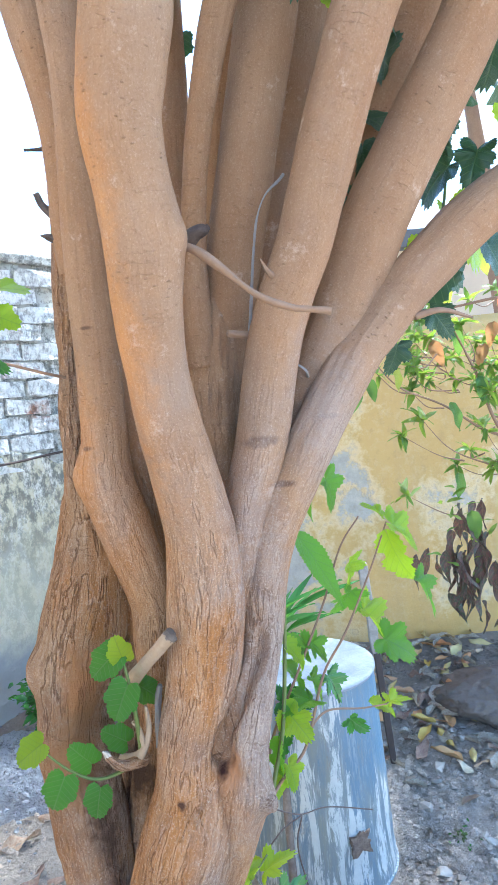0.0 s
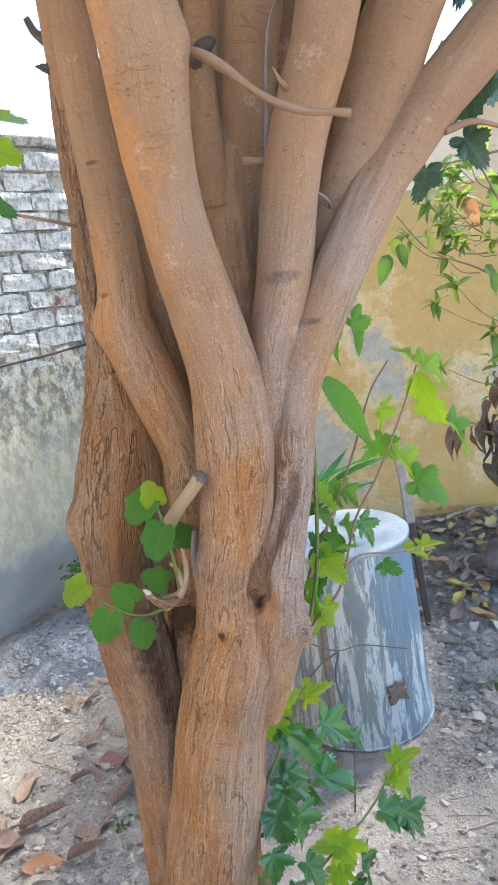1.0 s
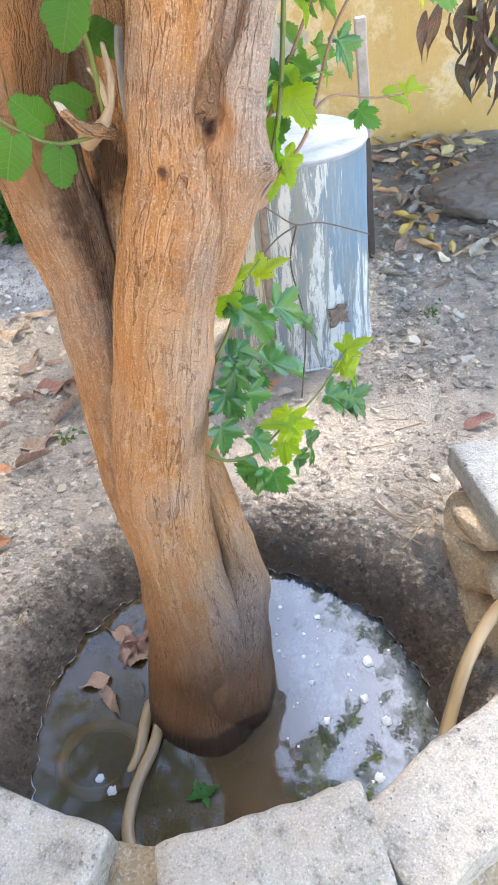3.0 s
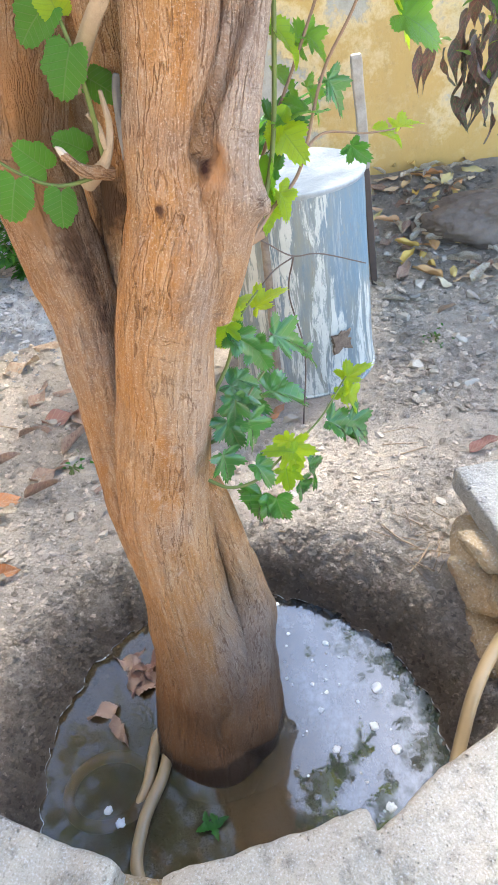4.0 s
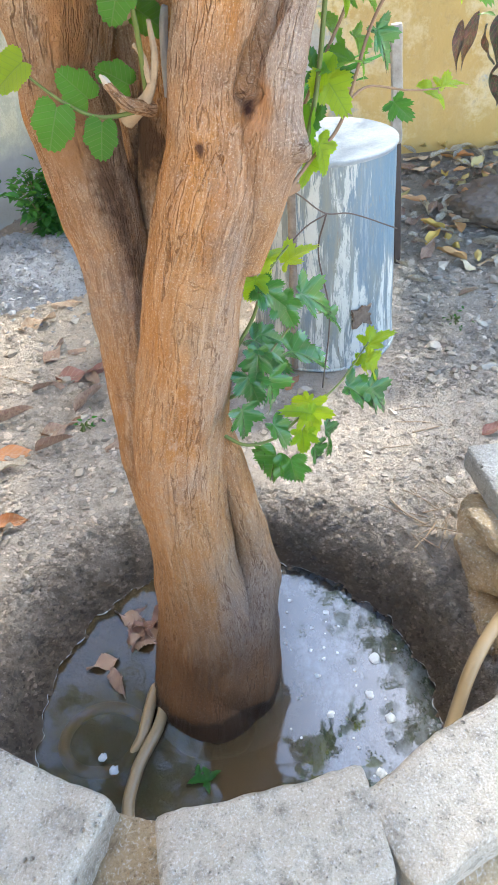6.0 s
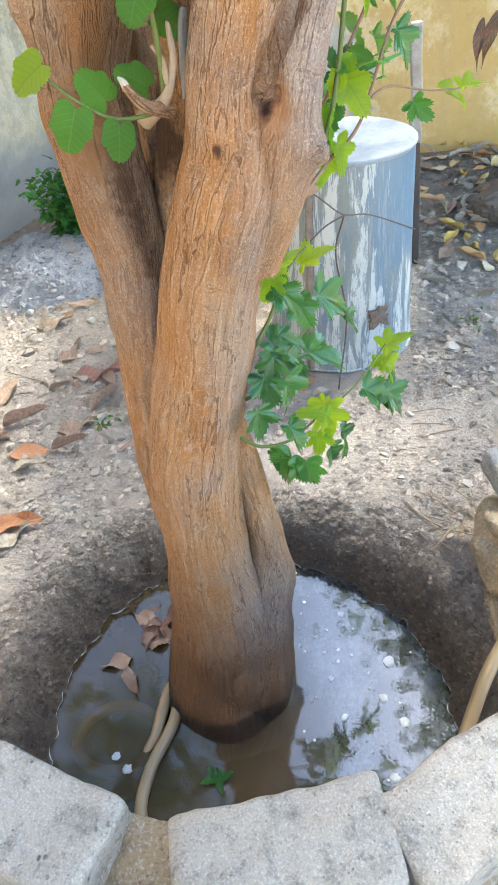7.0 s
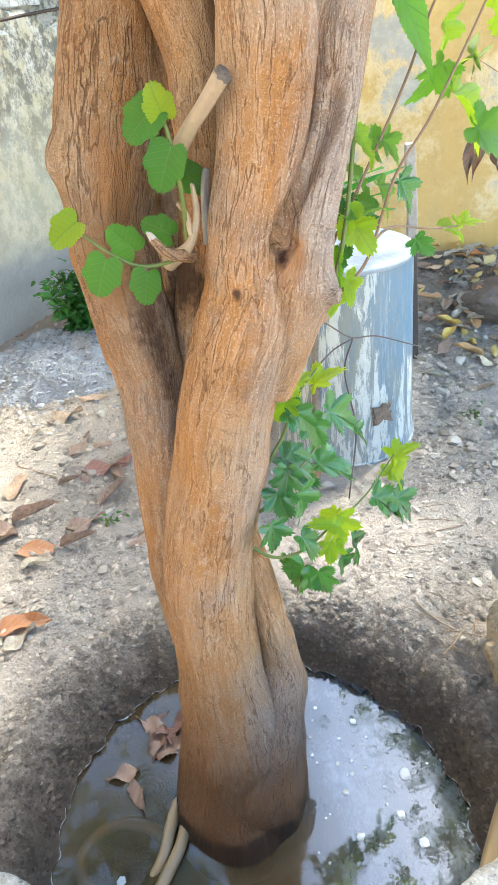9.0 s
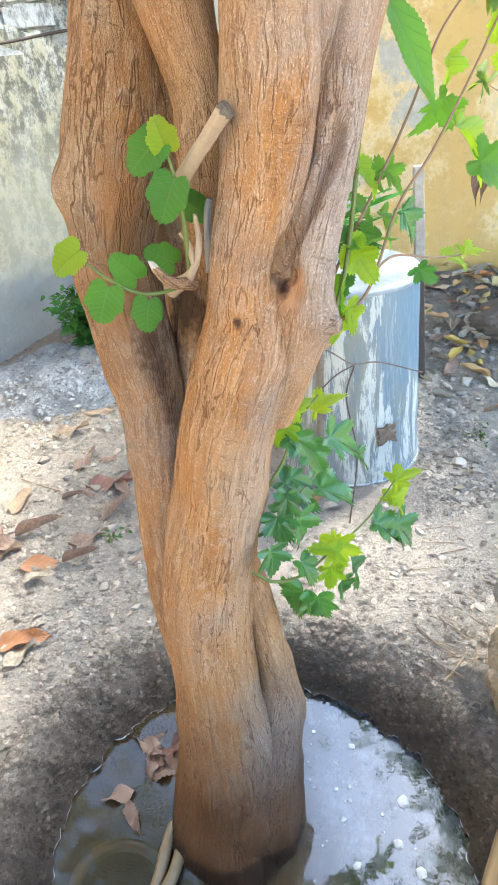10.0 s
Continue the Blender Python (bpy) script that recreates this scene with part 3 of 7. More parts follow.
FOAM = plain_material("white_foam", (0.50, 0.52, 0.54), (0.78, 0.80, 0.82), 0.5, 160, 0.8)
POST = plain_material("peeling_white_post", (0.13, 0.10, 0.08), (0.58, 0.53, 0.46), 0.85, 26, 0.6)
BLACKENED = plain_material("dark_iron", (0.05, 0.035, 0.03), (0.10, 0.07, 0.055), 0.7, 40, 0.4)
WIRE = plain_material("rusty_wire", (0.10, 0.07, 0.06), (0.18, 0.14, 0.12), 0.7, 60, 0.2, 0.4)
BEIGE = plain_material("beige_house_wall", (0.64, 0.55, 0.44), (0.74, 0.64, 0.52), 0.95, 3, 0.15)
WHITEWALL = plain_material("pale_house_wall", (0.70, 0.70, 0.70), (0.80, 0.80, 0.80), 0.95, 2, 0.1)
ROOF = plain_material("dark_roof_edge", (0.10, 0.10, 0.11), (0.17, 0.17, 0.18), 0.9, 8, 0.2)


# ---------------------------------------------------------------- shape helpers
def part(name, bm, material, parent=None, label="", smooth=True):
    """One mesh object out of a bmesh, under a thing or a part."""
    me = bpy.data.meshes.new(name)
    bm.to_mesh(me)
    bm.free()
    return part_of(name, me, material, parent, label, smooth)


def part_of(name, me, material, parent=None, label="", smooth=True, m=None):
    """One object on a mesh that may be shared."""
    if material and not me.materials:
        me.materials.append(material)
    if smooth and len(me.polygons):
        me.polygons.foreach_set("use_smooth", [True] * len(me.polygons))
    ob = new(name, me)
    if parent:
        ob.parent = parent
    if m is not None:
        ob.matrix_basis = m
    if label:
        ob["label"] = label
    return ob


def thing(name, label, category, group="", kind="", at=(0, 0, 0)):
    """An empty at the thing's base, which parents its parts."""
    ob = new(name)
    ob.location = at
    return tagged(ob, label, category, group, kind)


def spline(pts, n):
    """n points along a smooth curve through pts (any number of columns)."""
    p = np.array(pts, float)
    p = np.vstack([2 * p[0] - p[1], p, 2 * p[-1] - p[-2]])
    out = []
    for s in np.linspace(0, len(p) - 3 - 1e-6, n):
        k = int(s)
        u = s - k
        a, b, c, d = p[k:k + 4]
        out.append(0.5 * (2 * b + (c - a) * u + (2 * a - 5 * b + 4 * c - d) * u * u + (3 * b - a - 3 * c + d) * u ** 3))
    return np.array(out)


def tube(pts, n=24, segs=10, r=None, ridges=0.0, bumps=(), lobes=0.0, seed=0.0, fine=48.0, closed=True):
    """A bmesh tube along pts (x, y, z, radius), its skin furrowed by ridges metres and swollen by bumps (place, width, height)."""
    c = spline([(*p[:3], r if r is not None else p[3]) for p in pts], n)
    bm = bmesh.new()
    grain = bm.verts.layers.float_vector.new("grain")
    rings, run = [], 0.0
    side = Vector((1, 0, 0))
    for k in range(n):
        run += (Vector(c[k][:3]) - Vector(c[max(k - 1, 0)][:3])).length
        here, rad = Vector(c[k][:3]), c[k][3]
        way = (Vector(c[min(k + 1, n - 1)][:3]) - Vector(c[max(k - 1, 0)][:3])).normalized()
        side = (side - way * side.dot(way)).normalized()
        other = way.cross(side)
        ring = []
        for a in range(segs):
            th = 2 * math.pi * a / segs
            out = side * math.cos(th) + other * math.sin(th)
            q = rad
            if lobes:
                q *= 1 + lobes * noise.noise(Vector((out.x * 1.3, out.y * 1.3, here.z * 2.2 + seed)))
            p = here + out * q
            if ridges:
                f = noise.noise(Vector((out.x * rad * fine * 4 + seed, out.y * rad * fine * 4, here.z * fine * 0.35)))
                g = noise.noise(Vector((p.x * 26 + seed, p.y * 26, p.z * 12)))
                p += out * (ridges * (f + 1.3 * g))
                if ridges > 0.002:
                    p += out * (0.0045 * noise.noise(Vector((p.x * 13 + seed, p.y * 13, p.z * 9))))
            for place, wide, high in bumps:
                d = (p - Vector(place)).length / wide
                if d < 2.5:
                    p += out * (high * math.exp(-d * d))
            v = bm.verts.new(p)
            v[grain] = (rad * math.cos(th) + seed, rad * math.sin(th), run)
            ring.append(v)
        rings.append(ring)
    for a, b in zip(rings, rings[1:]):
        for k in range(segs):
            bm.faces.new((a[k], a[(k + 1) % segs], b[(k + 1) % segs], b[k]))
    if closed:
        bm.faces.new(list(reversed(rings[0])))
        bm.faces.new(rings[-1])
    return bm


def rough_block(size, seed=0, round_=0.25, lump=0.012, cuts=9, taper=0.0):
    """A hewn stone: a box with worn edges and an uneven skin."""
    bm = bmesh.new()
    bmesh.ops.create_cube(bm, size=2.0)
    bmesh.ops.subdivide_edges(bm, edges=bm.edges[:], cuts=cuts, use_grid_fill=True)
    h = Vector(size) / 2
    small = min(size)
    off = Vector((seed * 7.31, seed * 3.17, seed * 5.7))
    for v in bm.verts:
        p = Vector((v.co.x * h.x, v.co.y * h.y, v.co.z * h.z))
        r = small * round_
        inner = Vector([max(-h[k] + r, min(h[k] - r, p[k])) for k in range(3)])
        d = p - inner
        if d.length > 1e-6:
            p = inner + d.normalized() * min(r, d.length * 1.0) if d.length > r else p
        if taper:
            p.x *= 1 - taper * (p.z / h.z + 1) / 2
            p.y *= 1 - taper * 0.6 * (p.z / h.z + 1) / 2
        n1 = noise.noise_vector(p * 9 + off) * lump
        n2 = noise.noise_vector(p * 34 + off) * (lump * 0.35)
        n3 = noise.noise_vector(p * 90 + off) * (lump * 0.12)
        v.co = p + n1 + n2 + n3
    return bm


def split_stone(size, seed=0, lump=0.006, corners=26):
    """A split field stone: flat broken faces, chipped edges and a gritty skin."""
    g = random.Random(seed * 13 + 5)
    bm = bmesh.new()
    for _ in range(corners):
        p = [g.uniform(-1, 1) for _ in range(3)]
        k = g.randrange(3)
        p[k] = math.copysign(1.0, p[k]) * g.uniform(0.86, 1.0)
        bm.verts.new([p[i] * size[i] / 2 for i in range(3)])
    hull = bmesh.ops.convex_hull(bm, input=bm.verts[:])
    bmesh.ops.delete(bm, geom=list({v for v in hull["geom_interior"] + hull["geom_unused"] if isinstance(v, bmesh.types.BMVert)}), context="VERTS")
    bmesh.ops.dissolve_limit(bm, angle_limit=0.2, verts=bm.verts[:], edges=bm.edges[:])
    bmesh.ops.bevel(bm, geom=bm.edges[:], offset=min(size) * 0.035, segments=2, affect="EDGES")
    bmesh.ops.triangulate(bm, faces=bm.faces[:])
    for _ in range(5):
        long = [e for e in bm.edges if e.calc_length() > 0.014]
        if not long:
            break
        bmesh.ops.subdivide_edges(bm, edges=long, cuts=1)
        bmesh.ops.triangulate(bm, faces=bm.faces[:])
    off = Vector((seed * 3.7, seed * 1.9, seed * 5.1))
    for v in bm.verts:
        v.co += noise.noise_vector(v.co * 14 + off) * lump + noise.noise_vector(v.co * 48 + off) * (lump * 0.5) + noise.noise_vector(v.co * 120 + off) * (lump * 0.22)
    return bm


def box(size, at=(0, 0, 0), bevel=0.0):
    bm = bmesh.new()
    bmesh.ops.create_cube(bm, size=1.0)
    for v in bm.verts:
        v.co = Vector((v.co.x * size[0] + at[0], v.co.y * size[1] + at[1], v.co.z * size[2] + at[2]))
    if bevel:
        bmesh.ops.bevel(bm, geom=bm.edges[:], offset=bevel, segments=2, affect="EDGES")
    return bm


def leaf_mesh(name, width=0.8, lobed=0.0, teeth=0.03, droop=0.25, fold=0.25, rows=16, wave=0.03, seed=0, tip=0.0, blunt=0.75, curl=0.0):
    """A leaf of length 1 along +x from its stalk, with midrib fold, droop, teeth and lobes."""
    rng = random.Random(seed)
    bm = bmesh.new()
    uvl = bm.loops.layers.uv.new("plan")
    grid, uvs = [], {}
    for k in range(rows + 1):
        u = k / rows
        w = width / 2 * (math.sin(math.pi * min(1, u ** 0.62)) ** blunt if u < 1 else 0)
        w *= 1 - tip * u
        row = []
        for j in (-2, -1.4, -0.7, 0, 0.7, 1.4, 2) if curl else (-2, -1, 0, 1, 2):
            ww = w
            if abs(j) == 2:
                off = 0.03 if j > 0 else -0.02
                cut = lobed * (math.exp(-((u - 0.34 - off) / 0.055) ** 2) + 0.85 * math.exp(-((u - 0.62 + off) / 0.05) ** 2))
                ww = w * (1 - cut) * (1 + 0.25 * lobed) * (1 + teeth * (1 if k % 2 else -1) * 2) + rng.uniform(-1, 1) * teeth * 0.2
            y = ww * j / 2
            back = (-0.13 * (abs(j) / 2) * (1 - u) ** 3 + lobed * 0.16 * (abs(j) / 2) * math.sin(math.pi * u)) if width > 0.5 else 0
            z = fold * abs(y) - droop * u * u + wave * math.sin(u * 9 + j + seed) * abs(j) / 2
            if curl:
                z += curl * y * y / max(w, 0.02) + 0.5 * wave * math.sin(u * 4 + seed)
            v = bm.verts.new((u + back, y, z))
            uvs[v] = (u, 0.5 + (y / width if width else 0))
            row.append(v)
        grid.append(row)
    for a, b in zip(grid, grid[1:]):
        for j in range(len(a) - 1):
            bm.faces.new((a[j], a[j + 1], b[j + 1], b[j]))
    bmesh.ops.remove_doubles(bm, verts=bm.verts[:], dist=0.0008)
    for f in bm.faces:
        for lp in f.loops:
            lp[uvl].uv = uvs.get(lp.vert, (0, 0.5))
    me = bpy.data.meshes.new(name)
    bm.to_mesh(me)
    bm.free()
    return me


def lobed_leaf(name, lobes, hollow=0.3, teeth=0.05, droop=0.25, fold=0.2, wave=0.04, seed=0, n=72):
    """A palmate leaf of length 1 along +x: lobes are (angle, reach, narrowness) seen from the stalk's end."""
    g = random.Random(seed)
    bm = bmesh.new()
    uvl = bm.loops.layers.uv.new("plan")
    heart = 0.24

    def reach(a):
        best = hollow * (1.0 if abs(a) < 150 else max(0.25, 1 - (abs(a) - 150) / 30))
        for c, far, k in lobes:
            d = abs(a - c)
            best = max(best, far * max(0.0, math.cos(radians(min(90.0, d * k)))) ** 1.3)
        return best

    uvs = {}

    def vert(x, y, a):
        z = fold * abs(y) - droop * x * x + wave * math.sin(a * 0.10 + seed) * math.hypot(x - heart, y) * 2
        v = bm.verts.new((x, y, z))
        uvs[v] = (x, 0.5 + y)
        return v

    mid = vert(heart, 0.0, 0)
    rings = []
    for f in (0.3, 0.62, 0.85, 1.0):
        ring = []
        for k in range(n):
            a = -180 + 360 * (k + 0.5) / n
            q = reach(a) * f
            if f == 1.0:
                q *= 1 + teeth * (1 if k % 2 else -1) + g.uniform(-1, 1) * teeth * 0.3
            ring.append(vert(heart + q * math.cos(radians(a)), q * math.sin(radians(a)), a))
        rings.append(ring)
    for k in range(n):
        bm.faces.new((mid, rings[0][k], rings[0][(k + 1) % n]))
        for p, r_ in zip(rings, rings[1:]):
            bm.faces.new((p[k], r_[k], r_[(k + 1) % n], p[(k + 1) % n]))
    for f in bm.faces:
        for lp in f.loops:
            lp[uvl].uv = uvs[lp.vert]
    me = bpy.data.meshes.new(name)
    bm.to_mesh(me)
    bm.free()
    return me


def with_material(me, material, name):
    c = me.copy()
    c.name = name
    c.materials.clear()
    c.materials.append(material)
    return c


HEART_LOBES = [(0, 0.70, 0.95), (60, 0.52, 1.30), (-56, 0.54, 1.25), (122, 0.46, 1.0), (-124, 0.47, 1.0)]
ROUND_LOBES = [(0, 0.70, 1.05), (58, 0.56, 1.45), (-60, 0.53, 1.45), (118, 0.47, 1.15), (-118, 0.48, 1.15)]
CUT_LOBES = [(0, 0.78, 1.4), (52, 0.57, 1.7), (-56, 0.55, 1.7), (110, 0.43, 1.4), (-112, 0.44, 1.4)]
SLIT_LOBES = [(0, 0.84, 1.8), (46, 0.62, 2.2), (-50, 0.58, 2.2), (98, 0.44, 1.9), (-102, 0.42, 1.9)]
MULBERRY = [lobed_leaf("mulberry_leaf", ROUND_LOBES, 0.42, 0.05, 0.30, 0.18, 0.02, 1, 48), lobed_leaf("mulberry_leaf", CUT_LOBES, 0.27, 0.055, 0.55, 0.38, 0.05, 2, 84),
            lobed_leaf("mulberry_leaf", SLIT_LOBES, 0.18, 0.075, 0.50, 0.42, 0.06, 3, 84), leaf_mesh("mulberry_leaf", 0.55, 0.45, 0.05, 0.45, 0.35, 28, seed=4, wave=0.04)]
M_OLD = [with_material(me, LEAF, "mulberry_leaf") for me in (MULBERRY[0], MULBERRY[1], MULBERRY[2], MULBERRY[3])]
GLOSSY = leaf_material("glossy_mulberry_leaf", (0.03, 0.17, 0.045), (0.08, 0.29, 0.035), 0.30, 0.20, (0.20, 0.45, 0.03), coat=1.0, veins=0.35)
M_SHINY = [with_material(me, GLOSSY, "mulberry_leaf") for me in (lobed_leaf("mulberry_leaf", SLIT_LOBES, 0.16, 0.09, 0.45, 0.50, 0.05, 24, 96), lobed_leaf("mulberry_leaf", CUT_LOBES, 0.20, 0.08, 0.40, 0.45, 0.05, 25, 96), MULBERRY[2])]
M_NEW = [with_material(me, YOUNG, "young_leaf") for me in MULBERRY]
FORK_LEAF = leaf_material("bright_mulberry_leaf", (0.055, 0.225, 0.016), (0.10, 0.32, 0.025), 0.40, 0.42, (0.26, 0.52, 0.02), coat=0.15, veins=0.5)
# Lighter copy of the leaf green, with sunlight put into its colour.
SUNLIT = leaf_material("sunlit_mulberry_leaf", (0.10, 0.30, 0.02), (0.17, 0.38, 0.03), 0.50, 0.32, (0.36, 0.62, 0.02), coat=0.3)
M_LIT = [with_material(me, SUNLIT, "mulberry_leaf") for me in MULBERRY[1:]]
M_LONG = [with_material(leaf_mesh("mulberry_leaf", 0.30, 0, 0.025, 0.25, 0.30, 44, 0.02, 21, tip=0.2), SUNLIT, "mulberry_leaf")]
M_BRIGHT = [with_material(lobed_leaf("mulberry_leaf", HEART_LOBES, 0.44, 0.035, d, f, w, k, 64), FORK_LEAF, "mulberry_leaf") for k, (d, f, w) in enumerate([(0.20, 0.20, 0.010), (0.35, 0.10, 0.015), (0.12, 0.30, 0.012)])]
M_FORK = [with_material(M_BRIGHT[0], YOUNG, "young_leaf")]
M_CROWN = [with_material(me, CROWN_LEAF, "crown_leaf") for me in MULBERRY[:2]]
DROOPY = [with_material(leaf_mesh("shrub_leaf", 0.26, 0, 0.0, 0.5, 0.45, 14, 0.07, 5, blunt=1.0), DARK_LEAF, "bronze_leaf"), with_material(leaf_mesh("shrub_leaf", 0.30, 0, 0.0, 0.25, 0.4, 14, 0.06, 6, blunt=1.0), DARK_LEAF, "bronze_leaf")]
SLIM = [with_material(leaf_mesh("shrub_leaf", 0.28, 0, 0.0, 0.25, 0.3, 8, 0.03, 7), SHRUB_LEAF, "shrub_leaf"), with_material(leaf_mesh("shrub_leaf", 0.40, 0, 0.0, 0.35, 0.3, 8, 0.03, 8), SHRUB_LEAF, "shrub_leaf")]
BROAD = leaf_mesh("broad_leaf", 0.46, 0, 0.0, 0.3, 0.25, 10, 0.05, 13)
BROAD_GREEN, BROAD_PALE, BROAD_RUST = [with_material(BROAD, leaf_material(n, a, b, 0.45, 0.35, c), n) for n, a, b, c in (("broad_green_leaf", (0.05, 0.16, 0.04), (0.10, 0.24, 0.05), (0.3, 0.42, 0.04)), ("broad_pale_leaf", (0.26, 0.38, 0.04), (0.42, 0.42, 0.06), (0.55, 0.58, 0.05)), ("broad_rusty_leaf", (0.40, 0.12, 0.08), (0.36, 0.22, 0.07), (0.5, 0.2, 0.08)))]
DRY = [leaf_mesh("dry_leaf", 0.34, 0, 0.0, -0.12, 0.9, 16, 0.05, 8), leaf_mesh("dry_leaf", 0.40, 0, 0.0, 0.08, 0.30, 16, 0.05, 9), leaf_mesh("dry_leaf", 0.28, 0, 0.0, -0.18, 1.5, 16, 0.05, 10), leaf_mesh("dry_leaf", 0.36, 0, 0.01, 0.15, -0.6, 16, 0.06, 14)]
D_YEL = [with_material(me, YELLOWED, "yellow_leaf") for me in DRY]
D_WET = [with_material(leaf_mesh("soaked_leaf", w, 0, 0.04, -0.06, 0.22, 20, 0.13, k + 30, blunt=1.1), SOAKED, "soaked_leaf") for k, w in enumerate((0.42, 0.5, 0.36))]


def aim(at, way, size, roll=0.0, tilt=0.0):
    """The pose of a leaf at a place, its tip towards way."""
    way = Vector(way).normalized()
    turn = way.to_track_quat("X", "Z").to_matrix().to_4x4()
    return Matrix.Translation(at) @ turn @ pose(0, 0, 0, roll, tilt, 0) @ Matrix.Diagonal((size, size, size, 1))


def face(at, way, normal, size):
    """The pose of a leaf whose tip points along way and whose upper side looks along normal."""
    x = Vector(way).normalized()
    z = Vector(normal)
    z = (z - x * z.dot(x)).normalized()
    y = z.cross(x)
    return Matrix.Translation(at) @ Matrix((x, y, z)).transposed().to_4x4() @ Matrix.Diagonal((size, size, size, 1))


# ---------------------------------------------------------------- ground and water
PIT, PIT_R, WATER_Z = (-0.084, 0.869), (0.437, 0.42), -0.13


def smoothstep(a, b, x):
    t = max(0.0, min(1.0, (x - a) / (b - a)))
    return t * t * (3 - 2 * t)


def ground_z(x, y):
    rho = math.hypot((x - PIT[0]) / PIT_R[0], (y - PIT[1]) / PIT_R[1])
    z = 0.16 * max(0.0, min(y, 3.6) - 2.15)
    z += 0.022 * noise.noise(Vector((x * 2.1, y * 2.1, 0.3))) + 0.010 * noise.noise(Vector((x * 8, y * 8, 1.7)))
    if rho < 1.75:
        ang = math.atan2(y - PIT[1], x - PIT[0])
        rho += 0.035 * noise.noise(Vector((math.cos(ang) * 3, math.sin(ang) * 3, 2.0))) + 0.015 * noise.noise(Vector((math.cos(ang) * 11, math.sin(ang) * 11, 5.0)))
        rho -= 0.055 * max(0.0, math.cos(ang - 2.3))
        rho += 0.085 * max(0.0, math.cos(ang - 3.5)) ** 2
        s = smoothstep(0.87, 1.24, rho)
        z = z * s + (1 - s) * (-0.20 - 0.05 * (1 - min(1, rho)))
        if 0.9 < rho < 1.35:
            z += 0.020 * noise.noise(Vector((x * 15, y * 15, 3.0))) + 0.022 * noise.noise(Vector((x * 38, y * 38, 4.0)))
    z += 0.005 * noise.noise(Vector((x * 26, y * 26, 6.0))) + 0.0035 * abs(noise.noise(Vector((x * 62, y * 62, 9.0))))
    return z


def grow(near, step, far):
    """Coordinates that are dense over near and widen out to far."""
    a, b = near
    mid = list(np.arange(a, b, step))
    out, s, p = [], step, b
    while p < far:
        out.append(p)
        s *= 1.35
        p += s
    low, s, p = [], step, a
    while p > -far:
        s *= 1.35
        p -= s
        low.append(p)
    return list(reversed(low)) + mid + out + [far]


def make_ground():
    xs, ys = grow((-1.3, 1.3), 0.008, 120.0), grow((0.6, 2.9), 0.008, 120.0)
    verts = [(x, y, ground_z(x, y) if abs(x) < 8 and abs(y) < 9 else 0.16 * (1.45 if y > 3.6 else 0.0)) for y in ys for x in xs]
    w = len(xs)
    faces = [(j * w + k, j * w + k + 1, (j + 1) * w + k + 1, (j + 1) * w + k) for j in range(len(ys) - 1) for k in range(w - 1)]
    me = bpy.data.meshes.new("ground")
    me.from_pydata(verts, [], faces)
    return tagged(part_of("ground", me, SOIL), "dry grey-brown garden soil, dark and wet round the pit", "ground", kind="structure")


ground = make_ground()


def make_water():
    bm = bmesh.new()
    n = 64
    ring = []
    for k in range(n):
        a = 2 * math.pi * k / n
        ring.append(bm.verts.new((PIT[0] + PIT_R[0] * 1.25 * math.cos(a), PIT[1] + PIT_R[1] * 1.25 * math.sin(a), WATER_Z)))
    bm.faces.new(ring)
    ob = part("water", bm, WATER, smooth=False)
    ob.visible_shadow = False
    return tagged(ob, "muddy irrigation water standing round the trunk, mirroring the sky", "water", kind="structure")


water = make_water()


# ---------------------------------------------------------------- walls
def slab_wall(name, a, b, low, high, thick, material, label):
    """A wall from a to b (plan), its seen face on that line and its thickness behind it."""
    a, b = Vector(a), Vector(b)
    d = (b - a).normalized()
    nrm = Vector((-d.y, d.x))
    n, m = max(2, int((b - a).length / 0.12)), max(2, int((high - low) / 0.12))
    bm = bmesh.new()

    def sheet(back, flip):
        g = [[bm.verts.new((*(a + (b - a) * (i / n) + nrm * back), low + (high - low) * j / m)) for i in range(n + 1)] for j in range(m + 1)]
        if not back:
            for row in g:
                for v in row:
                    k = noise.noise(v.co * 1.9) * 0.010 + noise.noise(v.co * 6) * 0.004
                    v.co += Vector((nrm.x * k, nrm.y * k, 0))
        for j in range(m):
            for i in range(n):
                f = (g[j][i], g[j][i + 1], g[j + 1][i + 1], g[j + 1][i])
                bm.faces.new(tuple(reversed(f)) if flip else f)
        return g

    f, k = sheet(0.0, False), sheet(thick, True)
    for i in range(n):
        bm.faces.new((f[m][i], f[m][i + 1], k[m][i + 1], k[m][i]))
        bm.faces.new((k[0][i], k[0][i + 1], f[0][i + 1], f[0][i]))
    for j in range(m):
        bm.faces.new((k[j][0], f[j][0], f[j + 1][0], k[j + 1][0]))
        bm.faces.new((f[j][n], k[j][n], k[j + 1][n], f[j + 1][n]))
    return tagged(part(name, bm, material, smooth=True), label, "wall", kind="structure")


wall_north = slab_wall("wall_north", (-0.70, 3.55), (5.5, 3.25), -0.2, 1.86, 0.22, OCHRE, "weathered ochre limewashed garden wall with bare grey patches")
LW0, LWD = Vector((-1.27, 2.99)), Vector((0.676, 0.737))
LWN = Vector((LWD.y, -LWD.x))
wall_west = slab_wall("wall_west", LW0 + LWD * -3.2, LW0 + LWD * 0.79, -0.2, 2.32, 0.24, MORTAR, "old boundary wall, whitewashed brick above and stained plaster below")


# ---------------------------------------------------------------- the tree
tree = thing("mulberry_tree", "many-stemmed mulberry tree with tan furrowed bark standing in water", "tree", at=(-0.14, 0.985, -0.34))
TREE0 = Matrix.Translation(tree.location).inverted()


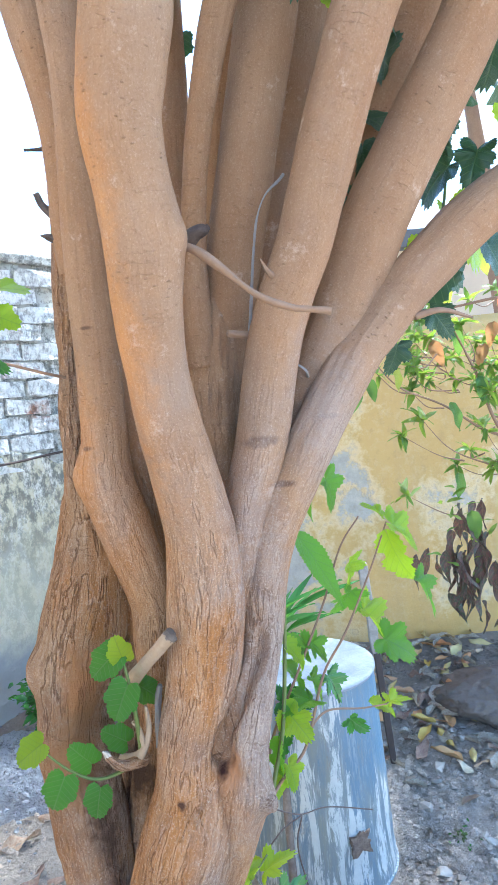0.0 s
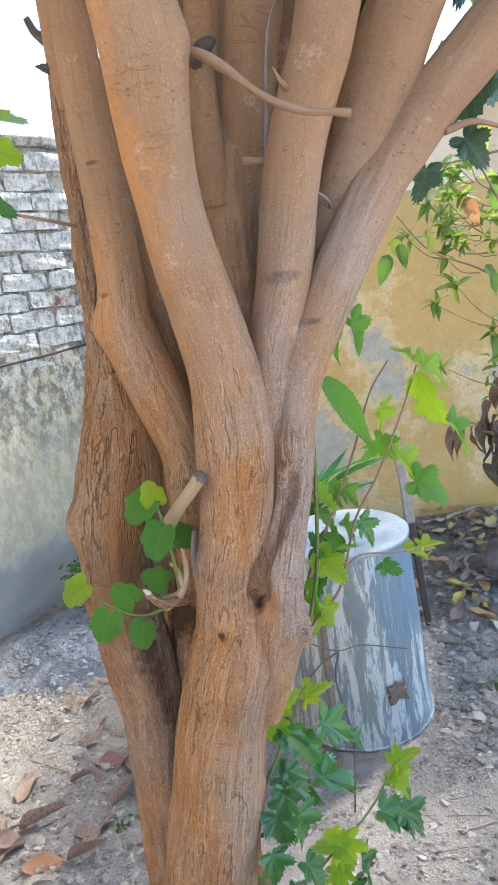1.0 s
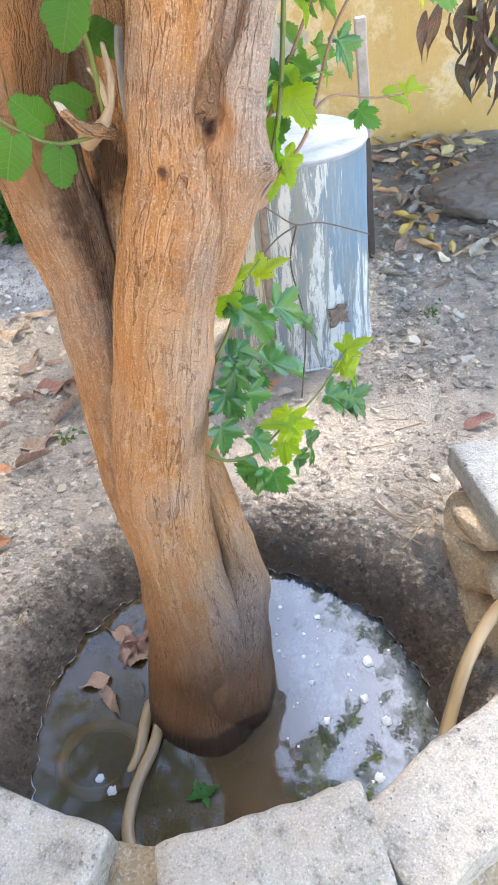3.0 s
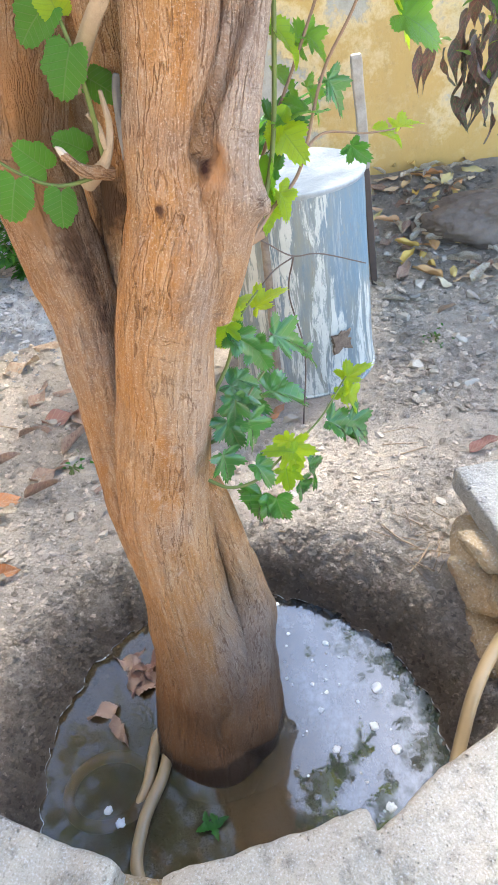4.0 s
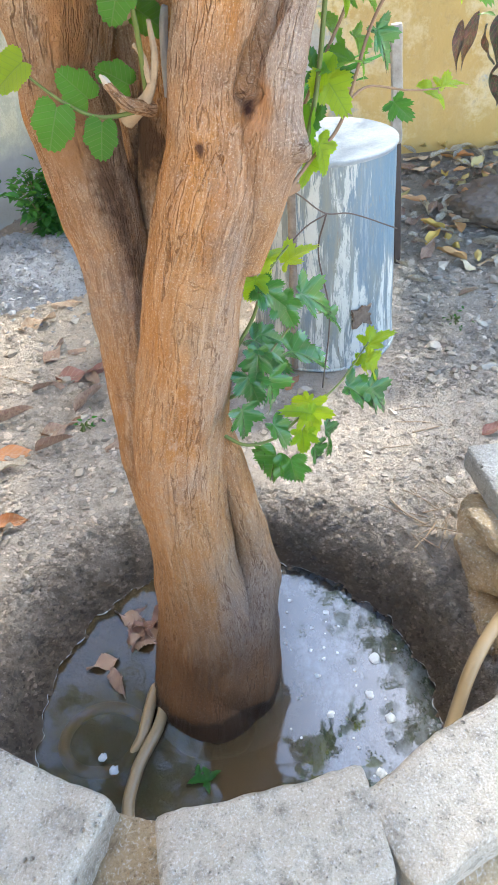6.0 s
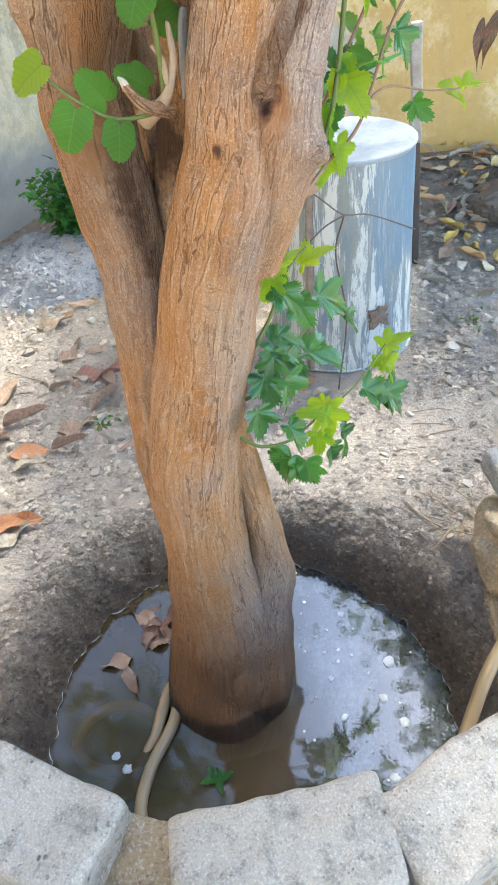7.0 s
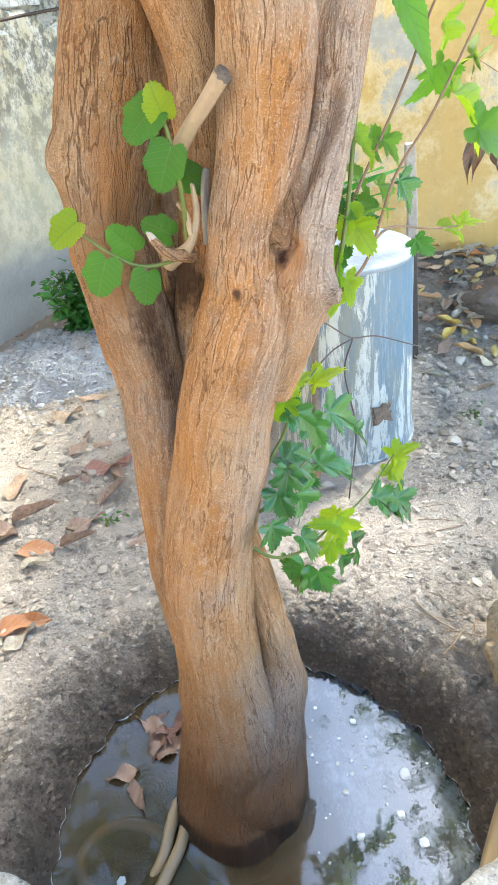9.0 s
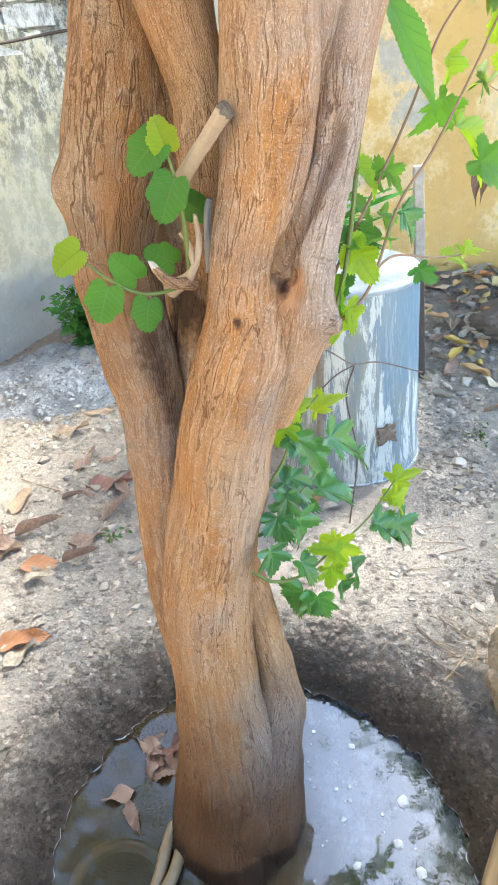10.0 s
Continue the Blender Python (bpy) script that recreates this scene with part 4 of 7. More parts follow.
def tree_part(name, bm, material, label="", parent=None):
    ob = part(name, bm, material, parent or tree, label)
    if not parent:
        ob.matrix_parent_inverse = TREE0
    return ob


CLEFT = [(0.119, 1.022, 1.214), (0.111, 1.019, 1.19), (0.104, 1.017, 1.178), (0.091, 1.012, 1.161), (0.082, 1.008, 1.142), (0.072, 1.005, 1.121), (0.060, 1.004, 1.103), (0.050, 1.003, 1.085), (0.044, 1.0, 1.065)]
GROOVE = [(tuple(p), 0.0075, -0.016) for p in spline(CLEFT, 36)] + [((0.052, 0.985, 1.066), 0.012, -0.022), ((0.054, 0.985, 1.088), 0.010, -0.018), ((0.060, 0.99, 1.106), 0.009, -0.012), ((0.058, 0.985, 1.04), 0.012, -0.006), ((-0.012, 0.968, 1.012), 0.010, -0.006)]
TRUNK = [(-0.155, 0.985, -0.42, 0.155), (-0.146, 0.99, -0.30, 0.142), (-0.133, 1.0, -0.168, 0.131), (-0.118, 1.012, 0.046, 0.112), (-0.128, 1.03, 0.214, 0.086), (-0.128, 1.04, 0.368, 0.081), (-0.119, 1.05, 0.5, 0.083), (-0.093, 1.055, 0.617, 0.076), (-0.068, 1.05, 0.726, 0.072), (-0.049, 1.045, 0.82, 0.070), (-0.023, 1.04, 0.902, 0.070), (-0.003, 1.038, 0.96, 0.070), (0.010, 1.045, 1.01, 0.056), (0.018, 1.055, 1.05, 0.040), (0.02, 1.06, 1.08, 0.025)]
KNOTS = [((-0.12, 0.86, -0.16), 0.095, 0.062), ((-0.04, 0.89, -0.12), 0.045, 0.010), ((-0.23, 0.92, -0.11), 0.05, 0.012), ((-0.13, 0.87, -0.13), 0.03, -0.007), ((-0.18, 0.875, -0.06), 0.03, 0.006), ((-0.09, 0.89, 0.0), 0.025, -0.004), ((-0.06, 0.975, 0.93), 0.022, 0.006), ((0.03, 0.965, 0.97), 0.02, 0.006), ((-0.10, 0.97, 0.70), 0.02, 0.003), ((-0.06, 0.97, 1.0), 0.02, 0.006), ((-0.006, 0.95, 1.03), 0.022, 0.014), ((0.09, 0.99, 1.0), 0.03, 0.02), ((0.05, 0.98, 1.03), 0.05, 0.012), ((-0.02, 0.965, 0.95), 0.05, 0.006)]
tree_part("trunk", tube(TRUNK, 420, 230, ridges=0.0030, bumps=KNOTS + GROOVE, lobes=0.10, seed=1.0), BARK, "tan furrowed bark, wet and dark at the water")
RIDGE = [(-0.085, 0.955, -0.34, 0.104), (-0.078, 0.957, -0.177, 0.100), (-0.066, 0.972, -0.05, 0.092), (-0.042, 1.005, 0.05, 0.076), (-0.022, 1.045, 0.125, 0.058), (-0.014, 1.066, 0.18, 0.047), (-0.014, 1.078, 0.25, 0.036), (-0.026, 1.078, 0.36, 0.030), (-0.040, 1.072, 0.484, 0.026), (-0.055, 1.07, 0.60, 0.016)]
tree_part("root_buttress", tube(RIDGE, 150, 80, ridges=0.0024, lobes=0.15, seed=2.0, bumps=[((0.035, 1.08, 0.13), 0.04, 0.012)]), BARK)
STEMS = {
    "front": [(-0.018, 1.04, 0.90, 0.056), (-0.008, 1.035, 0.97, 0.056), (0.001, 1.03, 1.025, 0.052), (0.008, 1.025, 1.083, 0.047), (0.022, 1.02, 1.135, 0.047), (0.034, 1.02, 1.182, 0.050), (0.043, 1.02, 1.24, 0.053), (0.049, 1.01, 1.296, 0.053), (0.05, 1.0, 1.377, 0.048), (0.039, 0.98, 1.459, 0.045), (0.027, 0.96, 1.536, 0.041), (0.022, 0.94, 1.608, 0.040), (0.024, 0.92, 1.676, 0.043), (0.029, 0.9, 1.739, 0.046), (0.025, 0.885, 1.801, 0.043), (0.022, 0.87, 1.859, 0.045), (0.033, 0.86, 1.915, 0.047), (0.045, 0.85, 1.969, 0.048), (0.05, 0.84, 2.022, 0.046), (0.064, 0.82, 2.12, 0.043), (0.09, 0.80, 2.4, 0.040), (0.13, 0.78, 2.8, 0.034)],
    "right": [(0.020, 1.045, 0.84, 0.030), (0.045, 1.035, 0.92, 0.038), (0.066, 1.020, 0.993, 0.041), (0.075, 1.012, 1.047, 0.037), (0.082, 1.018, 1.079, 0.034), (0.099, 1.035, 1.139, 0.031), (0.112, 1.048, 1.183, 0.030), (0.120, 1.055, 1.222, 0.032), (0.126, 1.058, 1.285, 0.036), (0.144, 1.06, 1.353, 0.037), (0.189, 1.06, 1.43, 0.034), (0.234, 1.07, 1.506, 0.034), (0.286, 1.08, 1.583, 0.035), (0.337, 1.09, 1.643, 0.037), (0.399, 1.1, 1.704, 0.039), (0.481, 1.12, 1.774, 0.040), (0.569, 1.14, 1.828, 0.041), (0.687, 1.16, 1.89, 0.040), (0.95, 1.25, 2.1, 0.035)],
    "right_upper": [(0.16, 1.12, 1.45, 0.036), (0.215, 1.13, 1.55, 0.042), (0.270, 1.11, 1.623, 0.047), (0.306, 1.1, 1.713, 0.048), (0.34, 1.09, 1.79, 0.048), (0.384, 1.07, 1.867, 0.046), (0.426, 1.05, 1.937, 0.045), (0.464, 1.03, 2.002, 0.044), (0.493, 1.01, 2.069, 0.044), (0.54, 1.0, 2.191, 0.043), (0.64, 1.0, 2.6, 0.036)],
    "far_middle": [(0.09, 1.24, 1.6, 0.030), (0.101, 1.25, 1.736, 0.030), (0.115, 1.25, 1.889, 0.030), (0.134, 1.24, 2.025, 0.033), (0.166, 1.22, 2.151, 0.034), (0.198, 1.2, 2.279, 0.033), (0.25, 1.18, 2.7, 0.028)],
    "middle": [(0.06, 1.065, 1.12, 0.020), (0.078, 1.06, 1.22, 0.028), (0.096, 1.05, 1.311, 0.032), (0.116, 1.05, 1.399, 0.034), (0.144, 1.05, 1.485, 0.036), (0.168, 1.04, 1.595, 0.037), (0.192, 1.03, 1.67, 0.037), (0.222, 1.01, 1.739, 0.037), (0.245, 0.99, 1.806, 0.038), (0.267, 0.975, 1.87, 0.039), (0.289, 0.96, 1.931, 0.039), (0.312, 0.95, 1.992, 0.04), (0.341, 0.94, 2.049, 0.04), (0.386, 0.93, 2.154, 0.04), (0.48, 0.93, 2.5, 0.036)],
    "back": [(0.085, 1.12, 1.25, 0.036), (0.082, 1.14, 1.34, 0.038), (0.073, 1.14, 1.431, 0.043), (0.073, 1.15, 1.519, 0.046), (0.078, 1.15, 1.607, 0.044), (0.085, 1.16, 1.70, 0.036)],
    "back_slim": [(0.067, 1.13, 1.60, 0.029), (0.068, 1.12, 1.727, 0.022), (0.078, 1.11, 1.817, 0.019), (0.099, 1.09, 1.932, 0.019), (0.129, 1.07, 2.039, 0.022), (0.161, 1.05, 2.124, 0.024), (0.196, 1.03, 2.232, 0.023), (0.28, 1.0, 2.6, 0.02)],
    "back_tall": [(0.09, 1.17, 1.56, 0.036), (0.116, 1.16, 1.693, 0.041), (0.144, 1.15, 1.819, 0.044), (0.174, 1.14, 1.942, 0.044), (0.203, 1.13, 2.06, 0.046), (0.229, 1.12, 2.174, 0.048), (0.266, 1.1, 2.299, 0.046), (0.33, 1.08, 2.7, 0.04)],
    "far": [(0.12, 1.20, 1.45, 0.035), (0.15, 1.24, 1.65, 0.036), (0.2, 1.26, 1.839, 0.043), (0.25, 1.27, 2.029, 0.048), (0.295, 1.28, 2.218, 0.05), (0.34, 1.28, 2.401, 0.049), (0.42, 1.3, 2.8, 0.042)],
    "far_right": [(0.16, 1.2, 1.5, 0.034), (0.203, 1.22, 1.614, 0.034), (0.275, 1.22, 1.756, 0.039), (0.337, 1.2, 1.882, 0.04), (0.391, 1.18, 1.993, 0.039), (0.442, 1.16, 2.106, 0.043), (0.495, 1.14, 2.221, 0.042), (0.6, 1.12, 2.6, 0.036)],
    "far_left": [(0.03, 1.24, 1.5, 0.028), (0.034, 1.26, 1.675, 0.036), (0.040, 1.26, 1.859, 0.034), (0.050, 1.25, 2.044, 0.032), (0.055, 1.24, 2.223, 0.032), (0.067, 1.22, 2.389, 0.031), (0.05, 1.2, 2.8, 0.027)],
    "left": [(-0.150, 1.045, 0.16, 0.036), (-0.166, 1.055, 0.28, 0.045), (-0.178, 1.065, 0.40, 0.046), (-0.180, 1.07, 0.53, 0.045), (-0.175, 1.08, 0.662, 0.044), (-0.172, 1.09, 0.751, 0.044), (-0.169, 1.1, 0.839, 0.049), (-0.176, 1.115, 0.91, 0.055), (-0.187, 1.13, 0.991, 0.057), (-0.189, 1.14, 1.069, 0.058), (-0.179, 1.15, 1.141, 0.064), (-0.165, 1.16, 1.215, 0.068), (-0.142, 1.16, 1.313, 0.058), (-0.133, 1.16, 1.395, 0.045), (-0.137, 1.16, 1.496, 0.029), (-0.134, 1.15, 1.631, 0.023), (-0.123, 1.14, 1.752, 0.023), (-0.108, 1.12, 1.85, 0.021)],
    "left_inner": [(-0.125, 1.10, 0.60, 0.022), (-0.108, 1.14, 0.80, 0.030), (-0.085, 1.145, 0.93, 0.034), (-0.05, 1.12, 1.114, 0.032), (-0.043, 1.1, 1.203, 0.034), (-0.040, 1.09, 1.27, 0.035), (-0.062, 1.06, 1.383, 0.039), (-0.077, 1.05, 1.452, 0.037), (-0.074, 1.05, 1.517, 0.031), (-0.07, 1.04, 1.621, 0.030), (-0.07, 1.03, 1.722, 0.028), (-0.068, 1.02, 1.804, 0.025), (-0.063, 1.01, 1.884, 0.023), (-0.057, 1.0, 1.953, 0.023), (-0.057, 0.99, 2.042, 0.026), (-0.057, 0.98, 2.121, 0.028), (-0.055, 0.97, 2.238, 0.028), (-0.09, 0.95, 2.6, 0.024)],
    "fork_heart": [(-0.115, 1.11, 0.50, 0.045), (-0.115, 1.16, 0.68, 0.045), (-0.105, 1.21, 0.82, 0.050), (-0.09, 1.24, 1.0, 0.058), (-0.09, 1.23, 1.15, 0.060), (-0.09, 1.20, 1.30, 0.050), (-0.09, 1.17, 1.42, 0.036), (-0.09, 1.15, 1.55, 0.020)],
    "left_slim": [(-0.036, 1.12, 1.30, 0.024), (-0.038, 1.12, 1.393, 0.021), (-0.044, 1.11, 1.491, 0.017), (-0.048, 1.1, 1.578, 0.015), (-0.047, 1.1, 1.671, 0.015), (-0.045, 1.09, 1.80, 0.013)],
    "left_top": [(-0.108, 1.12, 1.76, 0.021), (-0.108, 1.1, 1.811, 0.020), (-0.1, 1.09, 1.89, 0.023), (-0.098, 1.08, 1.967, 0.027), (-0.108, 1.07, 2.058, 0.034), (-0.125, 1.06, 2.148, 0.038), (-0.158, 1.05, 2.267, 0.038), (-0.26, 1.02, 2.6, 0.033)],
}
LIMB_BUMPS = {
    "front": GROOVE + [((-0.012, 0.975, 1.03), 0.022, 0.010), ((0.075, 0.885, 1.735), 0.02, 0.006), ((0.04, 0.965, 1.34), 0.03, 0.004)],
    "right": GROOVE + [((0.105, 0.99, 1.0), 0.022, 0.016), ((0.07, 0.98, 1.045), 0.012, -0.008)],
    "left": [((-0.215, 1.07, 1.08), 0.02, 0.008), ((-0.16, 1.07, 1.13), 0.018, 0.008), ((-0.19, 1.07, 1.0), 0.018, 0.008), ((-0.15, 1.06, 0.97), 0.012, 0.006), ((-0.20, 1.07, 1.13), 0.014, -0.006), ((-0.235, 1.12, 1.16), 0.035, 0.022), ((-0.20, 1.08, 1.04), 0.03, 0.008), ((-0.14, 1.09, 1.08), 0.02, -0.012), ((-0.13, 1.09, 1.2), 0.02, -0.006)],
    "left_inner": [((-0.115, 1.05, 1.46), 0.03, 0.010)],
    "middle": [((0.144, 1.02, 1.49), 0.012, 0.006)],
    "back": [((0.07, 1.10, 1.56), 0.02, 0.012), ((0.09, 1.10, 1.50), 0.02, 0.010), ((0.05, 1.11, 1.62), 0.02, 0.010), ((0.10, 1.11, 1.58), 0.018, 0.010)],
}
ROUGH = {"left": 0.0036, "fork_heart": 0.0026, "back": 0.003, "left_inner": 0.0013, "front": 0.0012, "right": 0.0013}
for k, (key, pts) in enumerate(STEMS.items()):
    tree_part("limb", tube(pts, 20 * len(pts), 110, ridges=ROUGH.get(key, 0.0008), bumps=LIMB_BUMPS.get(key, ()), lobes=0.07, seed=10.0 + k), GNARLED if key == "left" else STEM_BARK)

# cut and broken stubs
STUBS = {
    "cut": ([(-0.09, 1.075, 1.14, 0.012), (-0.051, 1.02, 1.191, 0.0088), (-0.022, 0.99, 1.225, 0.0085), (-0.002, 0.972, 1.249, 0.0088)], DEADWOOD, "pale sawn branch stub"),
    "cut_end": ([(-0.006, 0.976, 1.2440, 0.0080), (-0.002, 0.972, 1.2490, 0.0084), (0.0, 0.970, 1.2520, 0.0070), (0.002, 0.969, 1.2540, 0.003)], plain_material("frayed_wood_end", (0.07, 0.05, 0.04), (0.34, 0.27, 0.21), 0.95, 160, 1.0), "frayed grey end of the stub"),
    "fork": ([(-0.101, 1.06, 1.036, 0.012), (-0.070, 1.03, 1.061, 0.0075), (-0.053, 1.02, 1.097, 0.0052), (-0.051, 1.01, 1.140, 0.0022)], DEADWOOD, "broken pale stub"),
    "fork2": ([(-0.062, 1.022, 1.08, 0.005), (-0.064, 1.015, 1.105, 0.0042), (-0.071, 1.01, 1.120, 0.0025)], DEADWOOD, ""),
    "short": ([(-0.068, 1.04, 1.048, 0.010), (-0.089, 1.0, 1.065, 0.0068), (-0.101, 0.983, 1.086, 0.0050), (-0.104, 0.981, 1.090, 0.0045)], BARK, "broken stub with a pale split end"),
    "short_end": ([(-0.101, 0.983, 1.086, 0.0044), (-0.104, 0.980, 1.093, 0.0040), (-0.108, 0.978, 1.099, 0.0016)], PALEWOOD, "pale split end of the stub"),
    "grey": ([(-0.048, 1.06, 1.055, 0.0055), (-0.044, 1.06, 1.113, 0.0046), (-0.039, 1.06, 1.140, 0.0050), (-0.037, 1.06, 1.146, 0.0040)], GREYWOOD, "grey dead stub"),
    "grey2": ([(-0.02, 1.03, 1.06, 0.008), (-0.024, 1.02, 1.11, 0.007), (-0.02, 1.015, 1.135, 0.006)], BARK, ""),
    "twig": ([(0.06, 0.91, 1.735, 0.006), (0.085, 0.9, 1.722, 0.0048), (0.11, 0.885, 1.699, 0.0046), (0.152, 0.878, 1.66, 0.0043), (0.189, 0.878, 1.643, 0.0046), (0.21, 0.879, 1.639, 0.0038), (0.233, 0.88, 1.635, 0.0044)], STEM_BROWN, "bare snapped twig"),
    "thin": ([(0.14, 1.1, 1.62, 0.003), (0.17, 1.09, 1.804, 0.0022), (0.214, 1.10, 1.863, 0.0018)], GREYWOOD, "thin grey twig"),
    "nub": ([(0.07, 1.07, 1.775, 0.014), (0.085, 1.05, 1.779, 0.010), (0.096, 1.045, 1.782, 0.0075), (0.101, 1.043, 1.785, 0.003)], DARKWOOD, ""),
    "nub2": ([(0.180, 1.0, 1.70, 0.006), (0.170, 0.985, 1.708, 0.0035), (0.163, 0.975, 1.720, 0.0012)], STEM_BROWN, ""),
    "nub3": ([(0.15, 1.05, 1.633, 0.007), (0.124, 1.04, 1.636, 0.006), (0.112, 1.035, 1.638, 0.005)], STEM_BROWN, ""),
    "thorn": ([(0.22, 1.08, 1.57, 0.003), (0.215, 1.06, 1.578, 0.0025), (0.20, 1.055, 1.590, 0.001)], GREYWOOD, ""),
    "side": ([(0.05, 1.07, 0.918, 0.010), (0.085, 1.1, 0.917, 0.008), (0.106, 1.12, 0.915, 0.006)], STEM_BROWN, ""),
    "spur": ([(0.085, 1.0, 1.0, 0.018), (0.105, 0.985, 1.002, 0.014), (0.113, 0.98, 1.006, 0.008)], BARK, "healed knot of a lost branch"),
    "leftspur": ([(-0.11, 1.09, 1.93, 0.007), (-0.125, 1.085, 1.925, 0.004), (-0.145, 1.07, 1.92, 0.002)], DARKWOOD, ""),
    "leftspur2": ([(-0.11, 1.10, 1.83, 0.012), (-0.135, 1.10, 1.85, 0.006), (-0.145, 1.10, 1.87, 0.004)], DARKWOOD, ""),
    "leftspur3": ([(-0.11, 1.10, 1.80, 0.007), (-0.13, 1.09, 1.805, 0.006), (-0.142, 1.09, 1.808, 0.002)], DARKWOOD, ""),
    "topfork": ([(0.075, 0.86, 1.98, 0.010), (0.11, 0.9, 2.02, 0.009), (0.15, 0.93, 2.055, 0.008), (0.22, 0.98, 2.13, 0.007)], STEM_BROWN, ""),
}
for pts, material, label in STUBS.values():
    tree_part("stub", tube(pts, 14 * len(pts), 24, ridges=0.0032 if material.name in ("frayed_wood_end", "dark_broken_bark") else 0.0011, lobes=0.25, seed=3.0, fine=90.0), material, label)


def shoot(name, pts, r0, r1, material, label=""):
    n = len(pts)
    return tree_part(name, tube([(*p, r0 + (r1 - r0) * k / (n - 1)) for k, p in enumerate(pts)], 10 * n, 8), material, label)


def leaves_on(parent_ob, specs, old, new_, rng, grow_=1.0, loose=False, flat=False, more=0.0):
    """Leaves on a shoot: (x, y, z, size, young?, tip direction)."""
    specs = list(specs)
    for x, y, z, s, young, way in specs[:]:
        if rng.random() < more:
            specs.append((x + rng.gauss(0, 0.018), y + rng.gauss(0, 0.018), z + rng.gauss(0, 0.018), s * rng.uniform(0.5, 0.8), young, [c + rng.gauss(0, 0.45) for c in way]))
    for x, y, z, s, young, way in specs:
        me = rng.choice(new_ if young else old)
        way = Vector(way).normalized()
        length = s * grow_
        at = Vector((x, y, z)) - way * length * 0.5
        up = (rng.uniform(-0.75, 0.75), -1 + rng.uniform(-0.2, 0.4), rng.uniform(-0.1, 1.3))
        if loose:
            up = (rng.uniform(-0.9, 0.9), rng.uniform(-1.0, -0.2), rng.uniform(0.5, 1.9))
        if flat:
            up = (rng.uniform(-0.3, 0.3), -1, rng.uniform(0.3, 0.8))
        part_of("leaf", me, None, parent_ob, "yellow-green young leaf" if young else "", m=face(at, way, up, length))


rng = random.Random(4)
low = shoot("shoot", [(-0.02, 1.06, 0.66), (0.003, 1.06, 0.70), (0.03, 1.075, 0.74), (0.055, 1.09, 0.80), (0.09, 1.12, 0.83)], 0.0042, 0.0015, STEM_GREEN, "leafy side shoot on the trunk")
low2 = shoot("shoot", [(-0.04, 1.05, 0.53), (0.0, 1.04, 0.512), (0.05, 1.05, 0.515), (0.095, 1.08, 0.533), (0.171, 1.15, 0.549), (0.229, 1.2, 0.60)], 0.0034, 0.0015, STEM_GREEN)
low3 = shoot("shoot", [(-0.02, 1.06, 0.60), (0.02, 1.05, 0.63), (0.05, 1.06, 0.68), (0.10, 1.10, 0.72)], 0.0034, 0.0015, STEM_GREEN)
leaves_on(low, [(0.05, 1.08, 0.83, 0.06, 1, (0.3, 0.0, 1)), (0.094, 1.12, 0.815, 0.06, 1, (0.7, 0, 0.7)), (0.06, 1.05, 0.786, 0.06, 0, (0.8, -0.3, -0.6)), (0.035, 1.05, 0.80, 0.05, 1, (-0.3, -0.3, -0.9)), (0.128, 1.14, 0.732, 0.085, 0, (1, 0, -0.35)), (0.165, 1.18, 0.671, 0.055, 0, (1, 0.1, -0.6)), (0.08, 1.06, 0.755, 0.06, 0, (0.4, -0.5, -0.8))], M_SHINY, M_NEW[1:3], rng, 0.92, True, more=0.55)
leaves_on(low3, [(0.045, 1.06, 0.70, 0.07, 0, (0.9, -0.2, -0.3)), (0.113, 1.16, 0.617, 0.095, 0, (1, 0.1, -0.15)), (0.03, 1.03, 0.68, 0.06, 0, (-0.2, -0.6, -0.9)), (0.057, 1.05, 0.619, 0.085, 0, (0.4, -0.2, -1)), (0.02, 1.03, 0.64, 0.07, 0, (0.3, -0.5, -0.9))], M_SHINY, M_NEW[1:3], rng, 0.92, True, more=0.55)
leaves_on(low2, [(0.006, 1.0, 0.598, 0.07, 0, (0.3, -0.4, -1)), (0.118, 1.08, 0.53, 0.085, 1, (0.3, -0.4, -0.8)), (0.105, 1.07, 0.555, 0.06, 1, (-0.6, -0.2, 0.6)), (0.039, 1.05, 0.452, 0.08, 0, (-0.5, -0.3, -0.9)), (0.077, 1.04, 0.445, 0.08, 0, (0.1, -0.3, -1)), (0.155, 1.12, 0.455, 0.08, 0, (0.6, 0, -0.9)), (0.209, 1.16, 0.525, 0.08, 0, (1, -0.2, -0.3)), (0.245, 1.2, 0.548, 0.07, 1, (0.8, 0, -0.7)), (0.238, 1.2, 0.605, 0.06, 1, (0.6, 0, 0.6)), (0.25, 1.18, 0.495, 0.09, 0, (0.8, -0.1, -0.6)), (0.06, 1.05, 0.53, 0.06, 0, (0.6, -0.4, -0.5)), (0.10, 1.07, 0.49, 0.06, 1, (0.1, -0.5, -0.9))], M_SHINY, M_NEW[1:3], rng, 0.92, True, more=0.55)

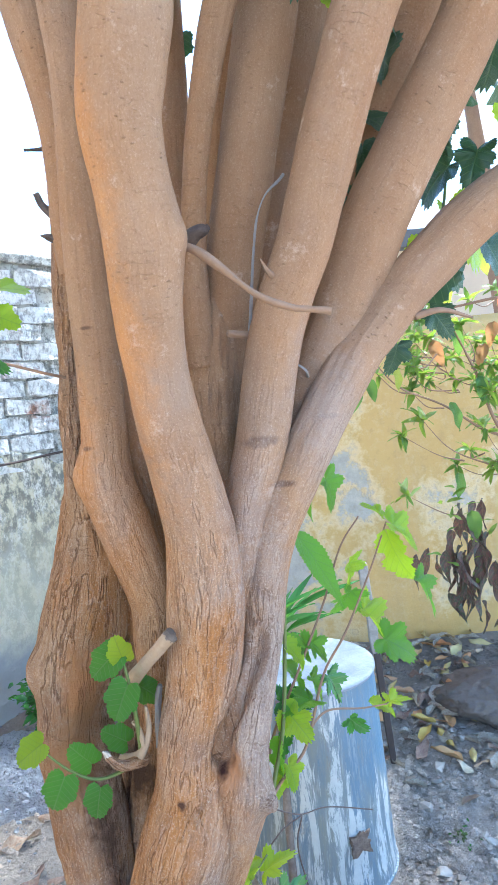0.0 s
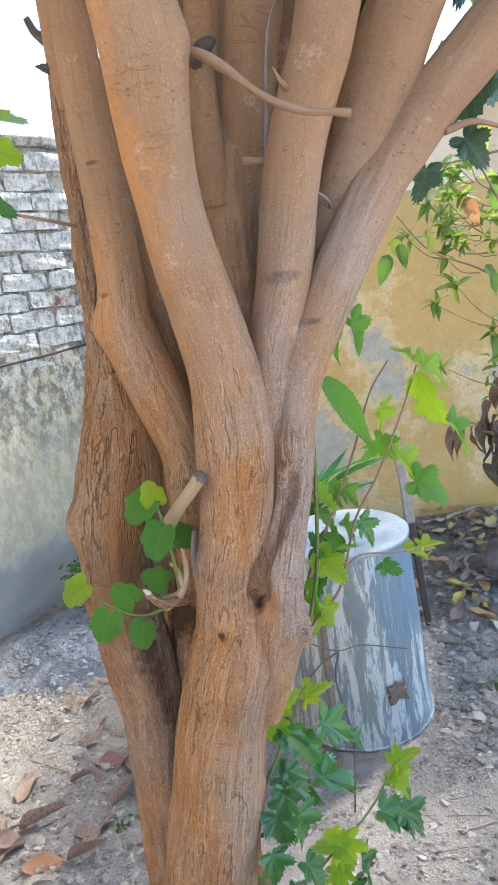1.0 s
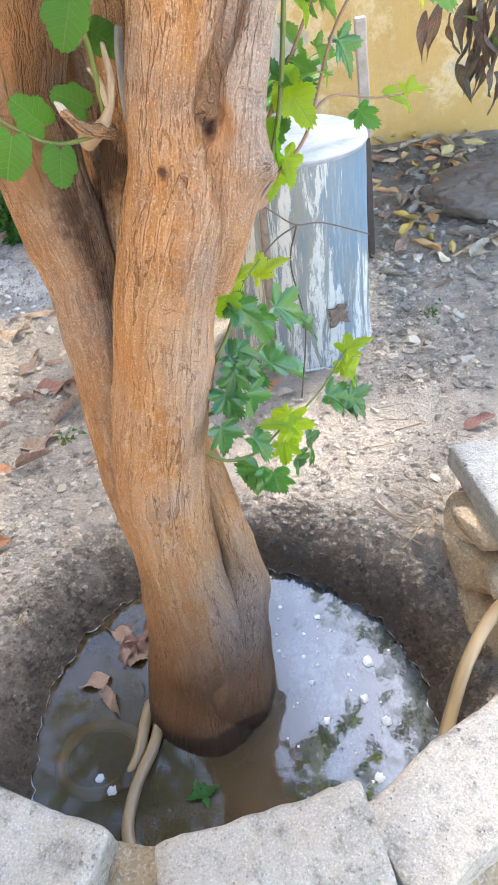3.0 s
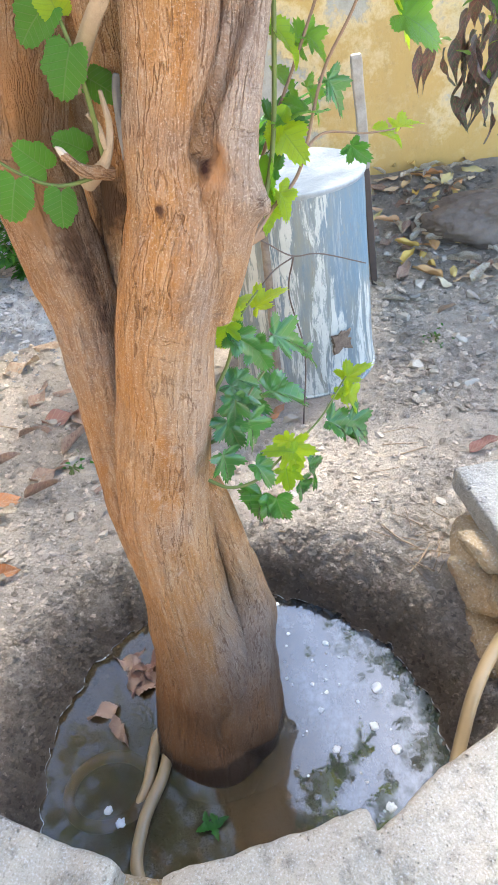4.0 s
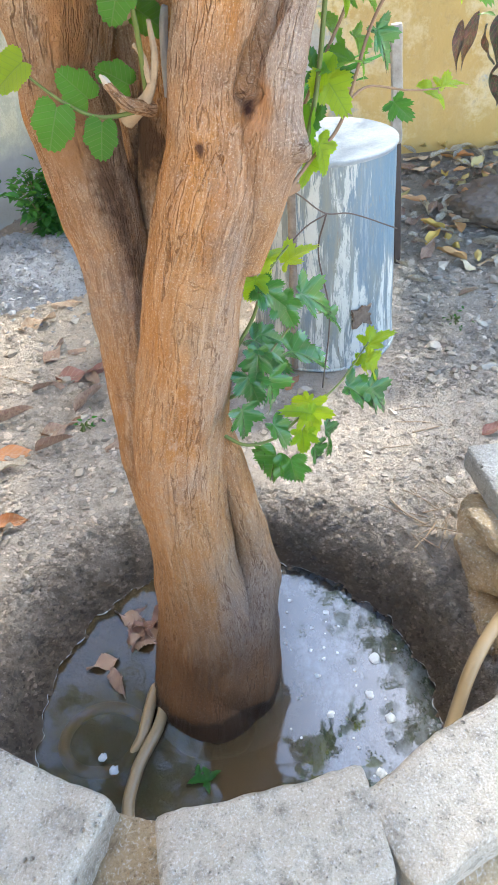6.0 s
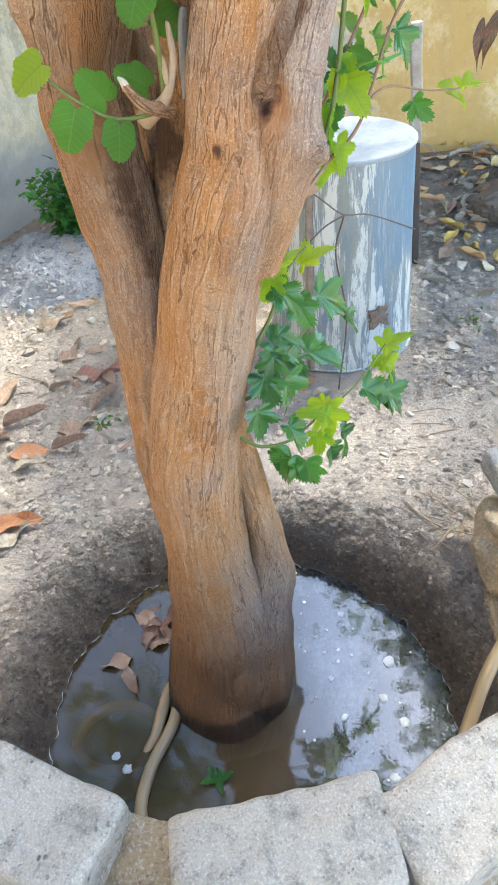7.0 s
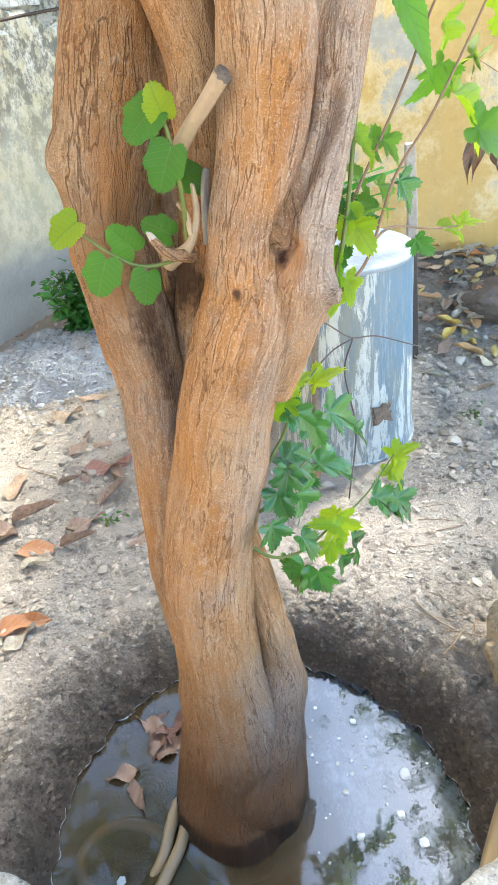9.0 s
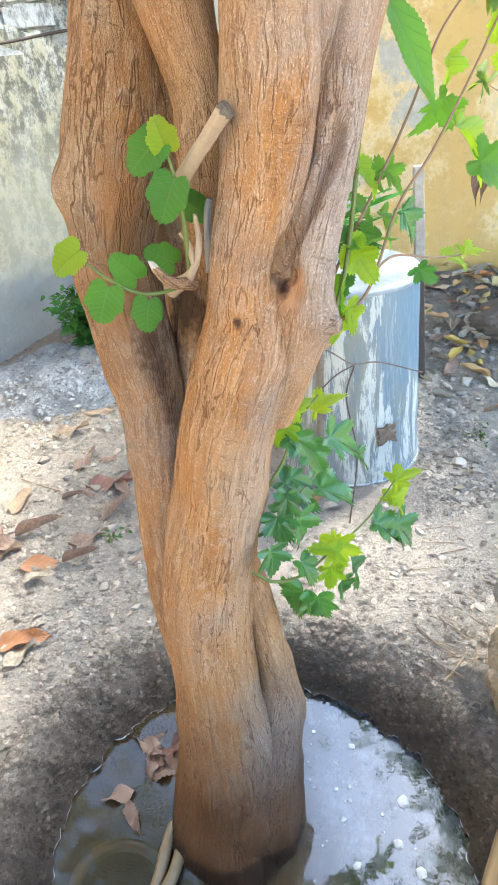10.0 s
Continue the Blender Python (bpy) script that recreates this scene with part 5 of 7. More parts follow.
lshoot = shoot("shoot", [(-0.068, 1.035, 1.05), (-0.117, 0.99, 1.055), (-0.153, 0.98, 1.075), (-0.187, 0.98, 1.105)], 0.0028, 0.0014, STEM_GREEN, "small leafy shoot in the fork")
lshoot2 = shoot("shoot", [(-0.07, 1.035, 1.06), (-0.064, 1.0, 1.135), (-0.067, 0.99, 1.191), (-0.075, 1.0, 1.224)], 0.0035, 0.0015, STEM_GREEN)
leaves_on(lshoot, [(-0.206, 0.975, 1.107, 0.055, 1, (-0.9, -0.2, -0.5)), (-0.142, 0.99, 1.09, 0.052, 0, (-0.5, -0.3, 0.7)), (-0.170, 0.965, 1.052, 0.06, 0, (-0.4, -0.3, -0.9)), (-0.119, 0.965, 1.035, 0.05, 0, (-0.2, -0.3, -0.9)), (-0.106, 1.04, 1.087, 0.05, 0, (-0.6, -0.2, 0.5))], M_BRIGHT, M_FORK, rng, 0.84, flat=True)
leaves_on(lshoot2, [(-0.098, 0.99, 1.212, 0.060, 0, (-0.7, -0.3, -0.5)), (-0.076, 0.97, 1.165, 0.062, 0, (-0.4, -0.3, -0.8)), (-0.055, 1.07, 1.133, 0.05, 0, (0.6, -0.1, -0.4)), (-0.075, 0.99, 1.232, 0.045, 1, (-0.2, -0.2, 0.9))], M_BRIGHT, M_FORK, rng, 0.84, flat=True)

up1 = shoot("shoot", [(0.075, 1.06, 0.91), (0.09, 1.08, 0.922), (0.126, 1.12, 0.949), (0.169, 1.14, 0.989), (0.207, 1.15, 1.096), (0.25, 1.15, 1.165), (0.3, 1.17, 1.254), (0.334, 1.18, 1.327)], 0.0034, 0.0014, STEM_BROWN, "slender brown shoot with yellow-green leaves")
up2 = shoot("shoot", [(0.11, 1.10, 0.95), (0.134, 1.12, 1.03), (0.149, 1.13, 1.149), (0.158, 1.14, 1.253), (0.16, 1.14, 1.33)], 0.0036, 0.0026, STEM_GREEN, "straight green shoot")
up3 = shoot("shoot", [(0.10, 1.12, 0.96), (0.122, 1.15, 1.014), (0.172, 1.17, 1.105), (0.22, 1.18, 1.202), (0.257, 1.19, 1.29), (0.29, 1.18, 1.34)], 0.0028, 0.0012, STEM_BROWN)
up4 = shoot("shoot", [(0.169, 1.15, 1.0), (0.21, 1.19, 1.017), (0.274, 1.22, 1.001), (0.33, 1.24, 0.995)], 0.0022, 0.0012, STEM_BROWN)
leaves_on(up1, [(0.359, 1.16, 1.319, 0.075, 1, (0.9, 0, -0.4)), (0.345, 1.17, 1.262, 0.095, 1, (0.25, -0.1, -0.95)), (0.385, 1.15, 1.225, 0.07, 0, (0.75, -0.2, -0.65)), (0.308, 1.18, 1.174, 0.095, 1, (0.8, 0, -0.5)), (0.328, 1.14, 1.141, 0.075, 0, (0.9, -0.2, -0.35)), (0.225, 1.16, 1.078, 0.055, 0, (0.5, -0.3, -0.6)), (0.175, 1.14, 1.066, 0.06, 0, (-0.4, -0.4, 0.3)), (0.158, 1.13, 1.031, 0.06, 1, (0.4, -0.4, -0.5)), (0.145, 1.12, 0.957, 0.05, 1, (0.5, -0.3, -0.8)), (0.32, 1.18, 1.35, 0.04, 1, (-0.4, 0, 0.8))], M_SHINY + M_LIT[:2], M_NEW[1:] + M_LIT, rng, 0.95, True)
leaves_on(up2, [(0.222, 1.12, 1.275, 0.145, 0, (0.5, -0.1, -0.75))], M_LONG, M_LONG, rng, 1.0, flat=True)
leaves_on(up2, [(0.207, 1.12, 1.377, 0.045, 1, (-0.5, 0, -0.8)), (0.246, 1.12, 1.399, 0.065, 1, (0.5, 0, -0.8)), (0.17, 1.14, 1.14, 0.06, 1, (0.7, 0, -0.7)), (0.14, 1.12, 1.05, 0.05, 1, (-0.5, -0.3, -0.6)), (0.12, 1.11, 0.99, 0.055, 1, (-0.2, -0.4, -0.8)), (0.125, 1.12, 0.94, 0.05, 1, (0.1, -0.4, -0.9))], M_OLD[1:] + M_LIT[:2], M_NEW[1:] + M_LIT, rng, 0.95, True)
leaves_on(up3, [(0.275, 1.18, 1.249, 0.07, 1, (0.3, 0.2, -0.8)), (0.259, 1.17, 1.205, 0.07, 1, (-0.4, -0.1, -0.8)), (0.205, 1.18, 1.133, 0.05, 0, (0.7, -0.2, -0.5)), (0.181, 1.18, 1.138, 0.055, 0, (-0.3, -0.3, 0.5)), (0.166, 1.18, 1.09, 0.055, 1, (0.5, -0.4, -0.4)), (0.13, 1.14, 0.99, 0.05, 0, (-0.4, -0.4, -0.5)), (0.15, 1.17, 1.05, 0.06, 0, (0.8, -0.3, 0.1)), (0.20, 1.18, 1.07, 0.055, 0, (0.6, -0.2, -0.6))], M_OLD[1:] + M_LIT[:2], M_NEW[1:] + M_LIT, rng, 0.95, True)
leaves_on(up4, [(0.317, 1.24, 0.991, 0.05, 1, (0.9, -0.1, -0.3)), (0.335, 1.24, 1.003, 0.045, 1, (0.8, 0, 0.4)), (0.258, 1.2, 0.983, 0.045, 0, (0.6, -0.3, -0.7))], M_OLD[1:], M_NEW[1:], rng, 0.95, True)

hang = shoot("shoot", [(0.42, 1.12, 1.70), (0.45, 1.15, 1.78), (0.47, 1.17, 1.86), (0.475, 1.18, 1.98)], 0.003, 0.002, STEM_GREEN)
shoot("shoot", [(0.38, 1.08, 1.64), (0.42, 1.08, 1.645), (0.47, 1.1, 1.632)], 0.006, 0.002, STEM_BROWN)
TOP = [(0.576, 1.2, 2.051, 0.096), (0.383, 1.12, 2.016, 0.079), (0.445, 1.15, 1.854, 0.085), (0.511, 1.2, 1.79, 0.11), (0.54, 1.2, 1.813, 0.09), (0.419, 1.16, 1.697, 0.09), (0.477, 1.18, 1.721, 0.08), (0.292, 0.98, 2.021, 0.06), (0.256, 0.98, 2.087, 0.085), (0.07, 1.3, 2.159, 0.058), (0.2, 1.06, 2.149, 0.063), (0.41, 1.17, 1.737, 0.061), (0.525, 1.3, 1.98, 0.087), (0.604, 1.4, 1.956, 0.084), (0.335, 1.10, 1.874, 0.055), (0.1, 1.1, 2.191, 0.067), (0.593, 1.3, 1.755, 0.077), (0.319, 0.98, 2.068, 0.063), (0.38, 1.08, 2.064, 0.063), (0.33, 1.1, 1.62, 0.05), (0.36, 1.12, 1.59, 0.05), (0.31, 1.1, 1.80, 0.06), (0.63, 1.3, 1.86, 0.09), (0.67, 1.35, 2.0, 0.09), (0.62, 1.35, 2.12, 0.1), (0.50, 1.35, 1.66, 0.07), (0.36, 1.13, 1.94, 0.07)]
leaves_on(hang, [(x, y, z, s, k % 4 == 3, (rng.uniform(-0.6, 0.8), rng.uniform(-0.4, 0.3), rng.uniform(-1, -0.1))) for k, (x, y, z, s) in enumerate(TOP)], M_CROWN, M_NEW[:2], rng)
side = shoot("shoot", [(-0.138, 1.12, 1.605), (-0.165, 1.1, 1.614), (-0.231, 1.1, 1.636), (-0.33, 1.08, 1.66)], 0.0025, 0.002, STEM_BROWN, "bare reddish twig")
leaves_on(side, [(-0.155, 0.96, 1.715, 0.06, 1, (0.9, 0, 0.1)), (-0.16, 0.96, 1.675, 0.04, 1, (0.8, 0, -0.3)), (-0.20, 0.98, 1.63, 0.05, 0, (0.3, 0, -0.8))], M_OLD, M_NEW, rng)


def crown():
    """The leafy crown above: branchlets and a loose cloud of leaves, widened out of view for shade."""
    r = random.Random(9)
    verts, faces = [], []
    plan = [(0, 0, 0), (0.35, 0.3, 0.02), (0.35, -0.3, 0.02), (0.7, 0.24, -0.05), (0.7, -0.24, -0.05), (1, 0, -0.15)]
    # Outlying tips are added out of view to shade the ground and darken reflections.
    tips = [(0.13, 0.8, 2.8), (0.95, 1.25, 2.2), (0.62, 1.0, 2.6), (0.48, 0.93, 2.6), (0.33, 1.08, 2.8), (0.42, 1.3, 2.9), (0.6, 1.12, 2.7), (0.05, 1.2, 2.9), (-0.1, 0.95, 2.7), (-0.26, 1.02, 2.7), (1.2, 1.5, 2.5), (-0.5, 1.2, 3.0), (-1.2, 2.05, 2.9), (-1.0, 1.9, 2.9), (-1.45, 2.4, 3.0), (1.3, 2.7, 3.55), (1.5, 2.9, 3.6), (1.35, 2.35, 3.5), (1.4, 3.2, 3.6), (1.7, 2.7, 3.0), (1.6, 2.1, 2.9), (1.95, 2.9, 3.1), (1.3, 1.8, 2.8), (0.85, 3.5, 3.2), (0.55, 3.5, 3.2), (0.9, 3.7, 3.25), (1.2, 3.4, 3.2), (0.7, 4.2, 3.45), (1.1, 4.3, 3.5), (1.35, 3.9, 3.4)]
    for k in range(6900):
        c = Vector(r.choice(tips)) + Vector((r.gauss(0, 0.30), r.gauss(0, 0.30), abs(r.gauss(0.12, 0.30))))
        # Leaves thinned here so that the water mirrors open sky.
        if 2.2 < c.y < 3.95 and -0.4 < c.x < 0.84 + 0.3 * noise.noise(c * 4.0) and r.random() < (0.95 if c.x < 0.5 else 0.85):
            continue
        m = Matrix.Translation(c) @ Euler((r.uniform(-0.7, 0.7), r.uniform(-0.2, 0.9), r.uniform(0, 6.3))).to_matrix().to_4x4()
        s = r.uniform(0.07, 0.13)
        b = len(verts)
        verts += [m @ (Vector(p) * s) for p in plan]
        faces += [(b, b + 2, b + 1), (b + 1, b + 2, b + 4, b + 3), (b + 3, b + 4, b + 5)]
    me = bpy.data.meshes.new("crown")
    me.from_pydata(verts, [], faces)
    ob = part_of("crown", me, CROWN_LEAF, tree, "loose crown of green leaves, widened out of view to cast shade", smooth=False)
    ob.matrix_parent_inverse = TREE0
    ob["kind"] = "stuff"


crown()
# Limbs added out of view to carry the outlying shading leaves.
for pts in ([(0.6, 1.12, 2.55, 0.03), (1.05, 1.7, 2.8, 0.024), (1.3, 3.0, 3.05, 0.017), (1.15, 4.2, 3.4, 0.009)], [(0.9, 1.23, 2.07, 0.032), (1.2, 1.6, 2.5, 0.025), (1.5, 2.2, 2.85, 0.018), (1.8, 2.8, 3.05, 0.009)], [(-0.24, 1.03, 2.55, 0.033), (-0.6, 1.3, 2.75, 0.024), (-1.0, 1.8, 2.9, 0.016), (-1.4, 2.3, 3.0, 0.008)]):
    tree_part("limb", tube(pts, 60, 20, lobes=0.07, seed=40.0), STEM_BARK)


# ---------------------------------------------------------------- stones round the pit
basin_wall = thing("basin_wall", "low dry-laid wall of pale rough blocks and brown stones round the pit", "stone wall", at=(0, 0.5, 0))
BW0 = Matrix.Translation(basin_wall.location).inverted()


def stone(size, at, rz=0, rx=0, ry=0, material=BLOCK, seed=1, label="", parent=basin_wall, inv=BW0, **kw):
    bm = split_stone(size, seed) if material is FIELD else rough_block(size, seed, **kw)
    ob = part("stone", bm, material, parent, label)
    ob.matrix_parent_inverse = inv
    ob.matrix_basis = pose(*at, rx, ry, rz)
    return ob


stone((0.31, 0.145, 0.10), (0.010, 0.512, 0.20), 11, 0, 0, seed=1, label="pale pitted block", lump=0.011, round_=0.11, cuts=22)
stone((0.36, 0.15, 0.10), (0.322, 0.60, 0.20), 30, 0, -1, seed=2, label="pale pitted block", lump=0.011, round_=0.11, cuts=22)
stone((0.36, 0.15, 0.10), (-0.418, 0.578, 0.20), -20, 0, 2, seed=3, label="pale block with green moss on its side", lump=0.011, round_=0.11, cuts=22)
for k, (x, y, z, sx, rz) in enumerate([(-0.17, 0.50, 0.10, 0.24, -8), (0.10, 0.50, 0.10, 0.26, 16), (0.36, 0.60, 0.09, 0.30, 35), (-0.42, 0.56, 0.10, 0.26, -24), (-0.30, 0.53, -0.03, 0.30, -14), (0.0, 0.51, -0.03, 0.28, 4), (0.28, 0.57, -0.04, 0.28, 26), (-0.55, 0.62, -0.03, 0.26, -30), (0.52, 0.75, 0.0, 0.26, 45), (-0.15, 0.52, -0.17, 0.3, 2), (0.15, 0.53, -0.17, 0.3, 14), (-0.42, 0.58, -0.17, 0.3, -22), (0.42, 0.67, -0.16, 0.3, 36)]):
    stone((sx, 0.17, 0.125), (x, y, z), rz, 0, rng.uniform(-4, 4), CONCRETE if k % 3 == 1 else FIELD, 10 + k, lump=0.014, round_=0.3)

side_wall = thing("stone_stack", "stack of brown field stones under a grey slab by the pit", "stone stack", at=(0.6, 1.12, -0.05))
SW0 = Matrix.Translation(side_wall.location).inverted()
stone((0.30, 0.34, 0.07), (0.655, 1.17, 0.19), 8, 0, 3, CONCRETE, 31, "grey concrete slab", side_wall, SW0, lump=0.006, round_=0.2, cuts=14)
for k, (size, at, rz, ry) in enumerate([((0.21, 0.20, 0.13), (0.545, 0.99, -0.145), 14, 6), ((0.22, 0.25, 0.14), (0.545, 1.05, -0.035), 4, -4), ((0.19, 0.20, 0.10), (0.54, 1.11, 0.06), 22, 5), ((0.17, 0.16, 0.085), (0.53, 1.19, 0.115), -8, -6), ((0.13, 0.13, 0.05), (0.525, 1.14, 0.155), 30, 3), ((0.16, 0.15, 0.09), (0.56, 1.02, 0.075), -12, 8)]):
    stone(size, at, rz, 0, ry, FIELD, 60 + k, "flat ochre stone", side_wall, SW0)
stone((0.22, 0.30, 0.30), (0.70, 1.15, 0.02), 4, 0, 0, FIELD, 34, "", side_wall, SW0, lump=0.018, round_=0.12, cuts=14)
stone((0.24, 0.26, 0.26), (0.62, 0.90, 0.0), 30, 0, 5, FIELD, 36, "", side_wall, SW0, lump=0.018, round_=0.12, cuts=14)


# ---------------------------------------------------------------- hose
hose = thing("garden_hose", "beige plastic hose looping through the pit water", "hose", at=(0.3, 0.7, -0.25))
coil = [(-0.374 + 0.092 * math.cos(a), 0.864 + 0.078 * math.sin(a), -0.156 - 0.003 * k, 0.0130) for k, a in enumerate(np.linspace(-0.9, -6.2, 12))]
HOSE_PTS = [(0.95, 1.0, 0.1, 0.0130), (0.7, 0.97, 0.27, 0.0130), (0.56, 0.96, 0.22, 0.0130), (0.47, 0.93, 0.13, 0.0130), (0.4, 0.86, 0.08, 0.0130), (0.345, 0.775, 0.0, 0.0130), (0.28, 0.659, -0.07, 0.0130), (0.17, 0.604, -0.17, 0.0130), (-0.04, 0.586, -0.185, 0.0130), (-0.214, 0.604, -0.17, 0.0130), (-0.287, 0.677, -0.132, 0.0130), (-0.282, 0.768, -0.12, 0.0130), (-0.246, 0.86, -0.12, 0.0130), (-0.239, 0.924, -0.123, 0.0130), (-0.258, 0.951, -0.118, 0.0130), (-0.269, 0.905, -0.118, 0.0130), (-0.282, 0.842, -0.132, 0.0130), (-0.31, 0.805, -0.148, 0.0130)] + coil
ob = part("tube", tube(HOSE_PTS, 260, 14), HOSE, hose)
ob.matrix_parent_inverse = Matrix.Translation(hose.location).inverted()


# ---------------------------------------------------------------- drum
def make_drum():
    d = thing("metal_drum", "upturned blue-grey metal drum with flaking white paint, on bare soil", "drum", at=(0.24, 2.22, 0.0))
    segs, rows, rb, rt, h = 72, 30, 0.24, 0.217, 0.66
    bm = bmesh.new()
    g = []
    for j in range(rows + 1):
        u = j / rows
        r = rb + (rt - rb) * u
        ring = []
        for k in range(segs):
            a = 2 * math.pi * k / segs
            q = r * (1 + 0.012 * noise.noise(Vector((math.cos(a) * 1.5, math.sin(a) * 1.5, u * 3)))) + (0.003 if j in (1, 2) else 0)
            ring.append(bm.verts.new((q * math.cos(a), q * math.sin(a), 0.0 + h * u)))
        g.append(ring)
    for a, b in zip(g, g[1:]):
        for k in range(segs):
            bm.faces.new((a[k], a[(k + 1) % segs], b[(k + 1) % segs], b[k]))
    part("shell", bm, DRUM, d, "blue-grey metal streaked with flaking white paint")
    bm = bmesh.new()
    rings = []
    for r, z in ((rt + 0.001, h - 0.012), (rt + 0.006, h - 0.004), (rt + 0.005, h + 0.004), (rt - 0.002, h + 0.006), (rt * 0.8, h + 0.001), (rt * 0.4, h - 0.001)):
        rings.append([bm.verts.new((r * math.cos(2 * math.pi * k / segs), r * math.sin(2 * math.pi * k / segs), z + 0.003 * noise.noise(Vector((r * 20, k * 0.2, 0))))) for k in range(segs)])
    for a, b in zip(rings, rings[1:]):
        for k in range(segs):
            bm.faces.new((a[k], a[(k + 1) % segs], b[(k + 1) % segs], b[k]))
    bm.faces.new(rings[-1])
    part("lid", bm, DRUMTOP, d, "chalky white top")
    ring = [(rb * math.cos(a), rb * math.sin(a), 0.006, 0.006) for a in np.linspace(0, 2 * math.pi, 40)]
    part("bottom_rim", tube(ring, 120, 8), DRUM, d)
    a = radians(-118)
    part("seam", tube([((rb + 0.001) * math.cos(a), (rb + 0.001) * math.sin(a), 0.01, 0.013), ((rt + 0.002) * math.cos(a), (rt + 0.002) * math.sin(a), h - 0.02, 0.012)], 60, 10, ridges=0.002), RUST, d, "rusted vertical seam")
    bm = rough_block((0.072, 0.006, 0.075), 5, 0.3, 0.004, 22)
    for v in bm.verts:
        k = 0.9 + 0.55 * noise.noise(v.co * 34 + Vector((3, 0, 0))) + 0.30 * noise.noise(v.co * 95)
        v.co.x, v.co.z = v.co.x * k, v.co.z * k
    o = part("torn_label", bm, plain_material("torn_paper", (0.05, 0.028, 0.02), (0.36, 0.27, 0.20), 0.9, 60, 1.0), d, "torn brown remains of a label")
    a = radians(-66)
    o.matrix_basis = pose((rb - 0.002) * math.cos(a), (rb - 0.002) * math.sin(a), 0.19, 2, 0, 24)
    return d


make_drum()


# ---------------------------------------------------------------- fallen leaves, stones
def fallen(x, y, size, turn, mesh, label, group="fallen leaves", tilt=0.0, z=None, roll=0.0):
    ob = part_of("fallen_leaf", mesh, None, None)
    ob.matrix_basis = pose(x, y, (ground_z(x, y) if z is None else z) + 0.006, roll, tilt, turn) @ Matrix.Diagonal((size, size, size, 1))
    return tagged(ob, label, "leaf", group)


r = random.Random(21)
DRIED = {
    "orange": leaf_material("orange_dry_leaf", (0.50, 0.20, 0.075), (0.58, 0.27, 0.12), 0.12, 0.7, (0.6, 0.25, 0.08), (0.42, 0.22, 0.13), 0.0, 0.7),
    "red": leaf_material("red_brown_dry_leaf", (0.31, 0.13, 0.10), (0.42, 0.21, 0.16), 0.10, 0.65, (0.4, 0.1, 0.06), (0.28, 0.14, 0.11), 0.0, 0.7),
    "tan": leaf_material("tan_dry_leaf", (0.46, 0.31, 0.20), (0.55, 0.41, 0.29), 0.10, 0.75, (0.5, 0.35, 0.2), (0.36, 0.22, 0.14), 0.0, 0.7),
    "brown": leaf_material("brown_dry_leaf", (0.34, 0.215, 0.155), (0.46, 0.31, 0.225), 0.08, 0.75, (0.4, 0.2, 0.1), (0.27, 0.165, 0.12), 0.0, 0.7),
    "pale": leaf_material("bleached_dry_leaf", (0.58, 0.50, 0.38), (0.68, 0.60, 0.48), 0.08, 0.8, (0.5, 0.4, 0.25), (0.40, 0.31, 0.23), 0.0, 0.7),
}
CURLS = {
    "flat": leaf_mesh("dry_leaf", 0.46, 0, 0.0, 0.05, 0.08, 26, 0.03, 15, blunt=0.95, curl=0.12),
    "wavy": leaf_mesh("dry_leaf", 0.42, 0, 0.01, -0.06, 0.10, 26, 0.09, 16, blunt=0.9, curl=0.25),
    "rolled": leaf_mesh("dry_leaf", 0.22, 0, 0.0, -0.08, 0.4, 26, 0.03, 17, blunt=0.8, curl=1.6),
    "cupped": leaf_mesh("dry_leaf", 0.40, 0, 0.01, -0.14, 0.10, 26, 0.06, 18, blunt=0.9, curl=0.55),
    "arched": leaf_mesh("dry_leaf", 0.38, 0, 0.01, 0.12, -0.10, 26, 0.07, 19, blunt=0.9, curl=-0.5),
}
DRY_MESH = {(c, k): with_material(me, DRIED[c], "dry_leaf") for c in DRIED for k, me in CURLS.items()}
DRY_WORDS = {"orange": "orange-brown veined dry leaf lying on the soil", "red": "dark red dry leaf lying on the soil", "tan": "tan dry leaf lying on the soil", "brown": "curled brown dry leaf lying on the soil", "pale": "bleached crumpled dry leaf lying on the soil"}
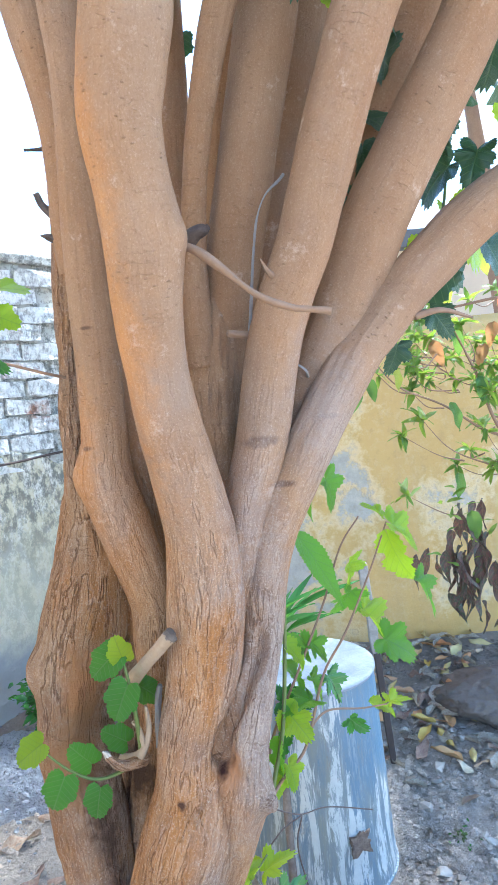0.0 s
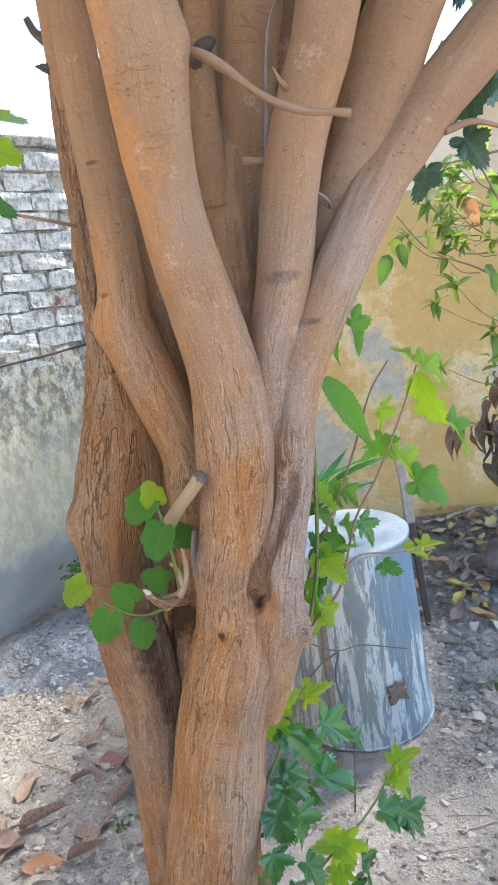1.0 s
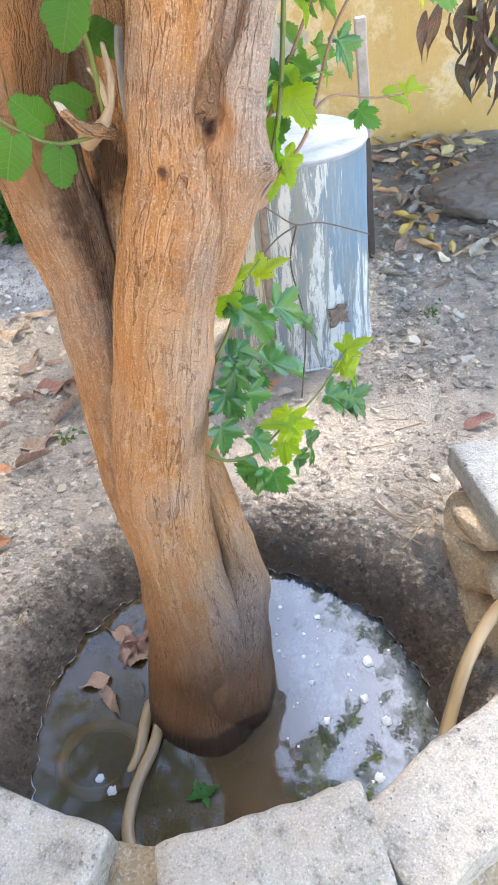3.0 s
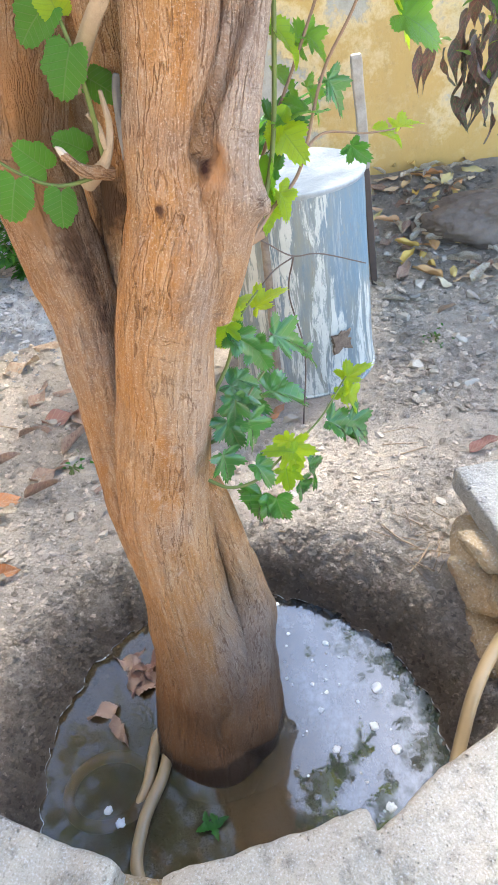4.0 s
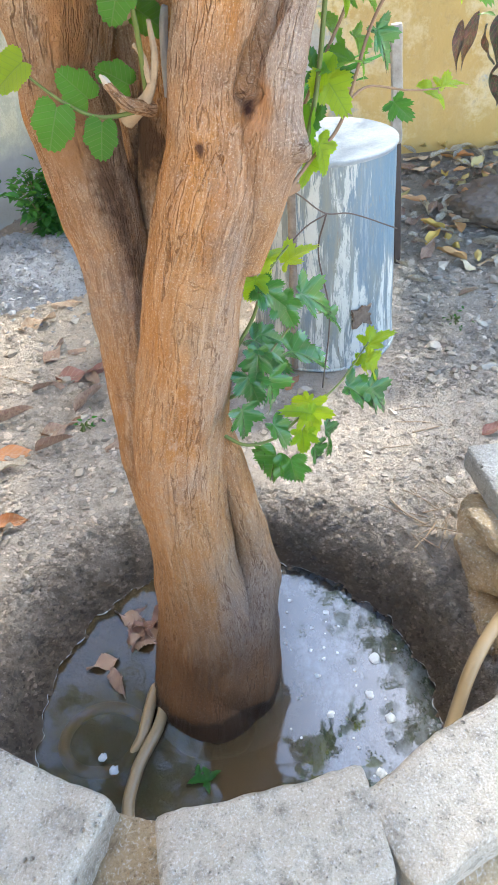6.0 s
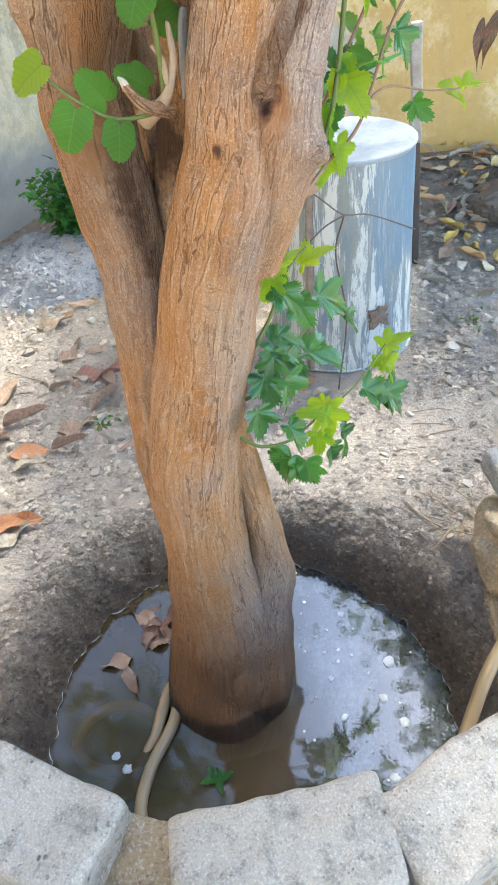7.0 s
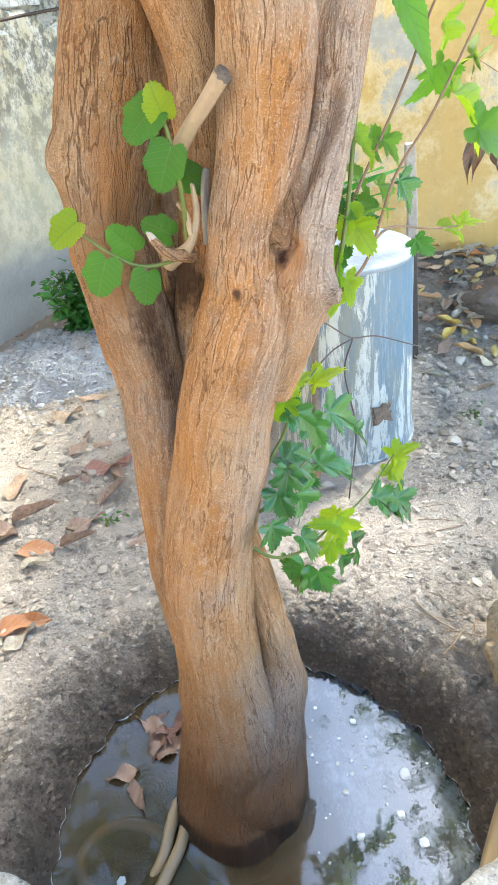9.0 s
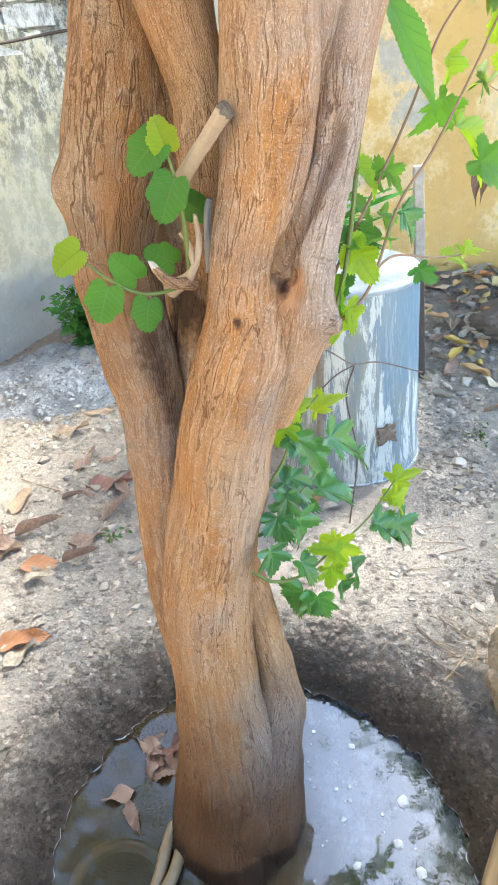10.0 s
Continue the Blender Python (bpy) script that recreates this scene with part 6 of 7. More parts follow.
LITTER_AT = [(-0.80, 1.64, 0.15, 8, "orange", "flat"), (-0.87, 1.79, 0.16, 20, "brown", "rolled"), (-0.83, 1.73, 0.14, 170, "brown", "cupped"), (-0.67, 1.645, 0.12, 15, "brown", "rolled"), (-0.645, 1.69, 0.09, 60, "brown", "arched"), (-0.77, 1.575, 0.11, 5, "pale", "cupped"), (-0.76, 1.345, 0.15, -4, "orange", "cupped"), (-0.72, 1.27, 0.10, 40, "pale", "wavy"),
             (-0.90, 2.34, 0.15, 14, "tan", "wavy"), (-0.80, 2.47, 0.12, 10, "tan", "arched"), (-0.70, 2.04, 0.17, 18, "red", "wavy"), (-0.58, 2.07, 0.12, 60, "red", "arched"), (-0.76, 2.14, 0.12, 70, "brown", "wavy"), (-0.69, 2.20, 0.12, 30, "brown", "arched"), (-0.60, 1.86, 0.15, 52, "brown", "rolled"), (-0.55, 2.0, 0.10, 120, "brown", "cupped"), (-0.46, 1.64, 0.12, 60, "brown", "arched"),
             (-0.92, 1.90, 0.13, 80, "tan", "cupped"), (-0.59, 2.22, 0.11, 65, "pale", "wavy"), (-0.68, 1.74, 0.13, 25, "brown", "wavy"), (-0.90, 1.70, 0.13, 110, "brown", "cupped"), (-0.86, 1.60, 0.12, 150, "brown", "arched"), (-0.95, 1.66, 0.14, 30, "tan", "wavy"), (-0.82, 1.30, 0.13, 75, "brown", "wavy"), (-0.66, 1.98, 0.10, 140, "brown", "arched"), (-0.77, 1.98, 0.08, 10, "brown", "rolled"),
             (0.085, 1.90, 0.09, 60, "orange", "arched"), (0.63, 1.60, 0.10, 10, "red", "cupped"), (0.60, 2.55, 0.08, 130, "pale", "rolled"), (0.53, 2.62, 0.08, 20, "brown", "arched"), (0.75, 2.35, 0.08, 10, "tan", "rolled"), (0.66, 2.46, 0.09, 165, "pale", "rolled")]
for x, y, size, turn, tone, curl in LITTER_AT:
    fallen(x, y, size, turn + r.uniform(-8, 8), DRY_MESH[tone, curl], DRY_WORDS[tone], tilt=r.uniform(-8, 2), roll=r.uniform(-8, 8))
YEL_AT = [(0.66, 2.57), (0.79, 2.77), (0.85, 2.76), (0.8, 2.91), (0.95, 3.16), (0.91, 3.04), (0.77, 3.15), (0.83, 3.5), (1.03, 3.48), (1.19, 3.41), (0.69, 2.66), (1.03, 2.84), (0.9, 3.23), (1.15, 3.26), (0.92, 3.5), (0.72, 2.78), (0.75, 2.9), (0.7, 3.3), (1.1, 3.0), (0.62, 3.2), (1.25, 3.1), (1.35, 3.3), (0.97, 3.35), (0.60, 3.35), (1.3, 2.95), (0.88, 2.6)]
for k, (x, y) in enumerate(YEL_AT):
    fallen(x, y, r.uniform(0.07, 0.12), r.uniform(0, 360), r.choice(D_YEL) if k % 3 else DRY_MESH["brown", "wavy"], "yellowed leaf fallen under the shrub" if k % 3 else "curled brown dry leaf lying on the soil", tilt=r.uniform(-15, 5), roll=r.uniform(-5, 30), z=ground_z(x, y) + 0.012)
for x, y, s, a in [(-0.335, 1.10, 0.085, 30), (-0.30, 1.115, 0.08, 150), (-0.285, 1.085, 0.075, 80), (-0.315, 1.14, 0.07, 260), (-0.345, 1.075, 0.08, 10), (-0.31, 1.065, 0.07, 110), (-0.375, 1.01, 0.07, 300), (-0.36, 1.035, 0.06, 200), (-0.35, 1.12, 0.06, 60), (-0.265, 1.11, 0.06, 330)]:
    fallen(x, y, s * 1.3, a, r.choice(D_WET), "soaked brown leaf floating on the water", "floating leaves", z=WATER_Z - 0.003, tilt=r.uniform(-6, 6), roll=r.uniform(-10, 10))

for k, (x, y, s) in enumerate([(0.60, 2.08, 0.05), (-0.575, 1.81, 0.055), (-0.70, 2.38, 0.035), (0.65, 2.02, 0.03), (0.15, 1.88, 0.05), (-0.47, 1.70, 0.03), (0.40, 1.72, 0.025), (-0.52, 1.55, 0.03), (0.80, 2.2, 0.04), (-0.42, 1.47, 0.03), (0.55, 1.9, 0.025), (0.9, 2.3, 0.04), (-0.9, 2.2, 0.04), (0.72, 2.45, 0.035), (0.30, 1.55, 0.022), (0.5, 1.42, 0.03), (-0.78, 2.1, 0.03), (0.95, 2.62, 0.045), (0.62, 2.9, 0.05), (0.33, 1.45, 0.02)]):
    ob = part("stone", split_stone((s * 1.15, s * 0.9, s * 0.65), 50 + k, s * 0.06, 14), STONE, smooth=False)
    ob.matrix_basis = pose(x, y, ground_z(x, y) + s * 0.1, r.uniform(-10, 10), r.uniform(-10, 10), r.uniform(0, 360))
    tagged(ob, "loose grey stone lying on the soil", "stone", "loose stones")


for k in range(64):
    x, y = (r.uniform(0.5, 1.0), r.uniform(1.9, 3.2)) if k < 56 else (r.uniform(-1.0, -0.4), r.uniform(1.5, 2.3))
    s = r.uniform(0.018, 0.05)
    if math.hypot(x - 0.24, y - 2.22) < 0.29:
        continue
    ob = part("stone", split_stone((s * 1.15, s * 0.85, s * 0.6), 150 + k, s * 0.06, 12), STONE, smooth=False)
    ob.matrix_basis = pose(x, y, ground_z(x, y) + s * 0.08, r.uniform(-10, 10), r.uniform(-10, 10), r.uniform(0, 360))
    tagged(ob, "loose grey stone lying on the soil", "stone", "loose stones")
for k in range(110):
    x, y = r.uniform(0.52, 1.15), 3.42 - 0.95 * r.random() ** 1.4
    fallen(x, y, r.uniform(0.06, 0.125), r.uniform(0, 360), r.choice(D_YEL) if k % 3 == 0 else DRY_MESH[("tan", "pale", "pale", "orange", "brown", "pale")[k % 6], ("wavy", "cupped", "arched", "rolled")[k % 4]], "yellowed leaf fallen under the shrub" if k % 3 == 0 else "curled dry leaf lying on the soil under the shrub", tilt=r.uniform(-15, 5), roll=r.uniform(-5, 30), z=ground_z(x, y) + 0.012)

CLOD = [(1, 0, 0), (-1, 0, 0), (0, 1, 0), (0, -1, 0), (0, 0, 0.8), (0, 0, -0.6), (0.65, 0.65, 0.4), (-0.65, 0.65, 0.4), (-0.65, -0.65, 0.4), (0.65, -0.65, 0.4)]
CLOD_TRI = [(4, 6, 7), (4, 7, 8), (4, 8, 9), (4, 9, 6), (6, 0, 2), (6, 2, 7), (7, 2, 1), (7, 1, 8), (8, 1, 3), (8, 3, 9), (9, 3, 0), (9, 0, 6), (5, 2, 0), (5, 1, 2), (5, 3, 1), (5, 0, 3)]


def clod(verts, faces, g, at, s):
    """Adds one uneven crumb of half-width s to the lists of a mesh."""
    m = Matrix.Translation(at) @ Euler((g.uniform(-0.5, 0.5), g.uniform(-0.5, 0.5), g.uniform(0, 6.3))).to_matrix().to_4x4()
    sc = (s * g.uniform(0.7, 1.35), s * g.uniform(0.6, 1.0), s * g.uniform(0.45, 0.85))
    b = len(verts)
    verts += [m @ Vector([p[k] * sc[k] * g.uniform(0.72, 1.2) for k in range(3)]) for p in CLOD]
    faces += [(b + i, b + j, b + k) for i, j, k in CLOD_TRI]


def scatter_pebbles(name, count, lo, hi, seed, label, area=((-1.6, 1.7), (0.9, 3.4))):
    """Small stones and crumbs over the bare soil, as one mesh."""
    g = random.Random(seed)
    verts, faces = [], []
    done = 0
    while done < count:
        x, y = g.uniform(*area[0]), g.uniform(*area[1])
        if g.random() > 1.5 / (0.4 + y) or math.hypot((x - PIT[0]) / PIT_R[0], (y - PIT[1]) / PIT_R[1]) < 1.3 or math.hypot(x - 0.24, y - 2.22) < 0.25:
            continue
        if noise.noise(Vector((x * 2.5, y * 2.5, 8.0))) + g.uniform(-0.35, 0.6) < 0:
            continue
        done += 1
        s = lo * (hi / lo) ** (g.random() ** 3.8)
        clod(verts, faces, g, (x, y, ground_z(x, y) + s * 0.05), s)
    me = bpy.data.meshes.new(name)
    me.from_pydata(verts, [], faces)
    return tagged(part_of(name, me, CRUMBS, smooth=False), label, "gravel", kind="stuff")


scatter_pebbles("gravel", 52000, 0.0019, 0.016, 5, "small grey pebbles and crumbs of earth on dry soil")
scatter_pebbles("rubble", 3600, 0.005, 0.024, 35, "grey stone chips and clods strewn beside the drum", ((0.45, 1.3), (1.8, 3.42)))
scatter_pebbles("rubble", 2600, 0.004, 0.016, 36, "small stones and clods of earth among the fallen leaves", ((-1.1, -0.3), (1.25, 2.5)))


def bank_clods():
    """Wet crumbs of earth on the slope of the pit, as one mesh."""
    g = random.Random(8)
    verts, faces = [], []
    for _ in range(24000):
        a, rho = g.uniform(-0.6, 3.8), g.uniform(0.99, 1.42)
        x, y = PIT[0] + PIT_R[0] * rho * math.cos(a), PIT[1] + PIT_R[1] * rho * math.sin(a)
        s = 0.0014 * (7.0 ** (g.random() ** 2.6))
        clod(verts, faces, g, (x, y, ground_z(x, y) + s * 0.1), s)
    me = bpy.data.meshes.new("earth_crumbs")
    me.from_pydata(verts, [], faces)
    return tagged(part_of("earth_crumbs", me, CRUMBS, smooth=False), "crumbs of dark wet earth on the pit's bank", "soil", kind="stuff")


bank_clods()


def scum_line():
    """The pale line of scum that the water leaves on the bank."""
    pts = []
    for a in np.linspace(-0.2, 3.9, 180):
        rho = 0.9
        while rho < 1.35 and ground_z(PIT[0] + PIT_R[0] * rho * math.cos(a), PIT[1] + PIT_R[1] * rho * math.sin(a)) < WATER_Z:
            rho += 0.004
        pts.append((PIT[0] + PIT_R[0] * rho * math.cos(a), PIT[1] + PIT_R[1] * rho * math.sin(a), WATER_Z + 0.001, 0.0012 * (0.4 + abs(noise.noise(Vector((a * 9, 0, 0)))) * 2)))
    return tagged(part("scum_line", tube(pts, 800, 6), FOAM), "thin pale line of scum along the water's edge", "scum")


scum_line()


def make_ash():
    """A low heap of grey wood ash with crumbs."""
    bm = bmesh.new()
    n = 120
    g = [[None] * (n + 1) for _ in range(n + 1)]
    for i in range(n + 1):
        for j in range(n + 1):
            x, y = -1.42 + 1.05 * i / n, 2.3 + 0.75 * j / n
            d = math.hypot((x + 0.96) / 0.42, (y - 2.72) / 0.30) + 0.25 * noise.noise(Vector((x * 5, y * 5, 1)))
            up = 0.10 * max(0.0, 1 - d * d) - 0.012 * smoothstep(0.7, 1.1, d) * 2
            up += 0.034 * noise.noise(Vector((x * 22, y * 22, 2))) * max(0.0, 1.1 - d) + 0.022 * noise.noise(Vector((x * 55, y * 55, 3))) * max(0.0, 1.1 - d)
            g[i][j] = bm.verts.new((x, y, ground_z(x, y) + up))
    for i in range(n):
        for j in range(n):
            bm.faces.new((g[i][j], g[i + 1][j], g[i + 1][j + 1], g[i][j + 1]))
    return tagged(part("ash_mound", bm, ASH), "low heap of pale grey wood ash on the soil", "ash heap")


make_ash()


def ash_crumbs():
    g = random.Random(15)
    verts, faces = [], []
    for _ in range(2600):
        x, y = g.gauss(-0.96, 0.24), g.gauss(2.70, 0.18)
        d = math.hypot((x + 0.96) / 0.42, (y - 2.72) / 0.30)
        s = 0.0022 * (7.5 ** (g.random() ** 3.0))
        clod(verts, faces, g, (x, y, ground_z(x, y) + 0.10 * max(0.0, 1 - d * d) - s * 0.2), s)
    me = bpy.data.meshes.new("ash_crumbs")
    me.from_pydata(verts, [], faces)
    return tagged(part_of("ash_crumbs", me, each_material("ash_and_char", (0.30, 0.31, 0.33), (0.25, 0.25, 0.265), (0.12, 0.115, 0.115), (0.34, 0.35, 0.37), (0.20, 0.195, 0.20), islands=True), smooth=False), "lumps of pale ash and char on the heap", "ash", kind="stuff")


ash_crumbs()


def soil_mound():
    bm = bmesh.new()
    bmesh.ops.create_icosphere(bm, subdivisions=6, radius=1.0)
    for v in bm.verts:
        p = v.co.copy()
        k = 1 + 0.25 * noise.noise(p * 1.6) + 0.07 * noise.noise(p * 5) + 0.05 * noise.noise(p * 13) + 0.035 * noise.noise(p * 30)
        v.co = Vector((p.x * 0.27 * k, p.y * 0.20 * k, max(-0.05, p.z * 0.13 * k)))
    # The earth's dark colour includes the shadow under the shrub.
    ob = part("earth_mound", bm, plain_material("shaded_earth", (0.13, 0.10, 0.078), (0.23, 0.185, 0.15), 0.95, 45, 1.0))
    ob.location = (1.13, 2.92, ground_z(1.13, 2.92))
    return tagged(ob, "mound of earth under the shrub, coloured dark for its shade", "earth mound")


soil_mound()

# foam on the water
FOAM_AT = [(0.243, 1.003, 0.014), (0.217, 0.916, 0.011), (0.254, 0.862, 0.012), (0.128, 0.876, 0.009), (0.107, 0.967, 0.007), (0.126, 1.007, 0.005), (0.096, 1.032, 0.005), (0.143, 1.134, 0.008), (0.034, 1.268, 0.006), (0.216, 0.75, 0.010), (-0.36, 0.805, 0.009), (-0.333, 0.778, 0.011)]
g = random.Random(12)
FOAM_AT += [(g.uniform(0.03, 0.30), g.uniform(0.72, 1.18), g.uniform(0.002, 0.005)) for _ in range(26)]
for k, (x, y, s) in enumerate(FOAM_AT):
    bm = bmesh.new()
    bmesh.ops.create_icosphere(bm, subdivisions=3, radius=s * 0.9)
    for v in bm.verts:
        d = v.co.normalized()
        v.co *= 1 + 0.5 * noise.noise(d * 1.6 + Vector((k * 3.1, 0, 0))) + 0.35 * noise.noise(d * 4.5 + Vector((k, 0, 0)))
        v.co.z *= 0.15
    ob = part("foam_patch", bm, FOAM)
    ob.location = (x, y, WATER_Z + 0.001)
    tagged(ob, "small patch of white foam floating on the water", "foam", "foam patches")

# a green sprig floating near the blocks
sprig = thing("floating_sprig", "small green sprig floating on the muddy water", "sprig", at=(-0.168, 0.75, WATER_Z))
part("stem", tube([(0, 0, 0.002), (0.02, 0.0, 0.004), (0.04, 0.01, 0.006)], 12, 6, r=0.0015), STEM_GREEN, sprig)
for k in range(6):
    part_of("leaf", M_OLD[3], None, sprig, m=aim((0.01 + 0.006 * k, 0, 0.006), (math.cos(k * 1.7), math.sin(k * 1.7), 0.5), 0.028, 0))


# ---------------------------------------------------------------- post, wires
def make_post():
    p = thing("fence_post", "weathered post, white above and dark below, standing behind the drum", "post", at=(0.565, 2.6, 0.07))
    tilt = math.degrees(math.atan2(-0.047, 0.734))
    o = part("upper_post", rough_block((0.036, 0.030, 0.36), 71, 0.2, 0.004, 16), POST, p, "peeling white paint")
    o.matrix_basis = pose(-0.041, 0, 0.63, 0, tilt, 0)
    o = part("lower_post", rough_block((0.026, 0.022, 0.50), 72, 0.2, 0.003, 12), BLACKENED, p, "dark rusted iron")
    o.matrix_basis = pose(-0.012, 0, 0.21, 0, tilt, 0)


make_post()
w = tube([(0.07, 1.1, 0.93), (0.106, 1.12, 0.904), (0.15, 1.18, 0.85), (0.20, 1.23, 0.825), (0.287, 1.3, 0.765)], 40, 6, r=0.0012)
tree_part("stub", w, WIRE, "thin dry vine twig")
w = tube([(0.152, 1.18, 0.848), (0.141, 1.2, 0.776), (0.157, 1.18, 0.671), (0.142, 1.16, 0.535)], 40, 6, r=0.0015)
tree_part("stub", w, WIRE, "thin hanging twig")
w = tube([(0.152, 1.18, 0.848), (0.12, 1.17, 0.835), (0.085, 1.15, 0.81)], 20, 6, r=0.0012)
tree_part("stub", w, WIRE, "")


def along_wall(u, z, out=0.0):
    p = LW0 + LWD * u + LWN * out
    return (p.x, p.y, z)


bm = tube([along_wall(-1.4, 1.30, 0.03), along_wall(-0.4, 1.325, 0.025), along_wall(0.3, 1.355, 0.025), along_wall(0.5, 1.37, 0.03), along_wall(0.79, 1.39, 0.03)], 60, 8, r=0.006)
tagged(part("wall_cable", bm, BLACKENED), "dark cable strung along the old wall", "cable")


# ---------------------------------------------------------------- shrubs
def shrub():
    s = thing("garden_shrub", "sprawling shrub of small green and large bronze leaves by the wall", "shrub", at=(1.75, 2.95, 0.12))
    inv = Matrix.Translation(s.location).inverted()
    g = random.Random(33)

    def put(ob):
        ob.matrix_parent_inverse = inv
        return ob

    def branch(pts, r0):
        return put(part("branch", tube([(*p, r0 * (1 - 0.75 * k / (len(pts) - 1))) for k, p in enumerate(pts)], 12 * len(pts), 8, ridges=0.0006), STEM_BROWN, s))

    branch([(1.75, 2.95, 0.1), (1.70, 2.92, 0.7), (1.62, 2.88, 1.3), (1.50, 2.85, 1.75), (1.35, 2.8, 2.05)], 0.022)
    branch([(1.66, 2.9, 1.0), (1.3, 2.7, 1.2), (1.09, 2.6, 1.33), (1.0, 2.6, 1.58), (0.9, 2.6, 1.81)], 0.011)
    branch([(1.62, 2.88, 1.2), (1.25, 2.7, 1.28), (1.06, 2.65, 1.33), (0.89, 2.65, 1.45), (0.72, 2.65, 1.54), (0.61, 2.65, 1.68)], 0.008)
    branch([(1.5, 2.85, 1.75), (1.2, 2.4, 1.80), (0.98, 2.2, 1.79), (0.79, 2.2, 1.77), (0.63, 2.2, 1.76)], 0.008)

    def rosette(at, from_, size, count):
        at, from_ = Vector(at), Vector(from_)
        mid = (at + from_) / 2 + Vector((g.gauss(0, 0.02), g.gauss(0, 0.02), -0.03))
        b = branch([from_, mid, at], 0.0035)
        axis = (at - mid).normalized()
        for k in range(count):
            a = k * 2.4 + g.uniform(-0.4, 0.4)
            way = axis * g.uniform(0.1, 0.9) + Vector((math.cos(a), 0.5 * math.sin(a), math.sin(a)))
            part_of("leaf", g.choice(SLIM), None, b, m=aim(at - axis * g.uniform(0, 0.03), way, size * g.uniform(0.7, 1.2), g.uniform(-50, 50)))

    for at, root in (((0.8, 2.7, 1.42), (1.08, 2.7, 1.19)), ((0.72, 2.7, 1.35), (0.97, 2.7, 1.22)), ((0.72, 2.7, 1.11), (0.93, 2.72, 1.0)), ((0.93, 2.7, 1.21), (1.2, 2.75, 1.15)), ((1.08, 2.7, 1.19), (1.4, 2.8, 1.1)), ((0.64, 2.7, 1.61), (0.8, 2.66, 1.5)), ((1.03, 2.7, 1.54), (1.2, 2.75, 1.4)), ((0.73, 2.7, 1.71), (0.9, 2.66, 1.6)), ((0.99, 2.7, 1.77), (1.0, 2.62, 1.58))):
        rosette(at, root, 0.068, 8)
    for _ in range(64):
        x = 0.70 + 0.75 * g.random() ** 0.7
        z = g.uniform(1.15, 1.9) if x > 1.0 else g.uniform(1.5, 1.85)
        at = Vector((x, g.uniform(2.5, 2.9), z))
        rosette(at, at + Vector((g.uniform(0.05, 0.22), g.uniform(-0.02, 0.1), g.uniform(-0.15, 0.05))), 0.06, 9)
    # single broad leaves, some turning
    for k, (x, y, z) in enumerate([(0.9, 2.6, 1.41), (0.91, 2.6, 1.14), (0.95, 2.6, 0.99), (0.85, 2.6, 1.65), (1.05, 2.6, 1.62), (1.09, 2.6, 1.7), (0.7, 2.6, 1.56), (0.56, 2.6, 1.50), (0.60, 2.6, 1.53), (0.58, 2.62, 1.55), (1.05, 2.6, 1.98), (0.93, 2.6, 1.89), (0.94, 2.6, 1.68), (1.0, 2.55, 1.5), (1.1, 2.6, 1.45), (1.12, 2.55, 1.85)]):
        tone = (BROAD_GREEN, BROAD_GREEN, BROAD_GREEN, BROAD_RUST, BROAD_RUST, BROAD_RUST, BROAD_PALE, BROAD_GREEN, BROAD_GREEN, BROAD_PALE, BROAD_PALE, BROAD_PALE)[k % 12]
        put(part_of("leaf", tone, None, s, m=face((x, y, z + 0.05), (g.uniform(-0.5, 0.5), g.uniform(-0.3, 0.1), -1), (g.uniform(-0.6, 0.6), -1, 0.4), g.uniform(0.09, 0.13))))
    # large bronze leaves that hang in a tuft
    for k in range(44):
        c = Vector((0.945, 2.72, 0.87)) if k < 36 else Vector((1.10, 2.7, 0.84))
        p = c + Vector((g.gauss(0, 0.06), g.gauss(0, 0.06), g.gauss(-0.02, 0.10)))
        put(part_of("leaf", g.choice(DROOPY), None, s, "large drooping bronze leaf" if k == 0 else "", m=aim(p, (g.uniform(-0.5, 0.5), g.uniform(-0.5, 0.2), -1), g.uniform(0.12, 0.18), g.uniform(-80, 80))))
    for k in range(24):
        p = Vector((0.92, 2.68, 0.92)) + Vector((g.gauss(0, 0.08), g.gauss(0, 0.05), g.gauss(0, 0.09)))
        put(part_of("leaf", SLIM[0], None, s, m=aim(p, (g.uniform(-1, 1), g.uniform(-0.7, 0.3), g.uniform(0, 1)), g.uniform(0.04, 0.07), g.uniform(-60, 60))))


shrub()


def weed(name, at, spread, count, size, meshes, label, seed, up=0.5):
    s = thing(name, label, "weed", at=(at[0], at[1], ground_z(at[0], at[1])))
    g = random.Random(seed)
    for k in range(7):
        a = g.uniform(0, 6.3)
        top = (spread[0] * 0.6 * math.cos(a), spread[0] * 0.6 * math.sin(a), spread[1] * g.uniform(0.6, 1.0))
        st = part("stem", tube([(0.02 * math.cos(a), 0.02 * math.sin(a), 0), (top[0] * 0.5, top[1] * 0.5, top[2] * 0.6), top], 14, 6, r=0.0025), STEM_GREEN, s)
        for _ in range(count // 7):
            u = g.uniform(0.2, 1.0)
            p = Vector((top[0] * u, top[1] * u, top[2] * u)) + Vector((g.gauss(0, 0.03), g.gauss(0, 0.03), g.gauss(0, 0.02)))
            part_of("leaf", g.choice(meshes), None, st, m=aim(p, (g.uniform(-1, 1), g.uniform(-1, 0.6), g.uniform(-0.3, up)), size * g.uniform(0.7, 1.3), g.uniform(-50, 50)))
    return s


